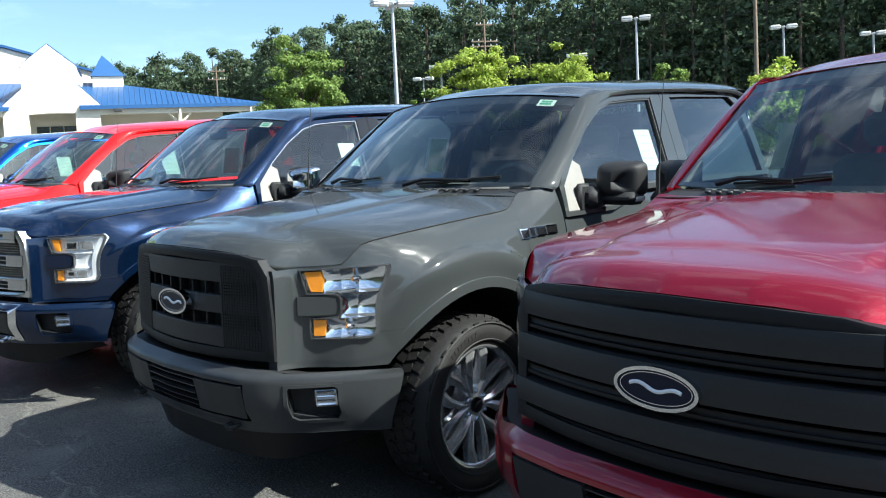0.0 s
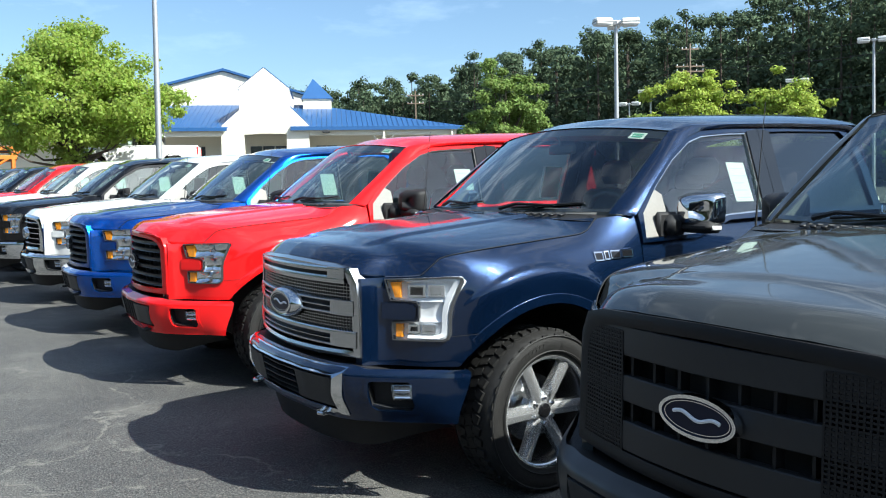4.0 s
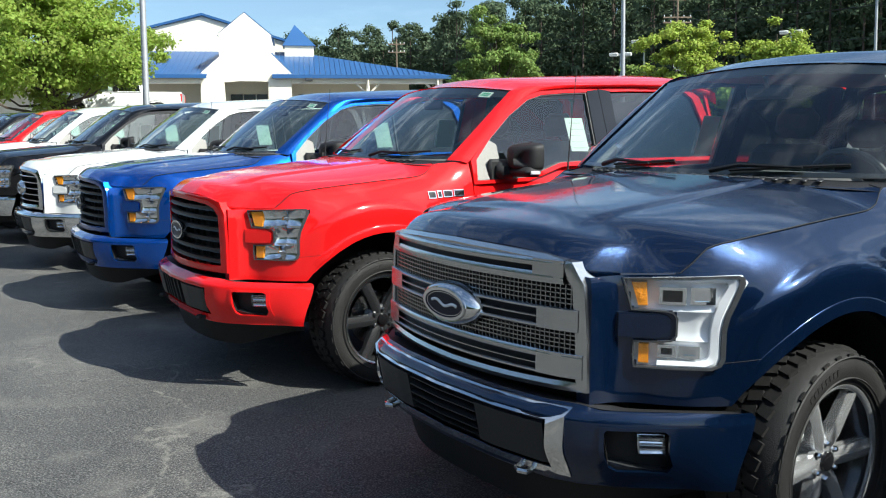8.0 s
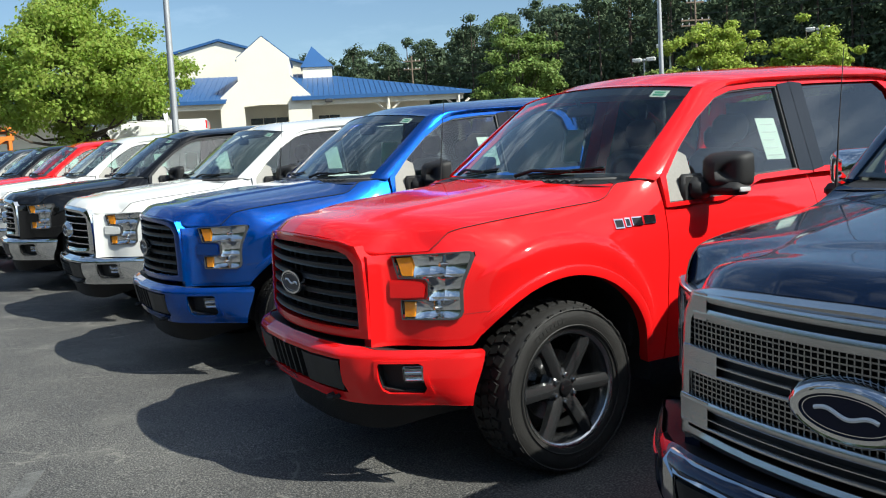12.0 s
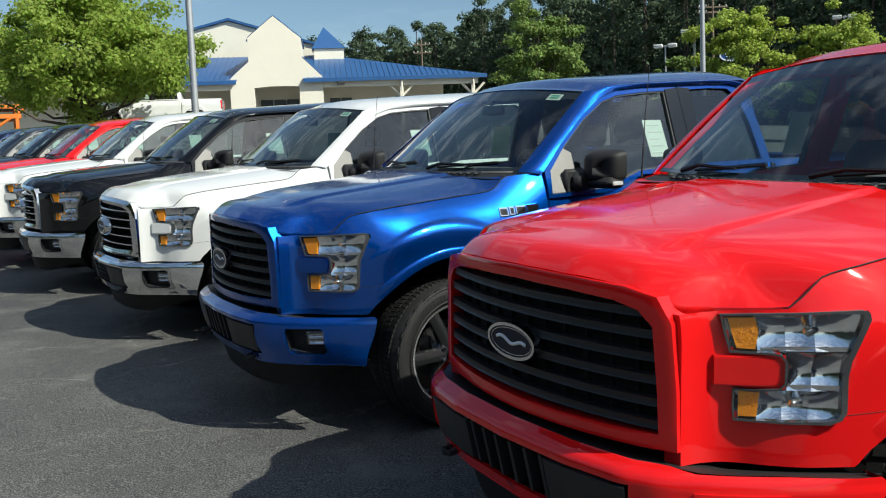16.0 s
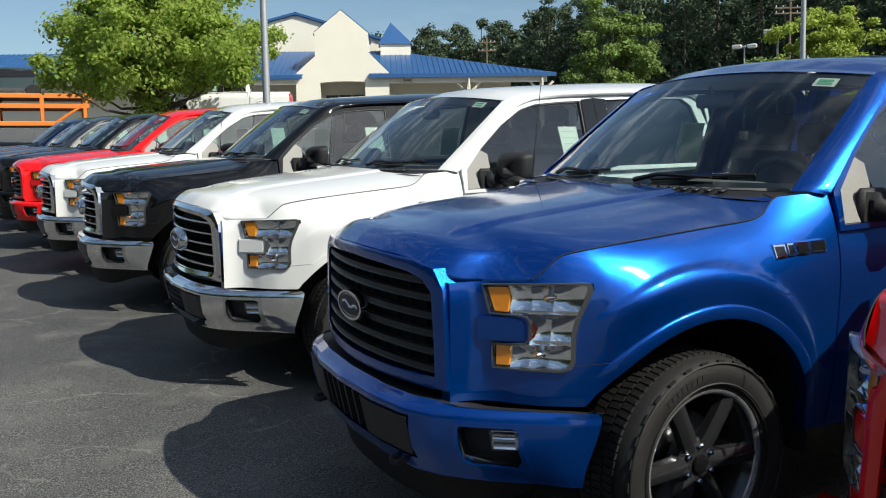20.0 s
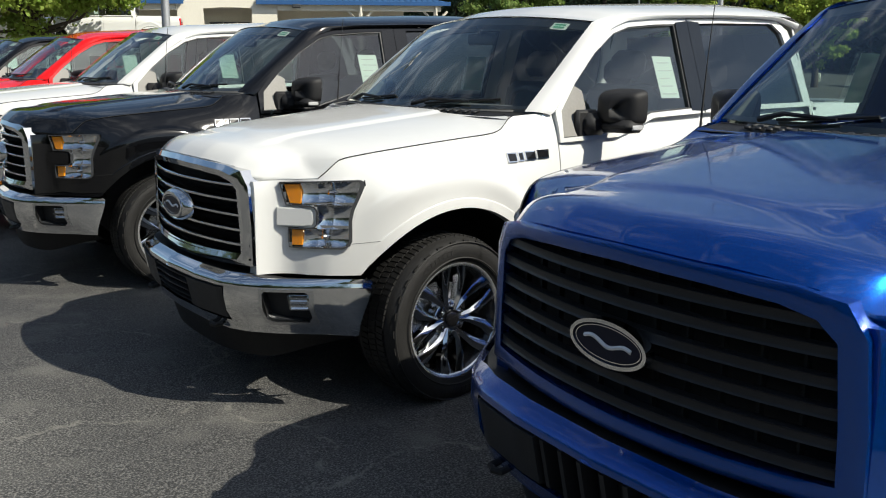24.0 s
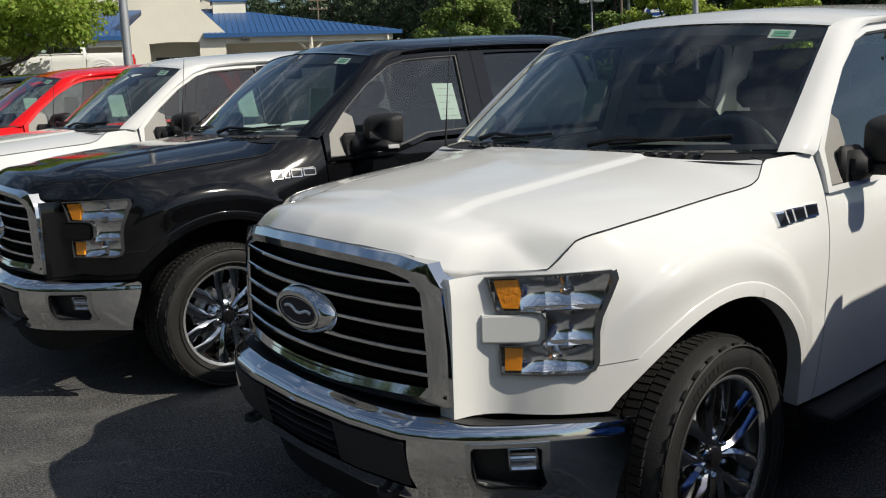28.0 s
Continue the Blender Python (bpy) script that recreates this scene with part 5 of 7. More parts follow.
def add_truck(x, y, z, turn, body, grille, bumper, wheel, label, crew=True, trim=False, mirror=None, led=False, board=False, papers=True):
    t = new("pickup_truck")
    tagged(t, label, "pickup truck", "pickup trucks in the row")
    t.matrix_basis = LOT @ pose(x, y, z, 0, 0, turn)
    xr = 3.84 if crew else 3.38
    lip = 0.011 if grille == "bars" else 0.002
    P = lambda name, key, make, mt, lab="": part(name, shared(key, make), mt, t, lab)
    P("hood", "hood", hood, body)
    for sgn in (-1, 1):
        P("hood_gap", "hood_gap|%d" % sgn, lambda: Shape().tube([(x, sgn * (edge_y(x) + 0.002), curve(x, FENDER_TOP_Z) + 0.0025) for x in steps(0.105, 1.12, 40)] + [(1.127, sgn * 0.81, 1.309)], 0.0022, 6), DARK)
    P("windscreen", "windscreen", windscreen, SCREEN_GLASS).visible_shadow = False
    P("windscreen_border", "screen_band", screen_band, SEAL)
    P("roof", "roof|%g" % xr, lambda: roof(xr), body)
    P("cowl", "cowl", cowl_panel, PLASTIC)
    for i, yy in enumerate(steps(-0.62, 0.62, 22)):
        part("cowl_slat", shared("cowl_slat", lambda: Shape().box((-0.035, -0.013, 0), (0.035, 0.011, 0.010), 0.004)), GRILLE_GREY, t, "", pose(1.045 + lag(yy) + 0.14 * (yy / 0.85) ** 2, yy, 1.311, 0, -6, 24))
    P("wiper", "wiper_d", lambda: wiper(-0.16, -0.62), SEAL)
    P("wiper", "wiper_p", lambda: wiper(0.70, 0.30), SEAL)
    fo, fi = resample(F_OUT, 2), resample(F_IN, 2)
    ro, ri = [resample(q, 3) for q in rear_lines(xr, crew)]
    for sgn in (-1, 1):
        P("fender", "fender|%d" % sgn, lambda: fender(sgn), body)
        P("windscreen_pillar", "pillar|%d%g" % (sgn, xr), lambda: pillar(sgn, xr), body)
        d = P("front_door", "door|%d" % sgn, lambda: door_lower(1.343, 2.576, sgn), body)
        part("window_frame", shared("f_frame|%d" % sgn, lambda: Shape().ring(fo, fi, on_side(sgn), -0.03, 0.004)), body, d)
        part("window_seal", shared("f_seal|%d" % sgn, lambda: Shape().ring(fi, resample(shrink(F_IN, 0.035), 2), on_side(sgn), -0.03, -0.003)), PLASTIC_GREY if not trim else SATIN, d)
        part("window", shared("f_glass|%d" % sgn, lambda: pane(fi, on_side(sgn), -0.016)), SIDE_GLASS, d).visible_shadow = False
        part("sail_trim", shared("sail|%d" % sgn, lambda: Shape().prism([(1.37, 1.202), (1.39, 1.327), (1.515, 1.447), (1.57, 1.42), (1.575, 1.207)], on_side(sgn), -0.014, -0.001)), SAIL, d, "pale grey mirror sail panel")
        part("door_pillar_cover", shared("b_cover|%d" % sgn, lambda: Shape().prism([(2.468, 1.79), (2.581, 1.803), (2.579, 1.303), (2.454, 1.308)], on_side(sgn), 0.001, 0.006)), GLOSS_BLACK if body is not GREY else body, d)
        h = part("door_handle", shared("handle|%d" % sgn, lambda: Shape().tube([(2.33, sgn * 0.992, 1.06), (2.36, sgn * 1.03, 1.062), (2.50, sgn * 1.03, 1.066), (2.53, sgn * 0.992, 1.067)], 0.013, 8)), CHROME if trim else body, d)
        e = xr - 0.03
        d2 = P("rear_door", "rdoor|%d%g" % (sgn, xr), lambda: door_lower(2.582, e - (0.13 if crew else 0.0), sgn), body)
        part("window_frame", shared("r_frame|%d%g" % (sgn, xr), lambda: Shape().ring(ro, ri, on_side(sgn), -0.03, 0.004)), body, d2)
        part("window", shared("r_glass|%d%g" % (sgn, xr), lambda: pane(ri, on_side(sgn), -0.016)), PRIVACY, d2).visible_shadow = False
        part("door_pillar_cover", shared("c_cover|%d" % sgn, lambda: Shape().prism([(2.585, 1.805), (2.698, 1.80), (2.688, 1.322), (2.583, 1.306)], on_side(sgn), 0.001, 0.006)), GLOSS_BLACK if body is not GREY else body, d2)
        P("cab_corner", "corner|%d%g" % (sgn, xr), lambda: join([Shape().grid(lambda a, v: (xr - 0.1 + 0.1 * math.sin(a), sgn * (side_y(0.9 + 0.93 * v) - 0.1 + 0.1 * math.cos(a)), 0.9 + 0.93 * v), steps(0, math.pi / 2, 6), steps(0, 1, 10)), door_lower(xr - 0.155, xr - 0.03, sgn)]), body)
        P("bed_side", "bed|%d%g" % (sgn, xr), lambda: bed_side(xr + 0.03, sgn), body)
        add_headlight(t, sgn, led)
        if sgn < 0:
            P("panel_seam", "panel_seam", lambda: Shape().tube([(x, -(shell(x, 0.786 + 0.1 * (x - 0.2)) + 0.0002), 0.786 + 0.1 * (x - 0.2)) for x in steps(0.185, 0.318, 14)], 0.0009, 6), DARK)
        P("lamp_bridge", "lamp_bridge|%d" % sgn, lambda: join([Shape().prism(BRIDGE, on_front(sgn), -0.01, 0.007), Shape().prism([(min(y, 0.729), 0.898 + (z - 0.898) * 0.9) for y, z in BRIDGE], on_front(sgn), 0.006, 0.0115)]), body)
        add_mirror(t, sgn, mirror or PLASTIC)
        P("tail_lamp", "tail|%d" % sgn, lambda: Shape().box((5.54, min(sgn * 0.86, sgn * 0.985), 0.85), (5.615, max(sgn * 0.86, sgn * 0.985), 1.25), 0.02), RED)
        for hx in (HUB_X, HUB_X + 3.68):
            add_wheel(t, hx, sgn, wheel)
        if board:
            P("running_board", "board|%d" % sgn, lambda: Shape().box((1.28, min(sgn * 0.93, sgn * 1.06), 0.36), (xr - 0.05, max(sgn * 0.93, sgn * 1.06), 0.41), 0.015), PLASTIC)
    for hx in (HUB_X, HUB_X + 3.68):
        for sgn in (-1, 1):
            P("arch_lip", "arch_lip|%g%d%g" % (hx, sgn, lip), lambda: arch_lip(hx, sgn, lip), body)
            P("wheel_liner", "liner|%g%d" % (hx, sgn), lambda: liner(hx, sgn), DARK)
    P("rear_screen", "rear_screen|%g" % xr, lambda: Shape().grid(lambda y, v: (xr - 0.10 * v, y * (1 - 0.1 * v), 1.33 + 0.44 * v), steps(-0.72, 0.72, 8), steps(0, 1, 3)), PRIVACY).visible_shadow = False
    P("cab_back", "cab_back|%g" % xr, lambda: Shape().box((xr - 0.03, -0.93, 0.5), (xr, 0.93, 1.34), 0.01), body)
    P("bed_floor", "bed_floor|%g" % xr, lambda: join([Shape().box((xr + 0.02, -0.9, 0.76), (5.55, 0.9, 0.8), 0.005), Shape().box((xr + 0.02, -0.92, 0.76), (xr + 0.06, 0.92, 1.3), 0.005)]), PLASTIC)
    P("tailgate", "tailgate", lambda: Shape().box((5.54, -0.85, 0.72), (5.61, 0.85, 1.31), 0.02), body)
    P("rear_bumper", "rear_bumper", lambda: Shape().box((5.58, -0.96, 0.5), (5.78, 0.96, 0.68), 0.04), bumper)
    P("engine_bay", "engine_bay", lambda: Shape().box((0.36, -0.6, 0.35), (1.18, 0.55, 1.0), 0.02), DARK)
    P("radiator", "radiator", lambda: Shape().box((0.12, -0.46, 0.4), (0.34, 0.30, 0.98), 0.02), DARK)
    P("underbody", "underbody", lambda: Shape().box((1.26, -0.86, 0.42), (5.5, 0.86, 0.52), 0.02), DARK)
    P("firewall", "firewall", lambda: Shape().box((1.19, -0.88, 0.5), (1.25, 0.88, 1.27), 0.01), DARK)
    P("axle", "axle", lambda: join([Shape().tube([(hx, -0.8, HUB_Z), (hx, 0.8, HUB_Z)], 0.05, 10) for hx in (HUB_X, HUB_X + 3.68)]), DARK)
    add_grille(t, grille, body)
    add_bumper(t, bumper, trim, grille == "bars")
    add_cabin(t, xr)
    add_badge(t, body)
    P("antenna", "antenna", lambda: Shape().tube([(1.19, 0.905, 1.29), (1.21, 0.905, 1.55), (1.24, 0.905, 1.82)], [0.006, 0.0025, 0.0018], 6), SEAL)
    if papers:
        s = P("inspection_sticker", "sticker", lambda: Shape().add([screen_point(a, b, -0.003) for a, b in ((-0.855, 0.875), (-0.735, 0.875), (-0.735, 0.955), (-0.855, 0.955))], [(0, 1, 2, 3)]), PAPER, "small white stock sticker with green print")
        for i in range(2):
            part("print_bar", shared("sticker_bar%d" % i, lambda: Shape().add([screen_point(a, b, -0.001) for a, b in ((-0.835, 0.89 + 0.03 * i), (-0.755, 0.89 + 0.03 * i), (-0.755, 0.91 + 0.03 * i), (-0.835, 0.91 + 0.03 * i))], [(0, 1, 2, 3)])), PAPER_GREEN, s)
        for sgn in (-1, 1):
            w = P("window_label", "window_label|%d" % sgn, lambda: panel_on_side(2.245, 2.41, 1.375, 1.60, -0.03, sgn, -0.01), PAPER, "white price label behind the glass")
            for i in range(5):
                part("print_bar", shared("label_bar%d|%d" % (i, sgn), lambda: panel_on_side(2.265, 2.39 - 0.02 * (i % 3), 1.395 + 0.042 * i, 1.401 + 0.042 * i, -0.028, sgn)), INK, w)
    return t


STYLE_CHROME = (DARK_CHROME, 6, True, ALLOY, False)
STYLE_DARK = (ALLOY_DARK, 6, False, ALLOY_DARK, True)
STYLE_ROAD = (ALLOY_DARK, 6, False, ALLOY, False)
STYLE_MACHINED = (ALLOY, 6, False, ALLOY, True)
STYLE_GREY = (ALLOY, 6, True, ALLOY, True)


# ---- ground ----
def asphalt():
    """Worn asphalt: pale stone chips in black binder, traffic stains, filled cracks, faint old lines."""
    m = mat("asphalt", (0.05, 0.05, 0.05), 0.8, bump=0.55, bump_scale=95)
    N, L = m.node_tree.nodes, m.node_tree.links
    b = N["Principled BSDF"]
    tc = N.new("ShaderNodeTexCoord")

    def tex(kind, scale, detail=6):
        n = N.new(kind)
        n.inputs["Scale"].default_value = scale
        if "Detail" in n.inputs:
            n.inputs["Detail"].default_value = detail
        L.new(tc.outputs["Object"], n.inputs["Vector"])
        return n

    def ramp(out, stops):
        r = N.new("ShaderNodeValToRGB")
        while len(r.color_ramp.elements) < len(stops):
            r.color_ramp.elements.new(0.5)
        for e, (p, c) in zip(r.color_ramp.elements, stops):
            e.position, e.color = p, (*c, 1)
        L.new(out, r.inputs["Fac"])
        return r.outputs["Color"]

    def mix(kind, fac, a, c):
        x = N.new("ShaderNodeMix")
        x.data_type, x.blend_type = "RGBA", kind
        for i, v in ((0, fac), (6, a), (7, c)):
            if isinstance(v, (int, float)):
                x.inputs[i].default_value = v
            elif isinstance(v, tuple):
                x.inputs[i].default_value = (*v, 1)
            else:
                L.new(v, x.inputs[i])
        return x.outputs[2]
    base = ramp(tex("ShaderNodeTexNoise", 0.55).outputs["Fac"], [(0.3, (0.044, 0.044, 0.045)), (0.52, (0.065, 0.064, 0.062)), (0.72, (0.1, 0.098, 0.092))])
    grain = ramp(tex("ShaderNodeTexNoise", 120, 4).outputs["Fac"], [(0.34, (0.35, 0.35, 0.35)), (0.5, (1, 1, 1)), (0.64, (2.9, 2.85, 2.7))])
    c = mix("MULTIPLY", 1.0, base, grain)
    vor = tex("ShaderNodeTexVoronoi", 42)
    chips = mix("MULTIPLY", 1.0, ramp(vor.outputs["Distance"], [(0.2, (1, 1, 1)), (0.32, (0, 0, 0))]), ramp(vor.outputs["Color"], [(0.42, (0, 0, 0)), (0.48, (1, 1, 1))]))
    patch = ramp(tex("ShaderNodeTexNoise", 1.7, 8).outputs["Fac"], [(0.38, (0.25, 0.25, 0.25)), (0.6, (1, 1, 1))])
    c = mix("MIX", mix("MULTIPLY", 1.0, chips, patch), c, (0.5, 0.48, 0.44))
    fine = tex("ShaderNodeTexVoronoi", 95)
    glint = mix("MULTIPLY", 1.0, ramp(fine.outputs["Distance"], [(0.16, (1, 1, 1)), (0.3, (0, 0, 0))]), ramp(fine.outputs["Color"], [(0.55, (0, 0, 0)), (0.6, (1, 1, 1))]))
    c = mix("MIX", mix("MULTIPLY", 1.0, glint, patch), c, (0.6, 0.58, 0.54))
    stain = ramp(tex("ShaderNodeTexNoise", 2.6, 7).outputs["Fac"], [(0.55, (0, 0, 0)), (0.72, (0.6, 0.6, 0.6))])
    c = mix("MIX", stain, c, (0.15, 0.145, 0.132))
    wob = tex("ShaderNodeTexNoise", 1.2, 8)
    vm = N.new("ShaderNodeVectorMath")
    vm.operation = "MULTIPLY_ADD"
    vm.inputs[1].default_value = (1.3, 1.3, 1.3)
    L.new(wob.outputs["Color"], vm.inputs[0])
    L.new(tc.outputs["Object"], vm.inputs[2])
    cr = N.new("ShaderNodeTexVoronoi")
    cr.feature = "DISTANCE_TO_EDGE"
    cr.inputs["Scale"].default_value = 0.38
    L.new(vm.outputs[0], cr.inputs["Vector"])
    crack = ramp(cr.outputs["Distance"], [(0.0, (0.6, 0.6, 0.6)), (0.006, (0.0, 0.0, 0.0))])
    c = mix("MIX", mix("MULTIPLY", 1.0, crack, ramp(tex("ShaderNodeTexNoise", 9, 5).outputs["Fac"], [(0.4, (0, 0, 0)), (0.55, (1, 1, 1))])), c, (0.24, 0.23, 0.2))
    L.new(c, b.inputs["Base Color"])
    return m


def ground_z(y):
    """The lot climbs along the row and levels off before the building."""
    if y < 34:
        return 0.0314 * max(y, -60)
    return 1.068 + (min(y, 82) - 34) * 0.0736


ASPHALT = asphalt()
g = part("ground", Shape().grid(lambda u, v: (u, v, ground_z(v)), [-900, -60, -10, 0, 10, 60, 900], [-900, -60, -10, 10, 34, 50, 66, 82, 900]), ASPHALT, None)
tagged(g, "dark worn asphalt of a sloping car lot", "ground", kind="structure")


# ---- the row of trucks ----
ROW = [
    (1.559, 1.462, 0.000, -0.000),
    (1.621, 3.867, 0.000, 1.868),
    (1.788, 6.602, 0.000, 2.345),
    (1.917, 9.546, 0.000, -0.326),
    (2.080, 12.262, -0.015, -0.435),
    (2.208, 15.013, -0.027, 1.854),
    (2.184, 17.956, -0.012, -2.642),
]
add_truck(*ROW[0], RUBY, "wide", RUBY, STYLE_DARK, "dark ruby red pickup truck with black barred grille, parked", crew=True)
add_truck(*ROW[1], GREY, "windows", BUMPER_GREY, STYLE_GREY, "matt dark grey pickup truck with black grille, parked")
add_truck(*ROW[2], NAVY, "satin", NAVY, STYLE_MACHINED, "navy blue pickup truck with satin metal mesh grille, parked", trim=True, mirror=CHROME, led=True, board=True)
add_truck(*ROW[3], RED, "bars", RED, STYLE_DARK, "bright red pickup truck with black grille and dark wheels")
add_truck(*ROW[4], BLUE, "bars", BLUE, STYLE_ROAD, "bright metallic blue pickup truck with short rear cab window", crew=False)
add_truck(*ROW[5], WHITE, "chrome", CHROME, STYLE_CHROME, "white pickup truck with chrome grille, bumper and wheels", board=True)
add_truck(*ROW[6], BLACK, "chrome", CHROME, STYLE_CHROME, "black pickup truck with chrome grille and bumper")
add_truck(2.2, 20.4, 0, -1, WHITE, "chrome", CHROME, STYLE_CHROME, "white pickup truck with chrome grille beside a black one")
add_truck(2.25, 23.1, 0, -1, RED, "bars", RED, STYLE_DARK, "bright red pickup truck far along the row")
add_truck(2.3, 25.8, 0, -1, BLACK, "bars", BLACK, STYLE_DARK, "black pickup truck far along the row")
add_truck(2.3, 28.5, 0, -1, STEEL_GREY, "bars", STEEL_GREY, STYLE_DARK, "dark steel grey pickup truck far along the row")
add_truck(2.3, 31.2, 0, -1, NAVY, "bars", NAVY, STYLE_DARK, "dark blue pickup truck far along the row")


# ---- surroundings ----
STUCCO = mat("stucco", (0.76, 0.715, 0.6), 0.85, vary=0.05, scale=0.6, bump=0.15, bump_scale=30)
BLUE_METAL = mat("blue_roof_metal", (0.028, 0.1, 0.26), 0.4, 0.1, vary=0.1, scale=0.5)
POLE = mat("galvanised_pole", (0.42, 0.43, 0.44), 0.45, 0.5, vary=0.1, scale=3)
HEAD = mat("lamp_head_white", (0.72, 0.72, 0.7), 0.5, vary=0.08, scale=4)
WOOD = mat("weathered_wood", (0.2, 0.15, 0.11), 0.85, vary=0.25, scale=3, bump=0.3, bump_scale=25)
BARK = mat("bark", (0.085, 0.065, 0.05), 0.9, vary=0.3, scale=6, bump=0.6, bump_scale=20)
ORANGE = mat("orange_steel", (0.72, 0.2, 0.03), 0.5, vary=0.12, scale=3)


def leaf_mat(name, col, trans=0.35, spread=(0.55, 1.5), spec=0.25, drift=0.0):
    m = bpy.data.materials.new(name)
    m.use_nodes = True
    N, L = m.node_tree.nodes, m.node_tree.links
    b = N["Principled BSDF"]
    geo = N.new("ShaderNodeNewGeometry")
    hsv = N.new("ShaderNodeHueSaturation")
    hsv.inputs["Color"].default_value = (*col, 1)
    rg, rh = N.new("ShaderNodeMapRange"), N.new("ShaderNodeMapRange")
    rg.inputs[3].default_value, rg.inputs[4].default_value = spread
    rh.inputs[3].default_value, rh.inputs[4].default_value = 0.485, 0.515
    L.new(geo.outputs["Random Per Island"], rg.inputs[0])
    L.new(geo.outputs["Random Per Island"], rh.inputs[0])
    val = rg.outputs[0]
    if drift:
        # crowns differ from tree to tree
        tc, nz, dr, mu = N.new("ShaderNodeTexCoord"), N.new("ShaderNodeTexNoise"), N.new("ShaderNodeMapRange"), N.new("ShaderNodeMath")
        nz.inputs["Scale"].default_value, nz.inputs["Detail"].default_value = 0.22, 3
        dr.inputs[1].default_value, dr.inputs[2].default_value = 0.3, 0.7
        dr.inputs[3].default_value, dr.inputs[4].default_value = 1 - drift, 1 + drift
        mu.operation = "MULTIPLY"
        L.new(tc.outputs["Object"], nz.inputs["Vector"])
        L.new(nz.outputs["Fac"], dr.inputs[0])
        L.new(val, mu.inputs[0])
        L.new(dr.outputs[0], mu.inputs[1])
        val = mu.outputs[0]
    L.new(val, hsv.inputs["Value"])
    L.new(rh.outputs[0], hsv.inputs["Hue"])
    L.new(hsv.outputs[0], b.inputs["Base Color"])
    b.inputs["Roughness"].default_value = 0.6
    b.inputs["Specular IOR Level"].default_value = spec
    if trans:
        tr, mx = N.new("ShaderNodeBsdfTranslucent"), N.new("ShaderNodeMixShader")
        mx.inputs[0].default_value = trans
        L.new(hsv.outputs[0], tr.inputs[0])
        L.new(b.outputs[0], mx.inputs[1])
        L.new(tr.outputs[0], mx.inputs[2])
        L.new(mx.outputs[0], N["Material Output"].inputs[0])
    return m


LEAF_GREEN = leaf_mat("leaf_green", (0.34, 0.44, 0.09), 0.6, (0.75, 1.25))
LEAF_YELLOW = leaf_mat("leaf_yellow_green", (0.37, 0.45, 0.085), 0.4, (0.7, 1.3))
LEAF_MID = leaf_mat("leaf_mid_green", (0.19, 0.27, 0.07), 0.38, (0.7, 1.3))
PINE = leaf_mat("pine_needles", (0.085, 0.118, 0.07), 0.2, (0.8, 1.2), 0.03, 0.4)


def cards(points, size, rng, squash=0.7, out=None):
    """Small leaf blades, one quad each, round the given points, turned to the open air."""
    n = len(points)
    nrm = rng.normal(size=(n, 3)) * 0.55 + np.array([0, 0, 0.45])
    if out is not None:
        nrm += out
    nrm /= np.linalg.norm(nrm, axis=1)[:, None]
    a = np.cross(nrm, rng.normal(size=(n, 3)))
    a /= np.linalg.norm(a, axis=1)[:, None]
    b = np.cross(a, nrm)
    b /= np.linalg.norm(b, axis=1)[:, None]
    s = size * rng.uniform(0.6, 1.35, size=(n, 1))
    k = a * s
    w = b * s * squash
    v = np.concatenate([points - k, points + w, points + k, points - w], axis=1).reshape(-1, 3)
    f = np.arange(4 * n).reshape(n, 4)
    return v, f


def leaf_mesh(name, v, f, material):
    me = bpy.data.meshes.new(name)
    me.from_pydata(v.tolist(), [], f.tolist())
    me.materials.append(None)
    return me


def crown_points(rng, clumps, per, spread):
    """Leaves gathered in clumps, thicker towards each clump's skin."""
    out, away = [], []
    for c, r in clumps:
        d = rng.normal(size=(per, 3))
        d /= np.linalg.norm(d, axis=1)[:, None]
        away.append(d * 0.8)
        out.append(np.array(c) + d * (r * rng.uniform(0.1, 1.0, size=(per, 1)) ** 0.5 * rng.uniform(0.75, 1.5, size=(per, 1))) * np.array([1, 1, spread]))
    return np.concatenate(out), np.concatenate(away)


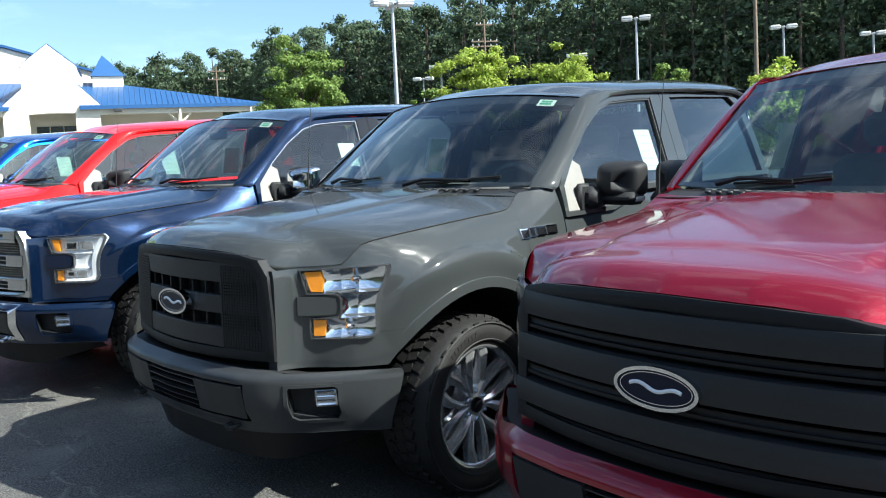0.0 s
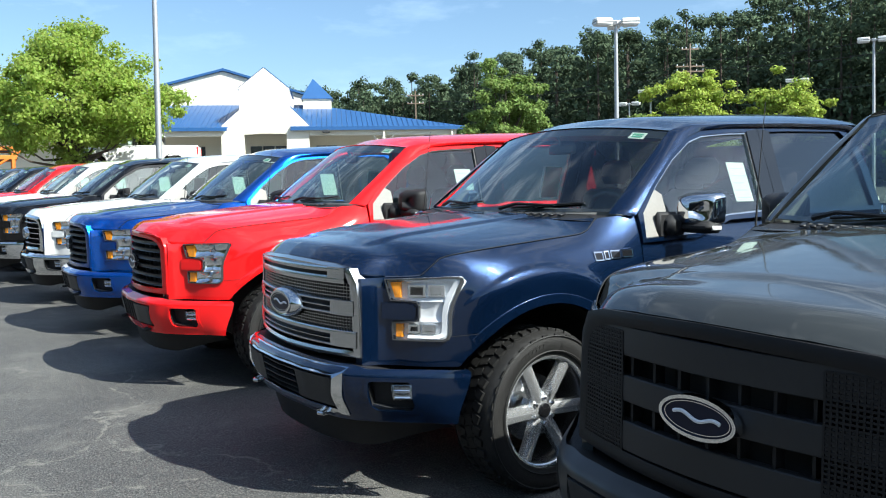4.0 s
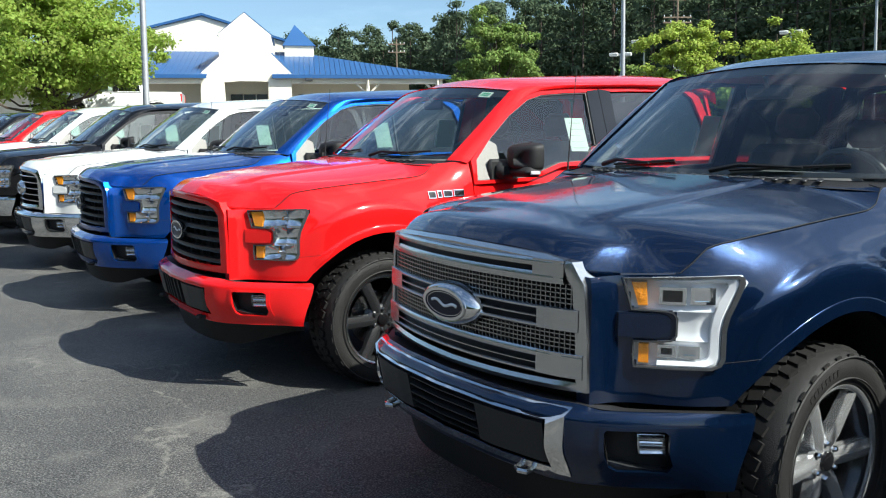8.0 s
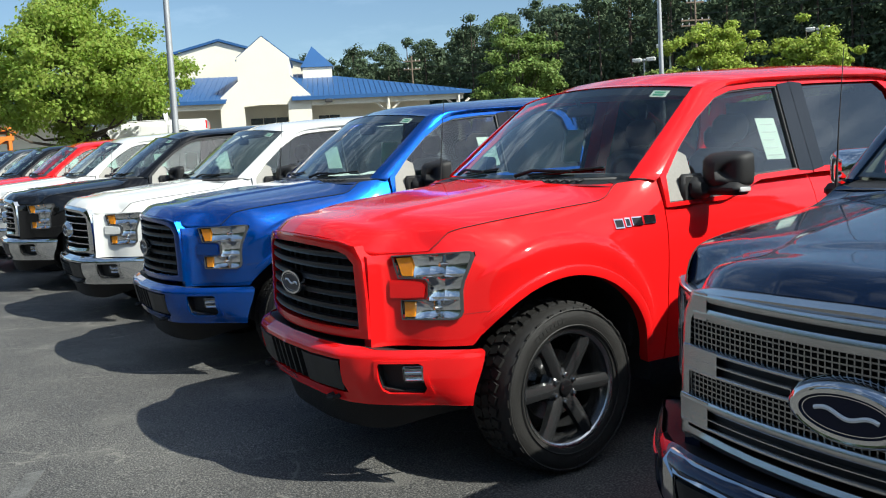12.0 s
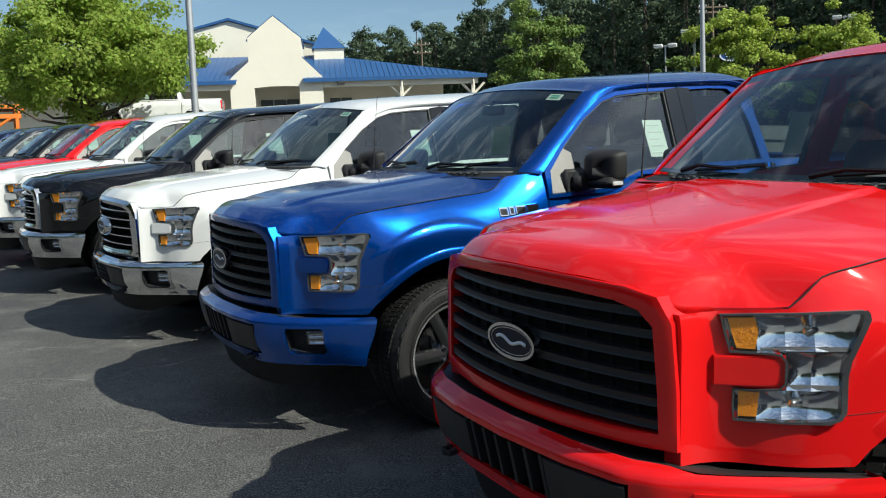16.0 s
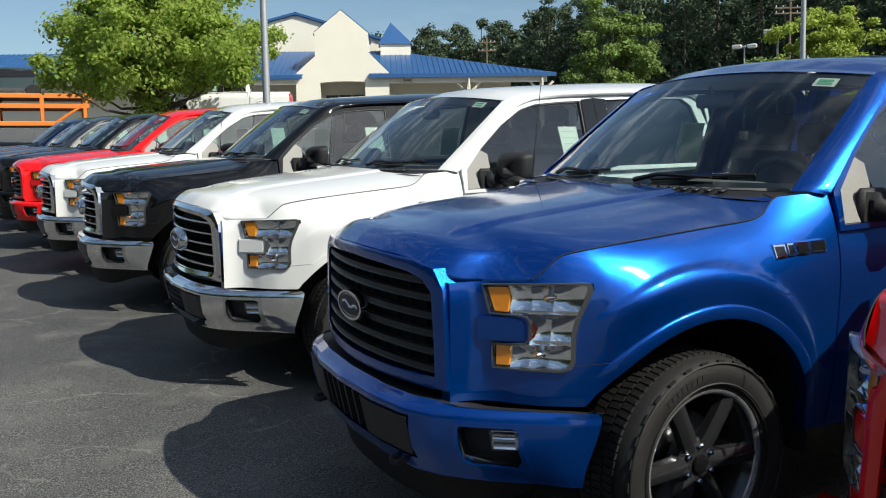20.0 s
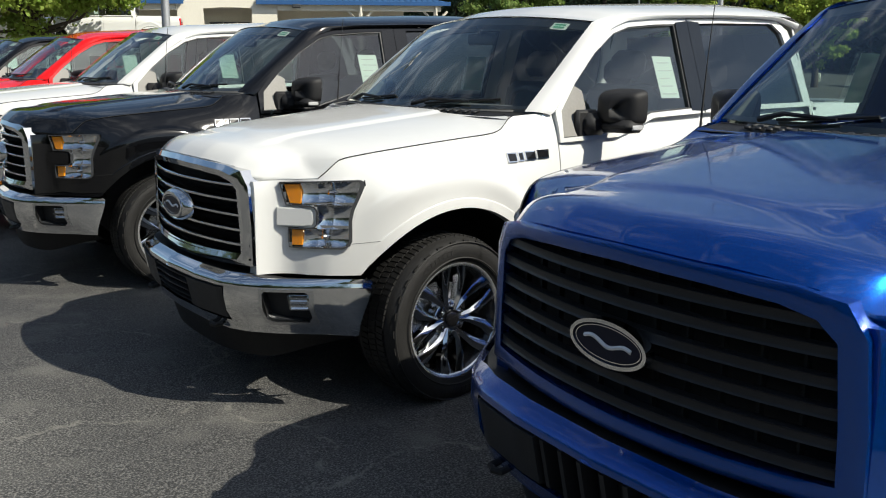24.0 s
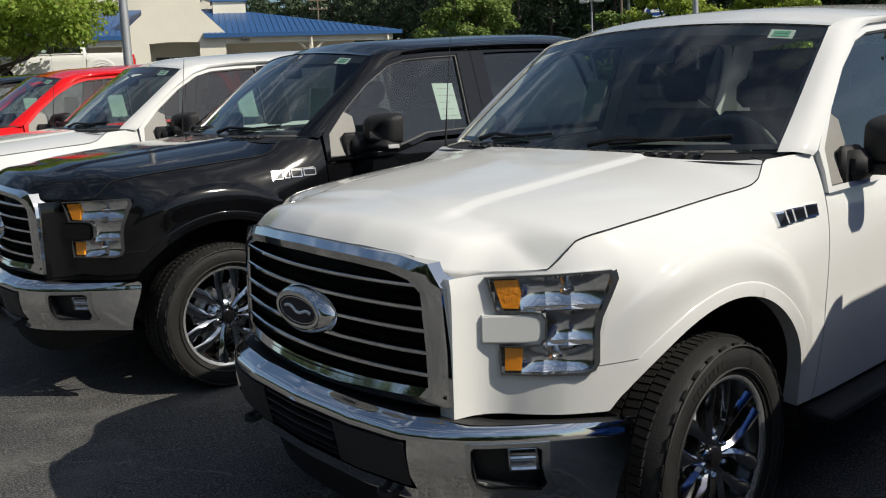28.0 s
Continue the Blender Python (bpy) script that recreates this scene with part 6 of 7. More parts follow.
def add_tree(x, y, height, width, base, leaves, label, seed, count=46, per=420, size=0.13, low=0.22):
    """A broad-leaved tree: forked trunk, limbs and a crown of separate leaves in uneven clumps."""
    rng = np.random.default_rng(seed)
    t = new("tree")
    tagged(t, label, "tree")
    z0 = ground_z(y) if base is None else base
    t.matrix_basis = pose(x, y, z0)
    cz, rz = height * (1 + low) / 2, height * (1 - low) / 2
    clumps = []
    for i in range(count):
        d = rng.normal(size=3)
        d /= np.linalg.norm(d)
        k = rng.uniform(0.45, 0.92)
        lump = 1 + 0.18 * math.sin(3.1 * math.atan2(d[1], d[0]) + seed) + 0.12 * math.sin(5 * d[2] + seed) + 0.1 * math.sin(9 * d[0] + 7 * d[2])
        taper = 1 - 0.35 * max(0, d[2])
        clumps.append(((d[0] * k * lump * taper * width / 2, d[1] * k * lump * taper * width / 2, cz + d[2] * k * rz * lump), width * rng.uniform(0.04, 0.105)))
    s = Shape()
    r0 = 0.018 * height + 0.05
    s.tube([(0, 0, -0.1), (0.05, 0.02, height * 0.1), (0.02, 0.06, height * low)], [r0 * 1.25, r0, r0 * 0.9], 10)
    s.tube([(0.02, 0.06, height * low), (-0.1, 0.05, height * 0.55), (0.05, 0, height * 0.88)], [r0 * 0.85, r0 * 0.5, 0.02], 8)
    for c, r in clumps[:24]:
        p = Vector((0, 0, height * (low + 0.12 * rng.uniform(0, 1.6))))
        q = Vector(c)
        mid = p.lerp(q, 0.5) + Vector((0, 0, -0.06 * width * rng.uniform(0, 1)))
        s.tube([p, mid, q], [r0 * 0.42, r0 * 0.24, 0.012], 6)
    part("trunk", s, BARK, t)
    pts, away = crown_points(rng, clumps, per, 0.62)
    v, f = cards(pts, size, rng, 0.7, away)
    c = part("crown", leaf_mesh("crown", v, f, leaves), leaves, t)
    return t


def add_woods(tops, rows, way, seed, label):
    """A pine wood along a line of tree tops, one body of trees; way is the side on which it goes on."""
    rng = np.random.default_rng(seed)
    V, F, n = [], [], 0
    trunks = Shape()
    for row in range(rows):
        for i in range(len(tops) - 1):
            (x0, y0, z0), (x1, y1, z1) = tops[i], tops[i + 1]
            k = max(3, round(math.hypot(x1 - x0, y1 - y0) / 3.4))
            for j in range(k):
                u = (j + rng.uniform(0, 1)) / k
                x, y = x0 + (x1 - x0) * u + way * row * 5.5 + rng.uniform(-2, 2), y0 + (y1 - y0) * u + row * 3 + rng.uniform(-2, 2)
                top = (z0 + (z1 - z0) * u) * (1 + 0.035 * row) + rng.uniform(-3.4, 1.4)
                g = ground_z(y) + 2
                h = top - g
                w = rng.uniform(2.3, 3.6)
                clumps = []
                for q in range(17):
                    t = 1 - 0.7 * rng.uniform(0, 1) ** 1.25
                    a = rng.uniform(0, 6.28)
                    rr = w * (0.25 + 0.75 * math.sin(math.pi * min(1, (1.04 - t) * 1.25)) ** 0.7) * rng.uniform(0.3, 1)
                    clumps.append(((x + rr * math.cos(a), y + rr * math.sin(a), g + h * t), rng.uniform(0.8, 1.5)))
                clumps.append(((x, y, top - 0.8), 0.9))
                pts, away = crown_points(rng, clumps, 64, 0.62)
                v, f = cards(pts, 0.27, rng, 0.6, away * 2.2)
                V.append(v)
                F.append(f + n)
                n += len(v)
                if row == 0:
                    trunks.tube([(x, y, g - 3), (x, y, top - 1)], [0.26, 0.08], 5)
    w = new("pine_wood")
    tagged(w, label, "woods", kind="stuff")
    part("crowns", leaf_mesh("crowns", np.concatenate(V), np.concatenate(F), PINE), PINE, w)
    part("trunks", trunks, BARK, w)
    # the depth of the wood, a ragged dark body behind the front rows
    def deep(u, v):
        i = min(int(u), len(tops) - 2)
        k = u - i
        (x0, y0, z0), (x1, y1, z1) = tops[i], tops[i + 1]
        g = ground_z(y0)
        top = (z0 + (z1 - z0) * k) * (0.95 + 0.03 * math.sin(37 * u) + 0.03 * math.sin(91 * u + 1))
        w = 1.6 * math.sin(53 * u + 9 * v) + 1.3 * math.sin(23 * v + 71 * u)
        return (x0 + (x1 - x0) * k + way * (rows * 5 - 1 - 3 * v) + w, y0 + (y1 - y0) * k + 9 + w, g + (top - g) * v)
    part("wood_depth", Shape().grid(deep, steps(0, len(tops) - 1, 170), steps(0, 1, 14)), PINE, w)
    # undergrowth closes the wood below
    r2 = np.random.default_rng(8)
    pts = []
    for i in range(len(tops) - 1):
        (x0, y0, z0), (x1, y1, z1) = tops[i], tops[i + 1]
        k = 5000
        u = r2.uniform(0, 1, k)
        gz = np.array([ground_z(y0 + (y1 - y0) * q) for q in u])
        pts.append(np.stack([x0 + (x1 - x0) * u + way * r2.uniform(-3, 14, k), y0 + (y1 - y0) * u + r2.uniform(-2, 2, k), gz + r2.uniform(0, 20, k)], 1))
    v, f = cards(np.concatenate(pts), 0.42, r2, 0.6)
    part("undergrowth", leaf_mesh("undergrowth", v, f, PINE), PINE, w)


def add_lamp(x, y, top, heads, label="grey steel lot lamp with white box heads", turn=-58.0, k=1.0):
    t = new("street_lamp")
    tagged(t, label, "street lamp", "lot lamps")
    z = ground_z(y)
    t.matrix_basis = pose(x, y, z, 0, 0, turn)
    h = top - z
    part("pole", Shape().tube([(0, 0, 0), (0, 0, h * 0.5), (0, 0, h - 0.1)], [0.11 * k, 0.095 * k, 0.075 * k], 10), POLE, t)
    part("base", Shape().box((-0.3, -0.3, -0.05), (0.3, 0.3, 0.7), 0.05), STUCCO, t)
    part("cap", Shape().box((-0.12, -0.12, h - 0.2), (0.12, 0.12, h), 0.03), POLE, t)
    for a in heads:
        hd = part("lamp_head", Shape().box((0.22, -0.26, h - 0.2), (0.95, 0.26, h + 0.08), 0.04), HEAD, t, "", pose(0, 0, 0, 0, 0, a))
        part("lamp_lens", Shape().box((0.3, -0.2, h - 0.225), (0.88, 0.2, h - 0.198), 0.005), LAMP_GREY, hd)
        part("arm", Shape().tube([(0.08, 0, h - 0.1), (0.24, 0, h - 0.08)], 0.035, 6), POLE, hd)
        part("head_band", Shape().box((0.215, -0.265, h - 0.09), (0.955, 0.265, h - 0.06), 0.004), PLASTIC_GREY, hd)


def add_utility(x, y, top, arms, label):
    t = new("utility_pole")
    tagged(t, label, "utility pole", "utility poles")
    z = ground_z(y)
    t.matrix_basis = pose(x, y, z, 0, 0, -35)
    h = top - z
    part("pole", Shape().tube([(0, 0, -0.3), (0, 0, h)], [0.2, 0.13], 10), WOOD, t)
    for q, w in arms:
        a = part("crossarm", Shape().box((-w, -0.09, h - q - 0.1), (w, 0.09, h - q + 0.1), 0.02), WOOD, t)
        for s in (-0.9, -0.45, 0.45, 0.9):
            part("insulator", Shape().lathe([(0, 0.26), (0.06, 0.24), (0.08, 0.1), (0.05, 0)], 8, pose(s * w, 0, h - q + 0.1, 90, 0, 0)), LAMP_GREY, a)


def add_wire(a, b, sag, r=0.035):
    w = new("power_line")
    tagged(w, "thin dark overhead power line between poles", "power line", "power lines")
    A, B = Vector(a), Vector(b)
    part("cable", Shape().tube([A.lerp(B, k) - Vector((0, 0, sag * 4 * k * (1 - k))) for k in steps(0, 1, 12)], r, 5), SEAL, w)


# the showroom: u runs along its front, v back, w up
BX, BY, BZ = 38.4, 88.4, 4.6
SHOW = pose(BX, BY, BZ, 0, 0, math.degrees(math.atan2(-0.47, 0.88)))


def roof_plane(parent, name, p, n):
    """A sloping sheet-metal roof with raised standing seams; p: eave start, eave end, ridge end, ridge start."""
    p = [Vector(q) for q in p]
    nrm = (p[1] - p[0]).cross(p[3] - p[0]).normalized()
    if nrm.z < 0:
        nrm = -nrm
    s = Shape().add([q for q in p] + [q - nrm * 0.12 for q in p], [(0, 1, 2, 3), (4, 5, 6, 7), (0, 1, 5, 4), (1, 2, 6, 5), (2, 3, 7, 6), (3, 0, 4, 7)])
    r = part(name, s, BLUE_METAL, parent)
    run = (p[3] - p[0])
    eave = p[1] - p[0]
    up = (run - eave * (run.dot(eave) / eave.dot(eave)))
    L = eave.length
    e = eave.normalized()
    for i in range(1, n):
        a = p[0] + eave * (i / n)
        # the seam climbs until it meets the ridge or the hip
        best = 0.0
        for k in steps(0.02, 1, 49):
            q = a + up * k
            left = p[0] + (p[3] - p[0]) * k
            right = p[1] + (p[2] - p[1]) * k
            if (q - left).dot(e) >= 0 and (right - q).dot(e) >= 0:
                best = k
        if best > 0.03:
            b = a + up * best
            part("seam", Shape().tube([a + nrm * 0.02, b + nrm * 0.02], 0.045, 4, flat=1.3), BLUE_METAL, r)
    part("fascia", Shape().box((0, -0.06, -0.32), (L, 0.02, 0.03), 0.01, Matrix.Translation(p[0]) @ Matrix.Rotation(math.atan2(e.y, e.x), 4, "Z")), BLUE_METAL, r)
    return r


def add_showroom():
    b = new("showroom_building")
    tagged(b, "cream stucco car showroom with blue metal roof and gabled entrance", "building")
    b.matrix_basis = SHOW
    uv = lambda u, w, d: (u, d, w)
    face = [(-4.2, 0), (-4.2, 5.35), (-2.42, 6.9), (-2.42, 9.05), (0, 11.0), (2.45, 8.95), (2.45, 7.2), (4.3, 5.35), (4.3, 0)]
    hole = [(-2.0, 0), (-2.0, 4.5), (-1.2, 4.55), (-0.6, 4.6), (0, 4.6), (0.6, 4.6), (1.3, 4.58), (2.1, 4.55), (2.1, 0)]
    t = part("entrance_wall", Shape().ring(resample(face, 1), resample(hole, 1), uv, -0.6, 0.3), STUCCO, b)
    for i, ((a, c), (d, e)) in enumerate(zip(face[1:7], face[2:8])):
        if abs(a - d) > 0.1:
            m = Vector((d - a, 0, e - c))
            part("coping", Shape().tube([(a, -0.15, c + 0.04), (d, -0.15, e + 0.04)], 0.2, 4, flat=0.55), BLUE_METAL, t)
    for s in (-1, 1):
        part("tower_side", Shape().box((s * 2.35 - 0.1, 0.3, 5.0), (s * 2.35 + 0.1, 7.5, 9.0)), STUCCO, b)
    part("tower_roof", Shape().prism([(-2.6, 8.95), (0, 11.1), (2.6, 8.95), (2.4, 8.8), (0, 10.8), (-2.4, 8.8)], uv, 0.0, 7.6), BLUE_METAL, b)
    part("back_wall", Shape().box((-34, 3.0, 0), (16, 3.3, 5.0)), STUCCO, b)
    # windows behind the porch
    for u0, u1 in ((-1.7, -0.55), (-0.45, 0.7), (0.8, 1.9), (4.9, 5.9), (6.0, 7.0), (-7.2, -6.2), (-8.4, -7.4), (11.2, 12.4), (12.6, 13.8)):
        wf = part("window_frame", Shape().ring([(u0, 0.9), (u0, 3.6), (u1, 3.6), (u1, 0.9)], [(u0 + 0.07, 0.97), (u0 + 0.07, 3.53), (u1 - 0.07, 3.53), (u1 - 0.07, 0.97)], uv, 2.9, 3.02), PLASTIC_GREY, b)
        part("pane", Shape().box((u0 + 0.06, 2.95, 0.95), (u1 - 0.06, 2.975, 3.55)), GLOSS_BLACK, wf)
    # right wing: beam, posts with braces, roof
    part("beam", Shape().box((4.3, -0.7, 4.35), (18.9, -0.35, 5.0), 0.03), STUCCO, b)
    part("soffit", Shape().box((4.3, -0.9, 4.98), (19.3, 3.2, 5.06)), STUCCO, b)
    for u in (11.6, 18.4):
        p = part("post", Shape().box((u - 0.17, -0.7, 0), (u + 0.17, -0.36, 4.4), 0.03), STUCCO, b)
        part("downpipe", Shape().tube([(u, -0.95, 3.9), (u, -0.95, 5.05)], 0.11, 8), STUCCO, p)
        for s in (-1, 1):
            part("brace", Shape().tube([(u, -0.53, 3.3), (u + s * 1.1, -0.53, 4.4)], 0.12, 4), STUCCO, p)
    roof_plane(b, "roof", [(2.5, -1.1, 5.15), (19.7, -1.1, 5.15), (4.4, 9.6, 8.5), (2.5, 9.6, 8.5)], 34)
    # left wing
    part("beam", Shape().box((-34, -0.7, 4.35), (-4.2, -0.35, 5.0), 0.03), STUCCO, b)
    part("soffit", Shape().box((-34, -0.9, 4.98), (-4.2, 3.2, 5.06)), STUCCO, b)
    roof_plane(b, "roof", [(-34.5, -1.1, 5.15), (-3.6, -1.1, 5.15), (-2.5, 9.6, 8.5), (-34.5, 9.6, 8.5)], 60)
    # high gable behind, and the small pyramid
    part("upper_gable", Shape().prism([(-13.5, 7.5), (-13.5, 10.2), (-5.1, 12.35), (4.6, 9.4), (4.6, 7.5)], uv, 11.0, 11.5), STUCCO, b)
    part("upper_roof", Shape().prism([(-13.9, 10.12), (-5.1, 12.4), (4.9, 9.35), (4.9, 9.6), (-5.1, 12.65), (-13.9, 10.37)], uv, 10.7, 24), BLUE_METAL, b)
    part("pyramid", Shape().add([(3.35, 7.2, 8.9), (6.75, 7.2, 8.9), (6.75, 10.6, 8.9), (3.35, 10.6, 8.9), (4.6, 8.6, 11.2)], [(0, 1, 4), (1, 2, 4), (2, 3, 4), (3, 0, 4), (0, 1, 2, 3)]), BLUE_METAL, b)
    part("pyramid_base", Shape().box((3.55, 7.4, 6.5), (6.55, 10.4, 8.88)), STUCCO, b)
    f = part("flood_light", Shape().box((5.6, -1.5, 4.55), (6.3, -1.0, 4.85), 0.04), PLASTIC_GREY, b)
    part("flood_bracket", Shape().tube([(5.95, -1.0, 4.8), (5.95, -0.7, 4.8)], 0.05, 6), PLASTIC_GREY, f)


def add_sign():
    s = new("oval_sign")
    tagged(s, "blue oval roadside sign with pale rim on a pole", "sign")
    x, y, top = 68.2, 60.3, 10.75
    z = ground_z(y)
    s.matrix_basis = pose(x, y, z, 0, 0, -42)
    h = top - z - 0.9
    f = lambda a, b, d: (a, -d, b)
    part("plate", Shape().prism(oval(0.95, 0.47, 0, h, 36), f, -0.15, 0.15), mat("sign_blue", (0.01, 0.06, 0.25), 0.35, vary=0.05, scale=2), s)
    part("rim", Shape().ring(oval(1.0, 0.52, 0, h, 36), oval(0.88, 0.41, 0, h, 36), f, -0.17, 0.18), LAMP_WHITE, s)
    part("sign_bar", Shape().prism([(-0.55, h + 0.14), (0.5, h + 0.12), (0.58, h - 0.12), (-0.45, h - 0.14)], f, 0.15, 0.17), LAMP_WHITE, s)
    part("post", Shape().tube([(0, 0, 0), (0, 0, h - 0.5)], 0.12, 10), POLE, s)


def add_carrier():
    """An orange car transporter with its upper deck, and a dark estate car on it."""
    c = new("car_transporter")
    tagged(c, "orange steel car transporter trailer standing on the lot", "truck trailer")
    x, y = 6.6, 58.5
    z = ground_z(y)
    c.matrix_basis = pose(x, y, z, 0, 0, -9)
    for w in (0.9, 1.72, 2.2):
        for s in (-1.2, 1.2):
            part("deck_rail", Shape().box((-7.5, s - 0.08, w), (3.4, s + 0.08, w + 0.22), 0.02), ORANGE, c)
        part("deck", Shape().box((-7.5, -1.15, w + 0.05), (3.4, 1.15, w + 0.12), 0.01), PLASTIC_GREY, c)
    for u in (-7.2, -5.2, -2.8, -0.6, 1.3, 3.2):
        for s in (-1.2, 1.2):
            part("post", Shape().box((u - 0.09, s - 0.07, 0.95), (u + 0.09, s + 0.07, 2.3), 0.02), ORANGE, c)
    for u in (-6.2, -1.7, 2.7):
        part("strut", Shape().tube([(u - 0.9, -1.22, 1.0), (u + 0.9, -1.22, 2.2)], 0.07, 6), ORANGE, c)
    part("ramp_arm", Shape().tube([(-4.6, -1.24, 2.3), (-4.6, -1.24, 4.3)], 0.05, 6), ORANGE, c)
    for u in (-6.0, -4.9, 2.2):
        for s in (-1.0, 1.0):
            part("wheel", Shape().lathe([(0.15, -0.12), (0.42, -0.13), (0.47, 0), (0.42, 0.13), (0.15, 0.12)], 24, pose(u, s, 0.47)), RUBBER, c)
    e = new("estate_car")
    tagged(e, "dark green estate car loaded on the transporter", "car")
    e.matrix_basis = pose(x, y, z, 0, 0, -9) @ pose(-0.5, 0, 2.32) @ Matrix.Diagonal((1, 1, 0.82, 1))
    prof = [(-2.3, 0.45), (-2.3, 0.75), (-2.1, 0.9), (-1.2, 1.0), (-0.5, 1.5), (0.3, 1.62), (1.5, 1.58), (2.1, 1.1), (2.3, 0.95), (2.3, 0.45)]
    part("body", Shape().prism(prof, lambda a, b, d: (a, d * (1 - 0.16 * soft(0.95, 1.6, b)), b), -0.9, 0.9), mat("car_dark_green", (0.015, 0.03, 0.025), 0.3, coat=1.0, vary=0.1), e)
    for s in (-1, 1):
        part("side_window", Shape().prism([(-0.95, 1.05), (-0.4, 1.45), (0.3, 1.53), (1.4, 1.5), (1.8, 1.1)], lambda a, b, d: (a, s * (0.905 * (1 - 0.16 * soft(0.95, 1.6, b)) + d), b), 0, 0.01), GLOSS_BLACK, e)
        for u in (-1.45, 1.45):
            part("wheel", Shape().lathe([(0.0, -0.1), (0.3, -0.11), (0.34, 0), (0.3, 0.11), (0.0, 0.1)], 24, pose(u, s * 0.82, 0.34)), RUBBER, e)


add_showroom()
add_woods([(70, 215, 25.5), (93, 179, 27), (107, 168, 28.5), (108, 146, 29.5), (109, 119, 29.5), (111, 87, 29), (112, 69, 30), (113, 42, 33), (116, 15, 34), (118, -15, 33)], 4, 1, 5, "tall dark green pine wood on the rise behind the lot")
# added wood, never in view: cuts low sky light and reflections on truck fronts
add_woods([(-40, -80, 10), (-36, -20, 11), (-37, 30, 13), (-40, 80, 16), (-34, 130, 18)], 2, -1, 11, "unseen dark green pine wood added behind the camera to shade truck fronts")
add_tree(10.4, 46.9, 8.4, 8.8, None, LEAF_GREEN, "broad light green maple tree behind the parked trucks", 3, 235, 330, 0.082, 0.16)
add_tree(46.6, 61.0, 9.6, 7.6, None, LEAF_MID, "pointed mid green young tree beside the showroom", 4, 110, 300, 0.11, 0.16)
add_tree(57.0, 50.5, 10.2, 7.4, None, LEAF_YELLOW, "rounded yellow-green tree at the lot's edge", 6, 110, 280, 0.11, 0.14)
add_tree(60.6, 45.6, 9.7, 7.4, None, LEAF_YELLOW, "rounded yellow-green tree at the lot's edge", 7, 110, 280, 0.11, 0.14)
add_tree(68.7, 40.1, 8.6, 5.6, None, LEAF_MID, "small mid green tree before the pine wood", 9, 70, 240, 0.13, 0.16)
add_tree(64.5, 29.0, 8.0, 7.4, None, LEAF_YELLOW, "low yellow-green tree at the lot's edge", 10, 100, 260, 0.11, 0.12)
add_tree(58.5, 57.5, 6.6, 4.6, None, LEAF_MID, "small green tree beside a lot lamp", 12, 60, 240, 0.13, 0.14)
add_lamp(9.95, 33.9, 11.2, (0, 180), turn=20)
add_lamp(28.25, 30.55, 9.25, (20, 110, 215))
add_lamp(54.6, 34.7, 11.5, (0, 180))
add_lamp(68.0, 30.5, 11.4, (0, 180))
add_lamp(74.9, 26.5, 10.9, (0, 180))
add_lamp(54.7, 53.0, 10.4, (0, 180))
add_lamp(61.2, 61.5, 10.6, (0, 180), k=0.8)
add_lamp(72.0, 52.0, 12.2, (0, 180), k=0.8)
add_utility(71.7, 34.4, 17.5, [(0.6, 1.2)], "tall weathered wooden utility pole")
add_utility(98.2, 152.4, 24.0, [(0.9, 1.6), (2.4, 1.6)], "wooden utility pole with two crossarms before the wood")
add_utility(104.0, 91.0, 24.0, [(0.8, 1.2), (3.2, 2.0), (3.9, 2.0)], "wooden utility pole with crossarms before the wood")
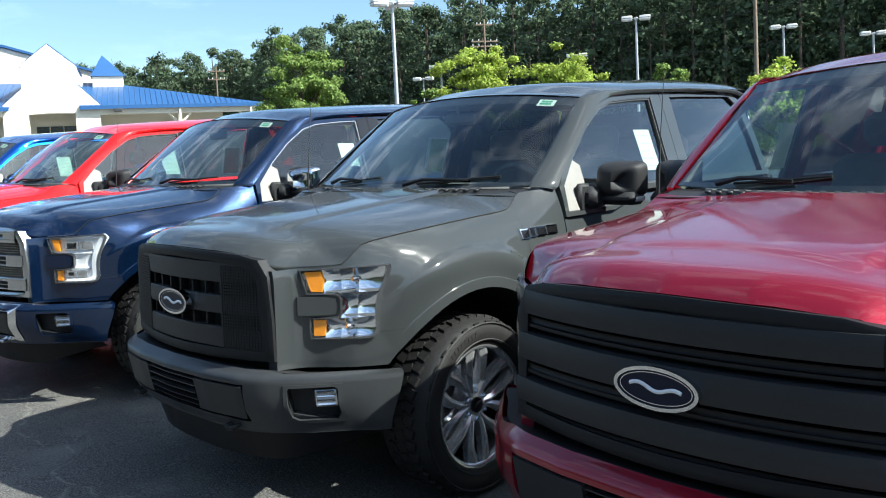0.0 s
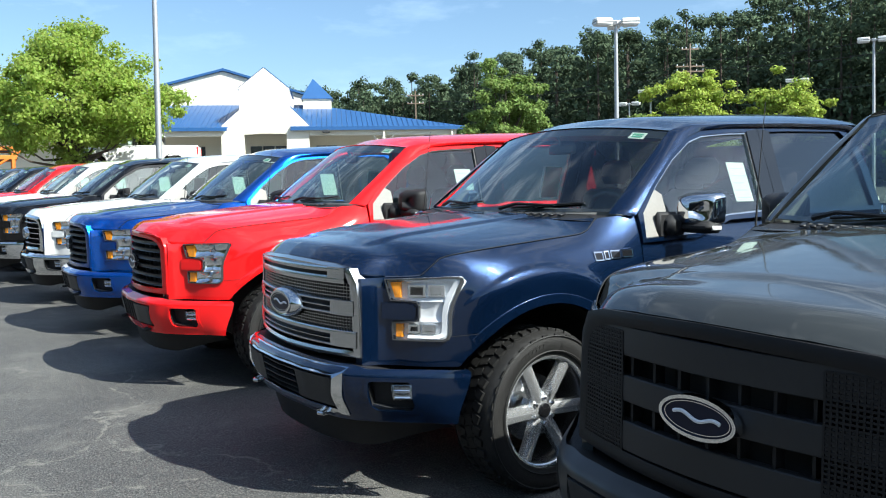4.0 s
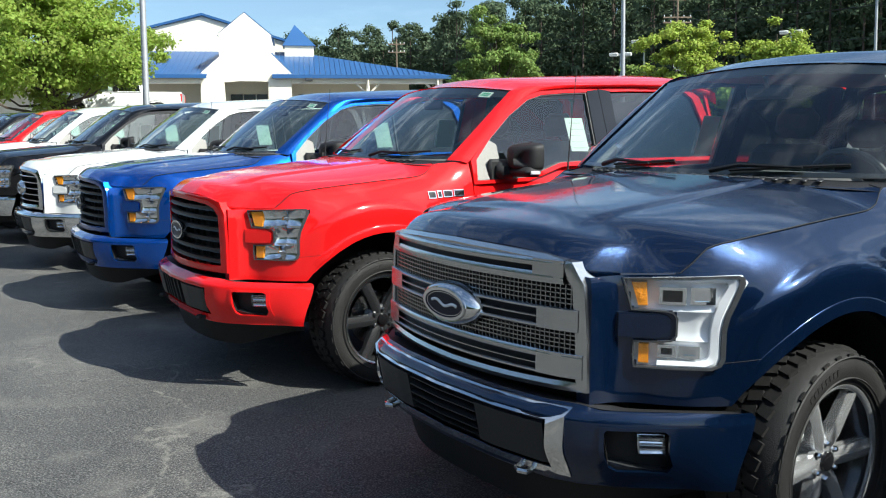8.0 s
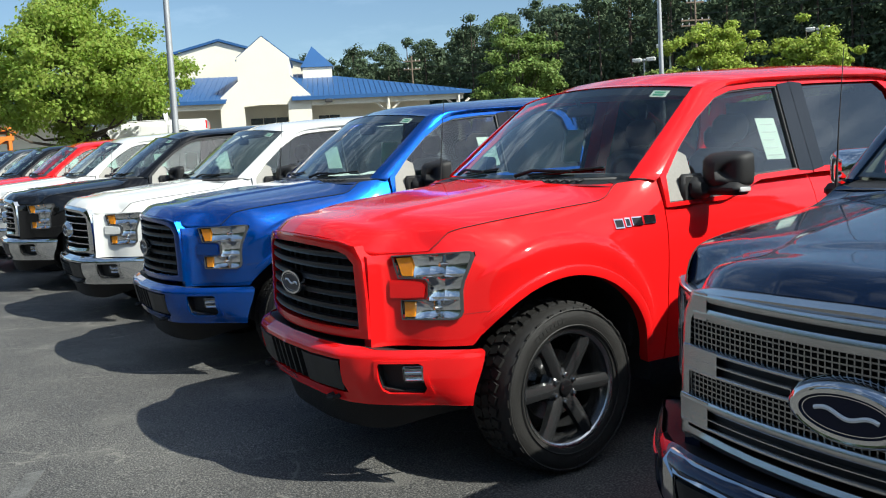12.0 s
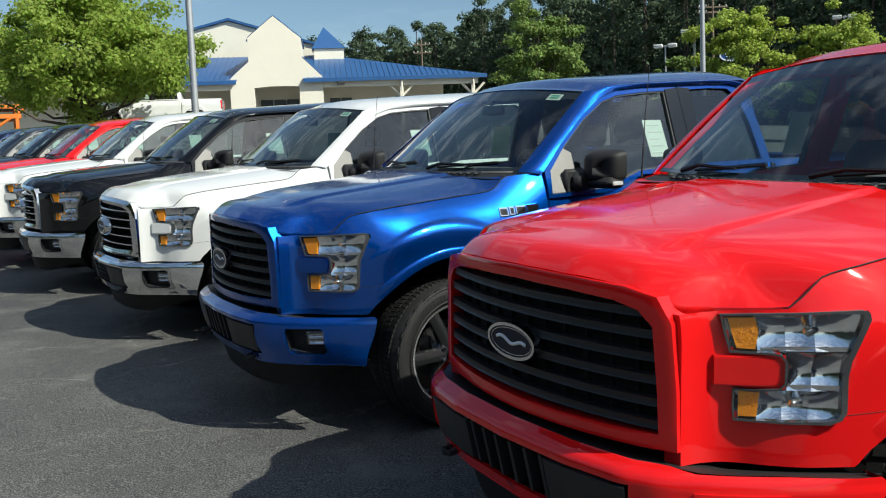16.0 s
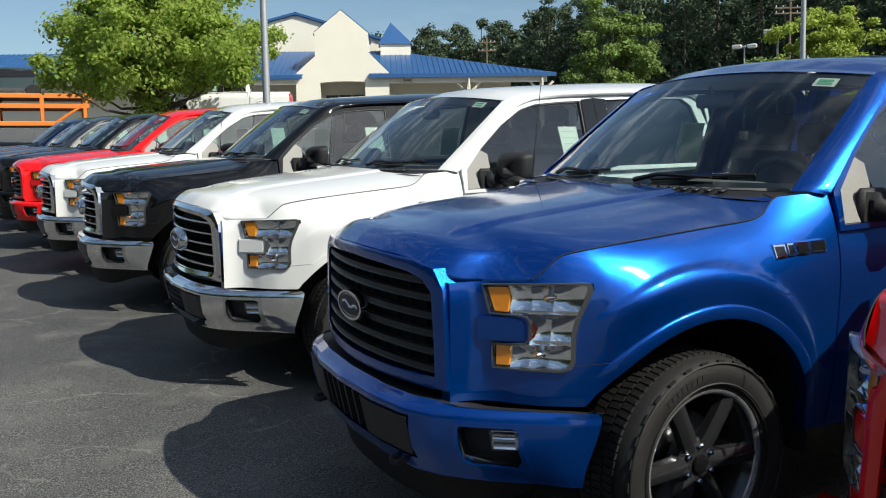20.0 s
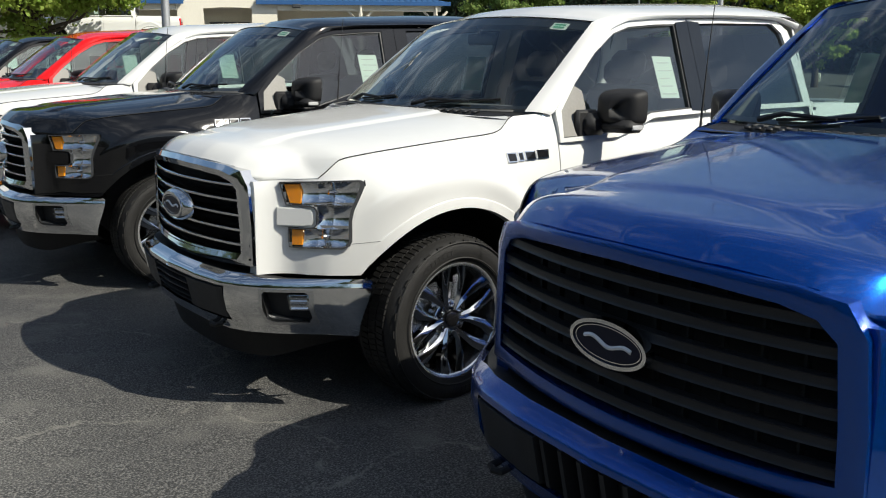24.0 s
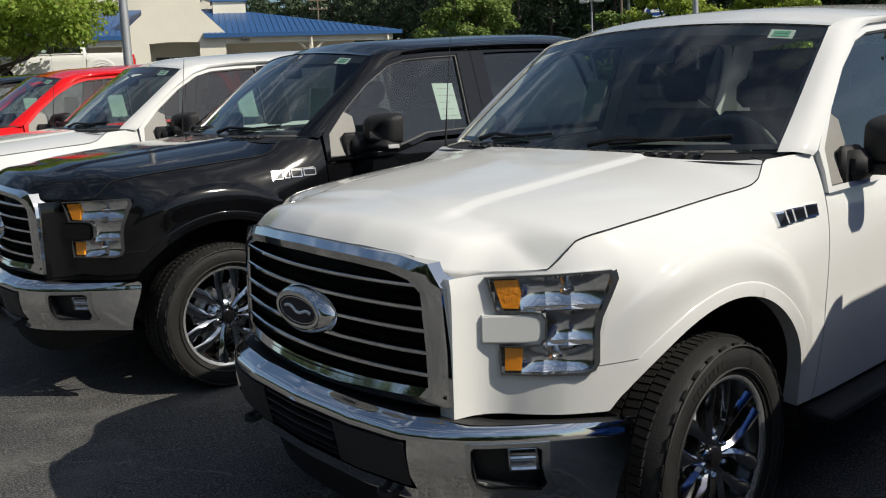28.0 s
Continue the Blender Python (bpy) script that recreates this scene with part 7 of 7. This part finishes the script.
for a, b, s in (((98, 151, 22), (103.5, 91, 21.5), 2.0), ((98, 151, 20.8), (103.5, 91, 20.4), 2.2), ((103.5, 91, 21.5), (100, 20, 22), 2.0), ((103.5, 91, 20.4), (100, 20, 20.5), 2.2), ((103.5, 91, 16.5), (100, 20, 15.5), 1.4)):
    add_wire(a, b, s)
add_sign()
add_carrier()
# a white truck stands on a flatbed trailer before the tree
def add_flatbed(m, low):
    """A plain steel flatbed trailer; low is the drop from its deck to the ground."""
    f = new("flatbed_trailer")
    tagged(f, "grey steel flatbed trailer carrying a white pickup", "truck trailer")
    f.matrix_basis = m
    part("deck", Shape().box((-0.6, -1.15, -0.12), (6.3, 1.15, 0.0), 0.01), PLASTIC_GREY, f)
    for s in (-1.1, 1.1):
        part("side_rail", Shape().box((-0.7, s - 0.06, -0.36), (6.4, s + 0.06, -0.04), 0.02), POLE, f)
        for u in (3.6, 4.6):
            part("wheel", Shape().lathe([(0.15, -0.12), (0.4, -0.13), (0.44, 0), (0.4, 0.13), (0.15, 0.12)], 24, pose(u, s * 0.85, 0.44 - low)), RUBBER, f)
        part("landing_leg", Shape().box((0.5, s * 0.8 - 0.06, -low), (0.62, s * 0.8 + 0.06, -0.3), 0.01), POLE, f)
    for u in (3.6, 4.6):
        part("axle", Shape().tube([(u, -0.95, 0.44 - low), (u, 0.95, 0.44 - low)], 0.06, 8), DARK, f)
        part("spring_hanger", Shape().box((u - 0.15, -0.9, 0.5 - low), (u + 0.15, 0.9, -0.1), 0.02), DARK, f)


BED = pose(11.85, 51.5, 3.65, 0, 0, -21)
add_flatbed(BED, 3.65 - ground_z(50.6))
t2 = add_truck(9.22, 43.32, 0, -25, WHITE, "chrome", CHROME, STYLE_CHROME, "white pickup truck loaded on a flatbed trailer before the maple tree")
t2.matrix_basis = BED @ pose(0, 0, 0.01)

# faint bay line worn into the asphalt
LINE = mat("worn_line", (0.12, 0.12, 0.115), 0.85, vary=0.5, scale=3, bump=0.6, bump_scale=120)
ln = part("bay_line", Shape().add([(-0.75, 7.4, 0.004), (-0.65, 7.4, 0.004), (0.72, 10.3, 0.004), (0.63, 10.3, 0.004)], [(0, 1, 2, 3)]), LINE, None, "", LOT)
tagged(ln, "faint worn bay line on the asphalt", "road marking", kind="structure")
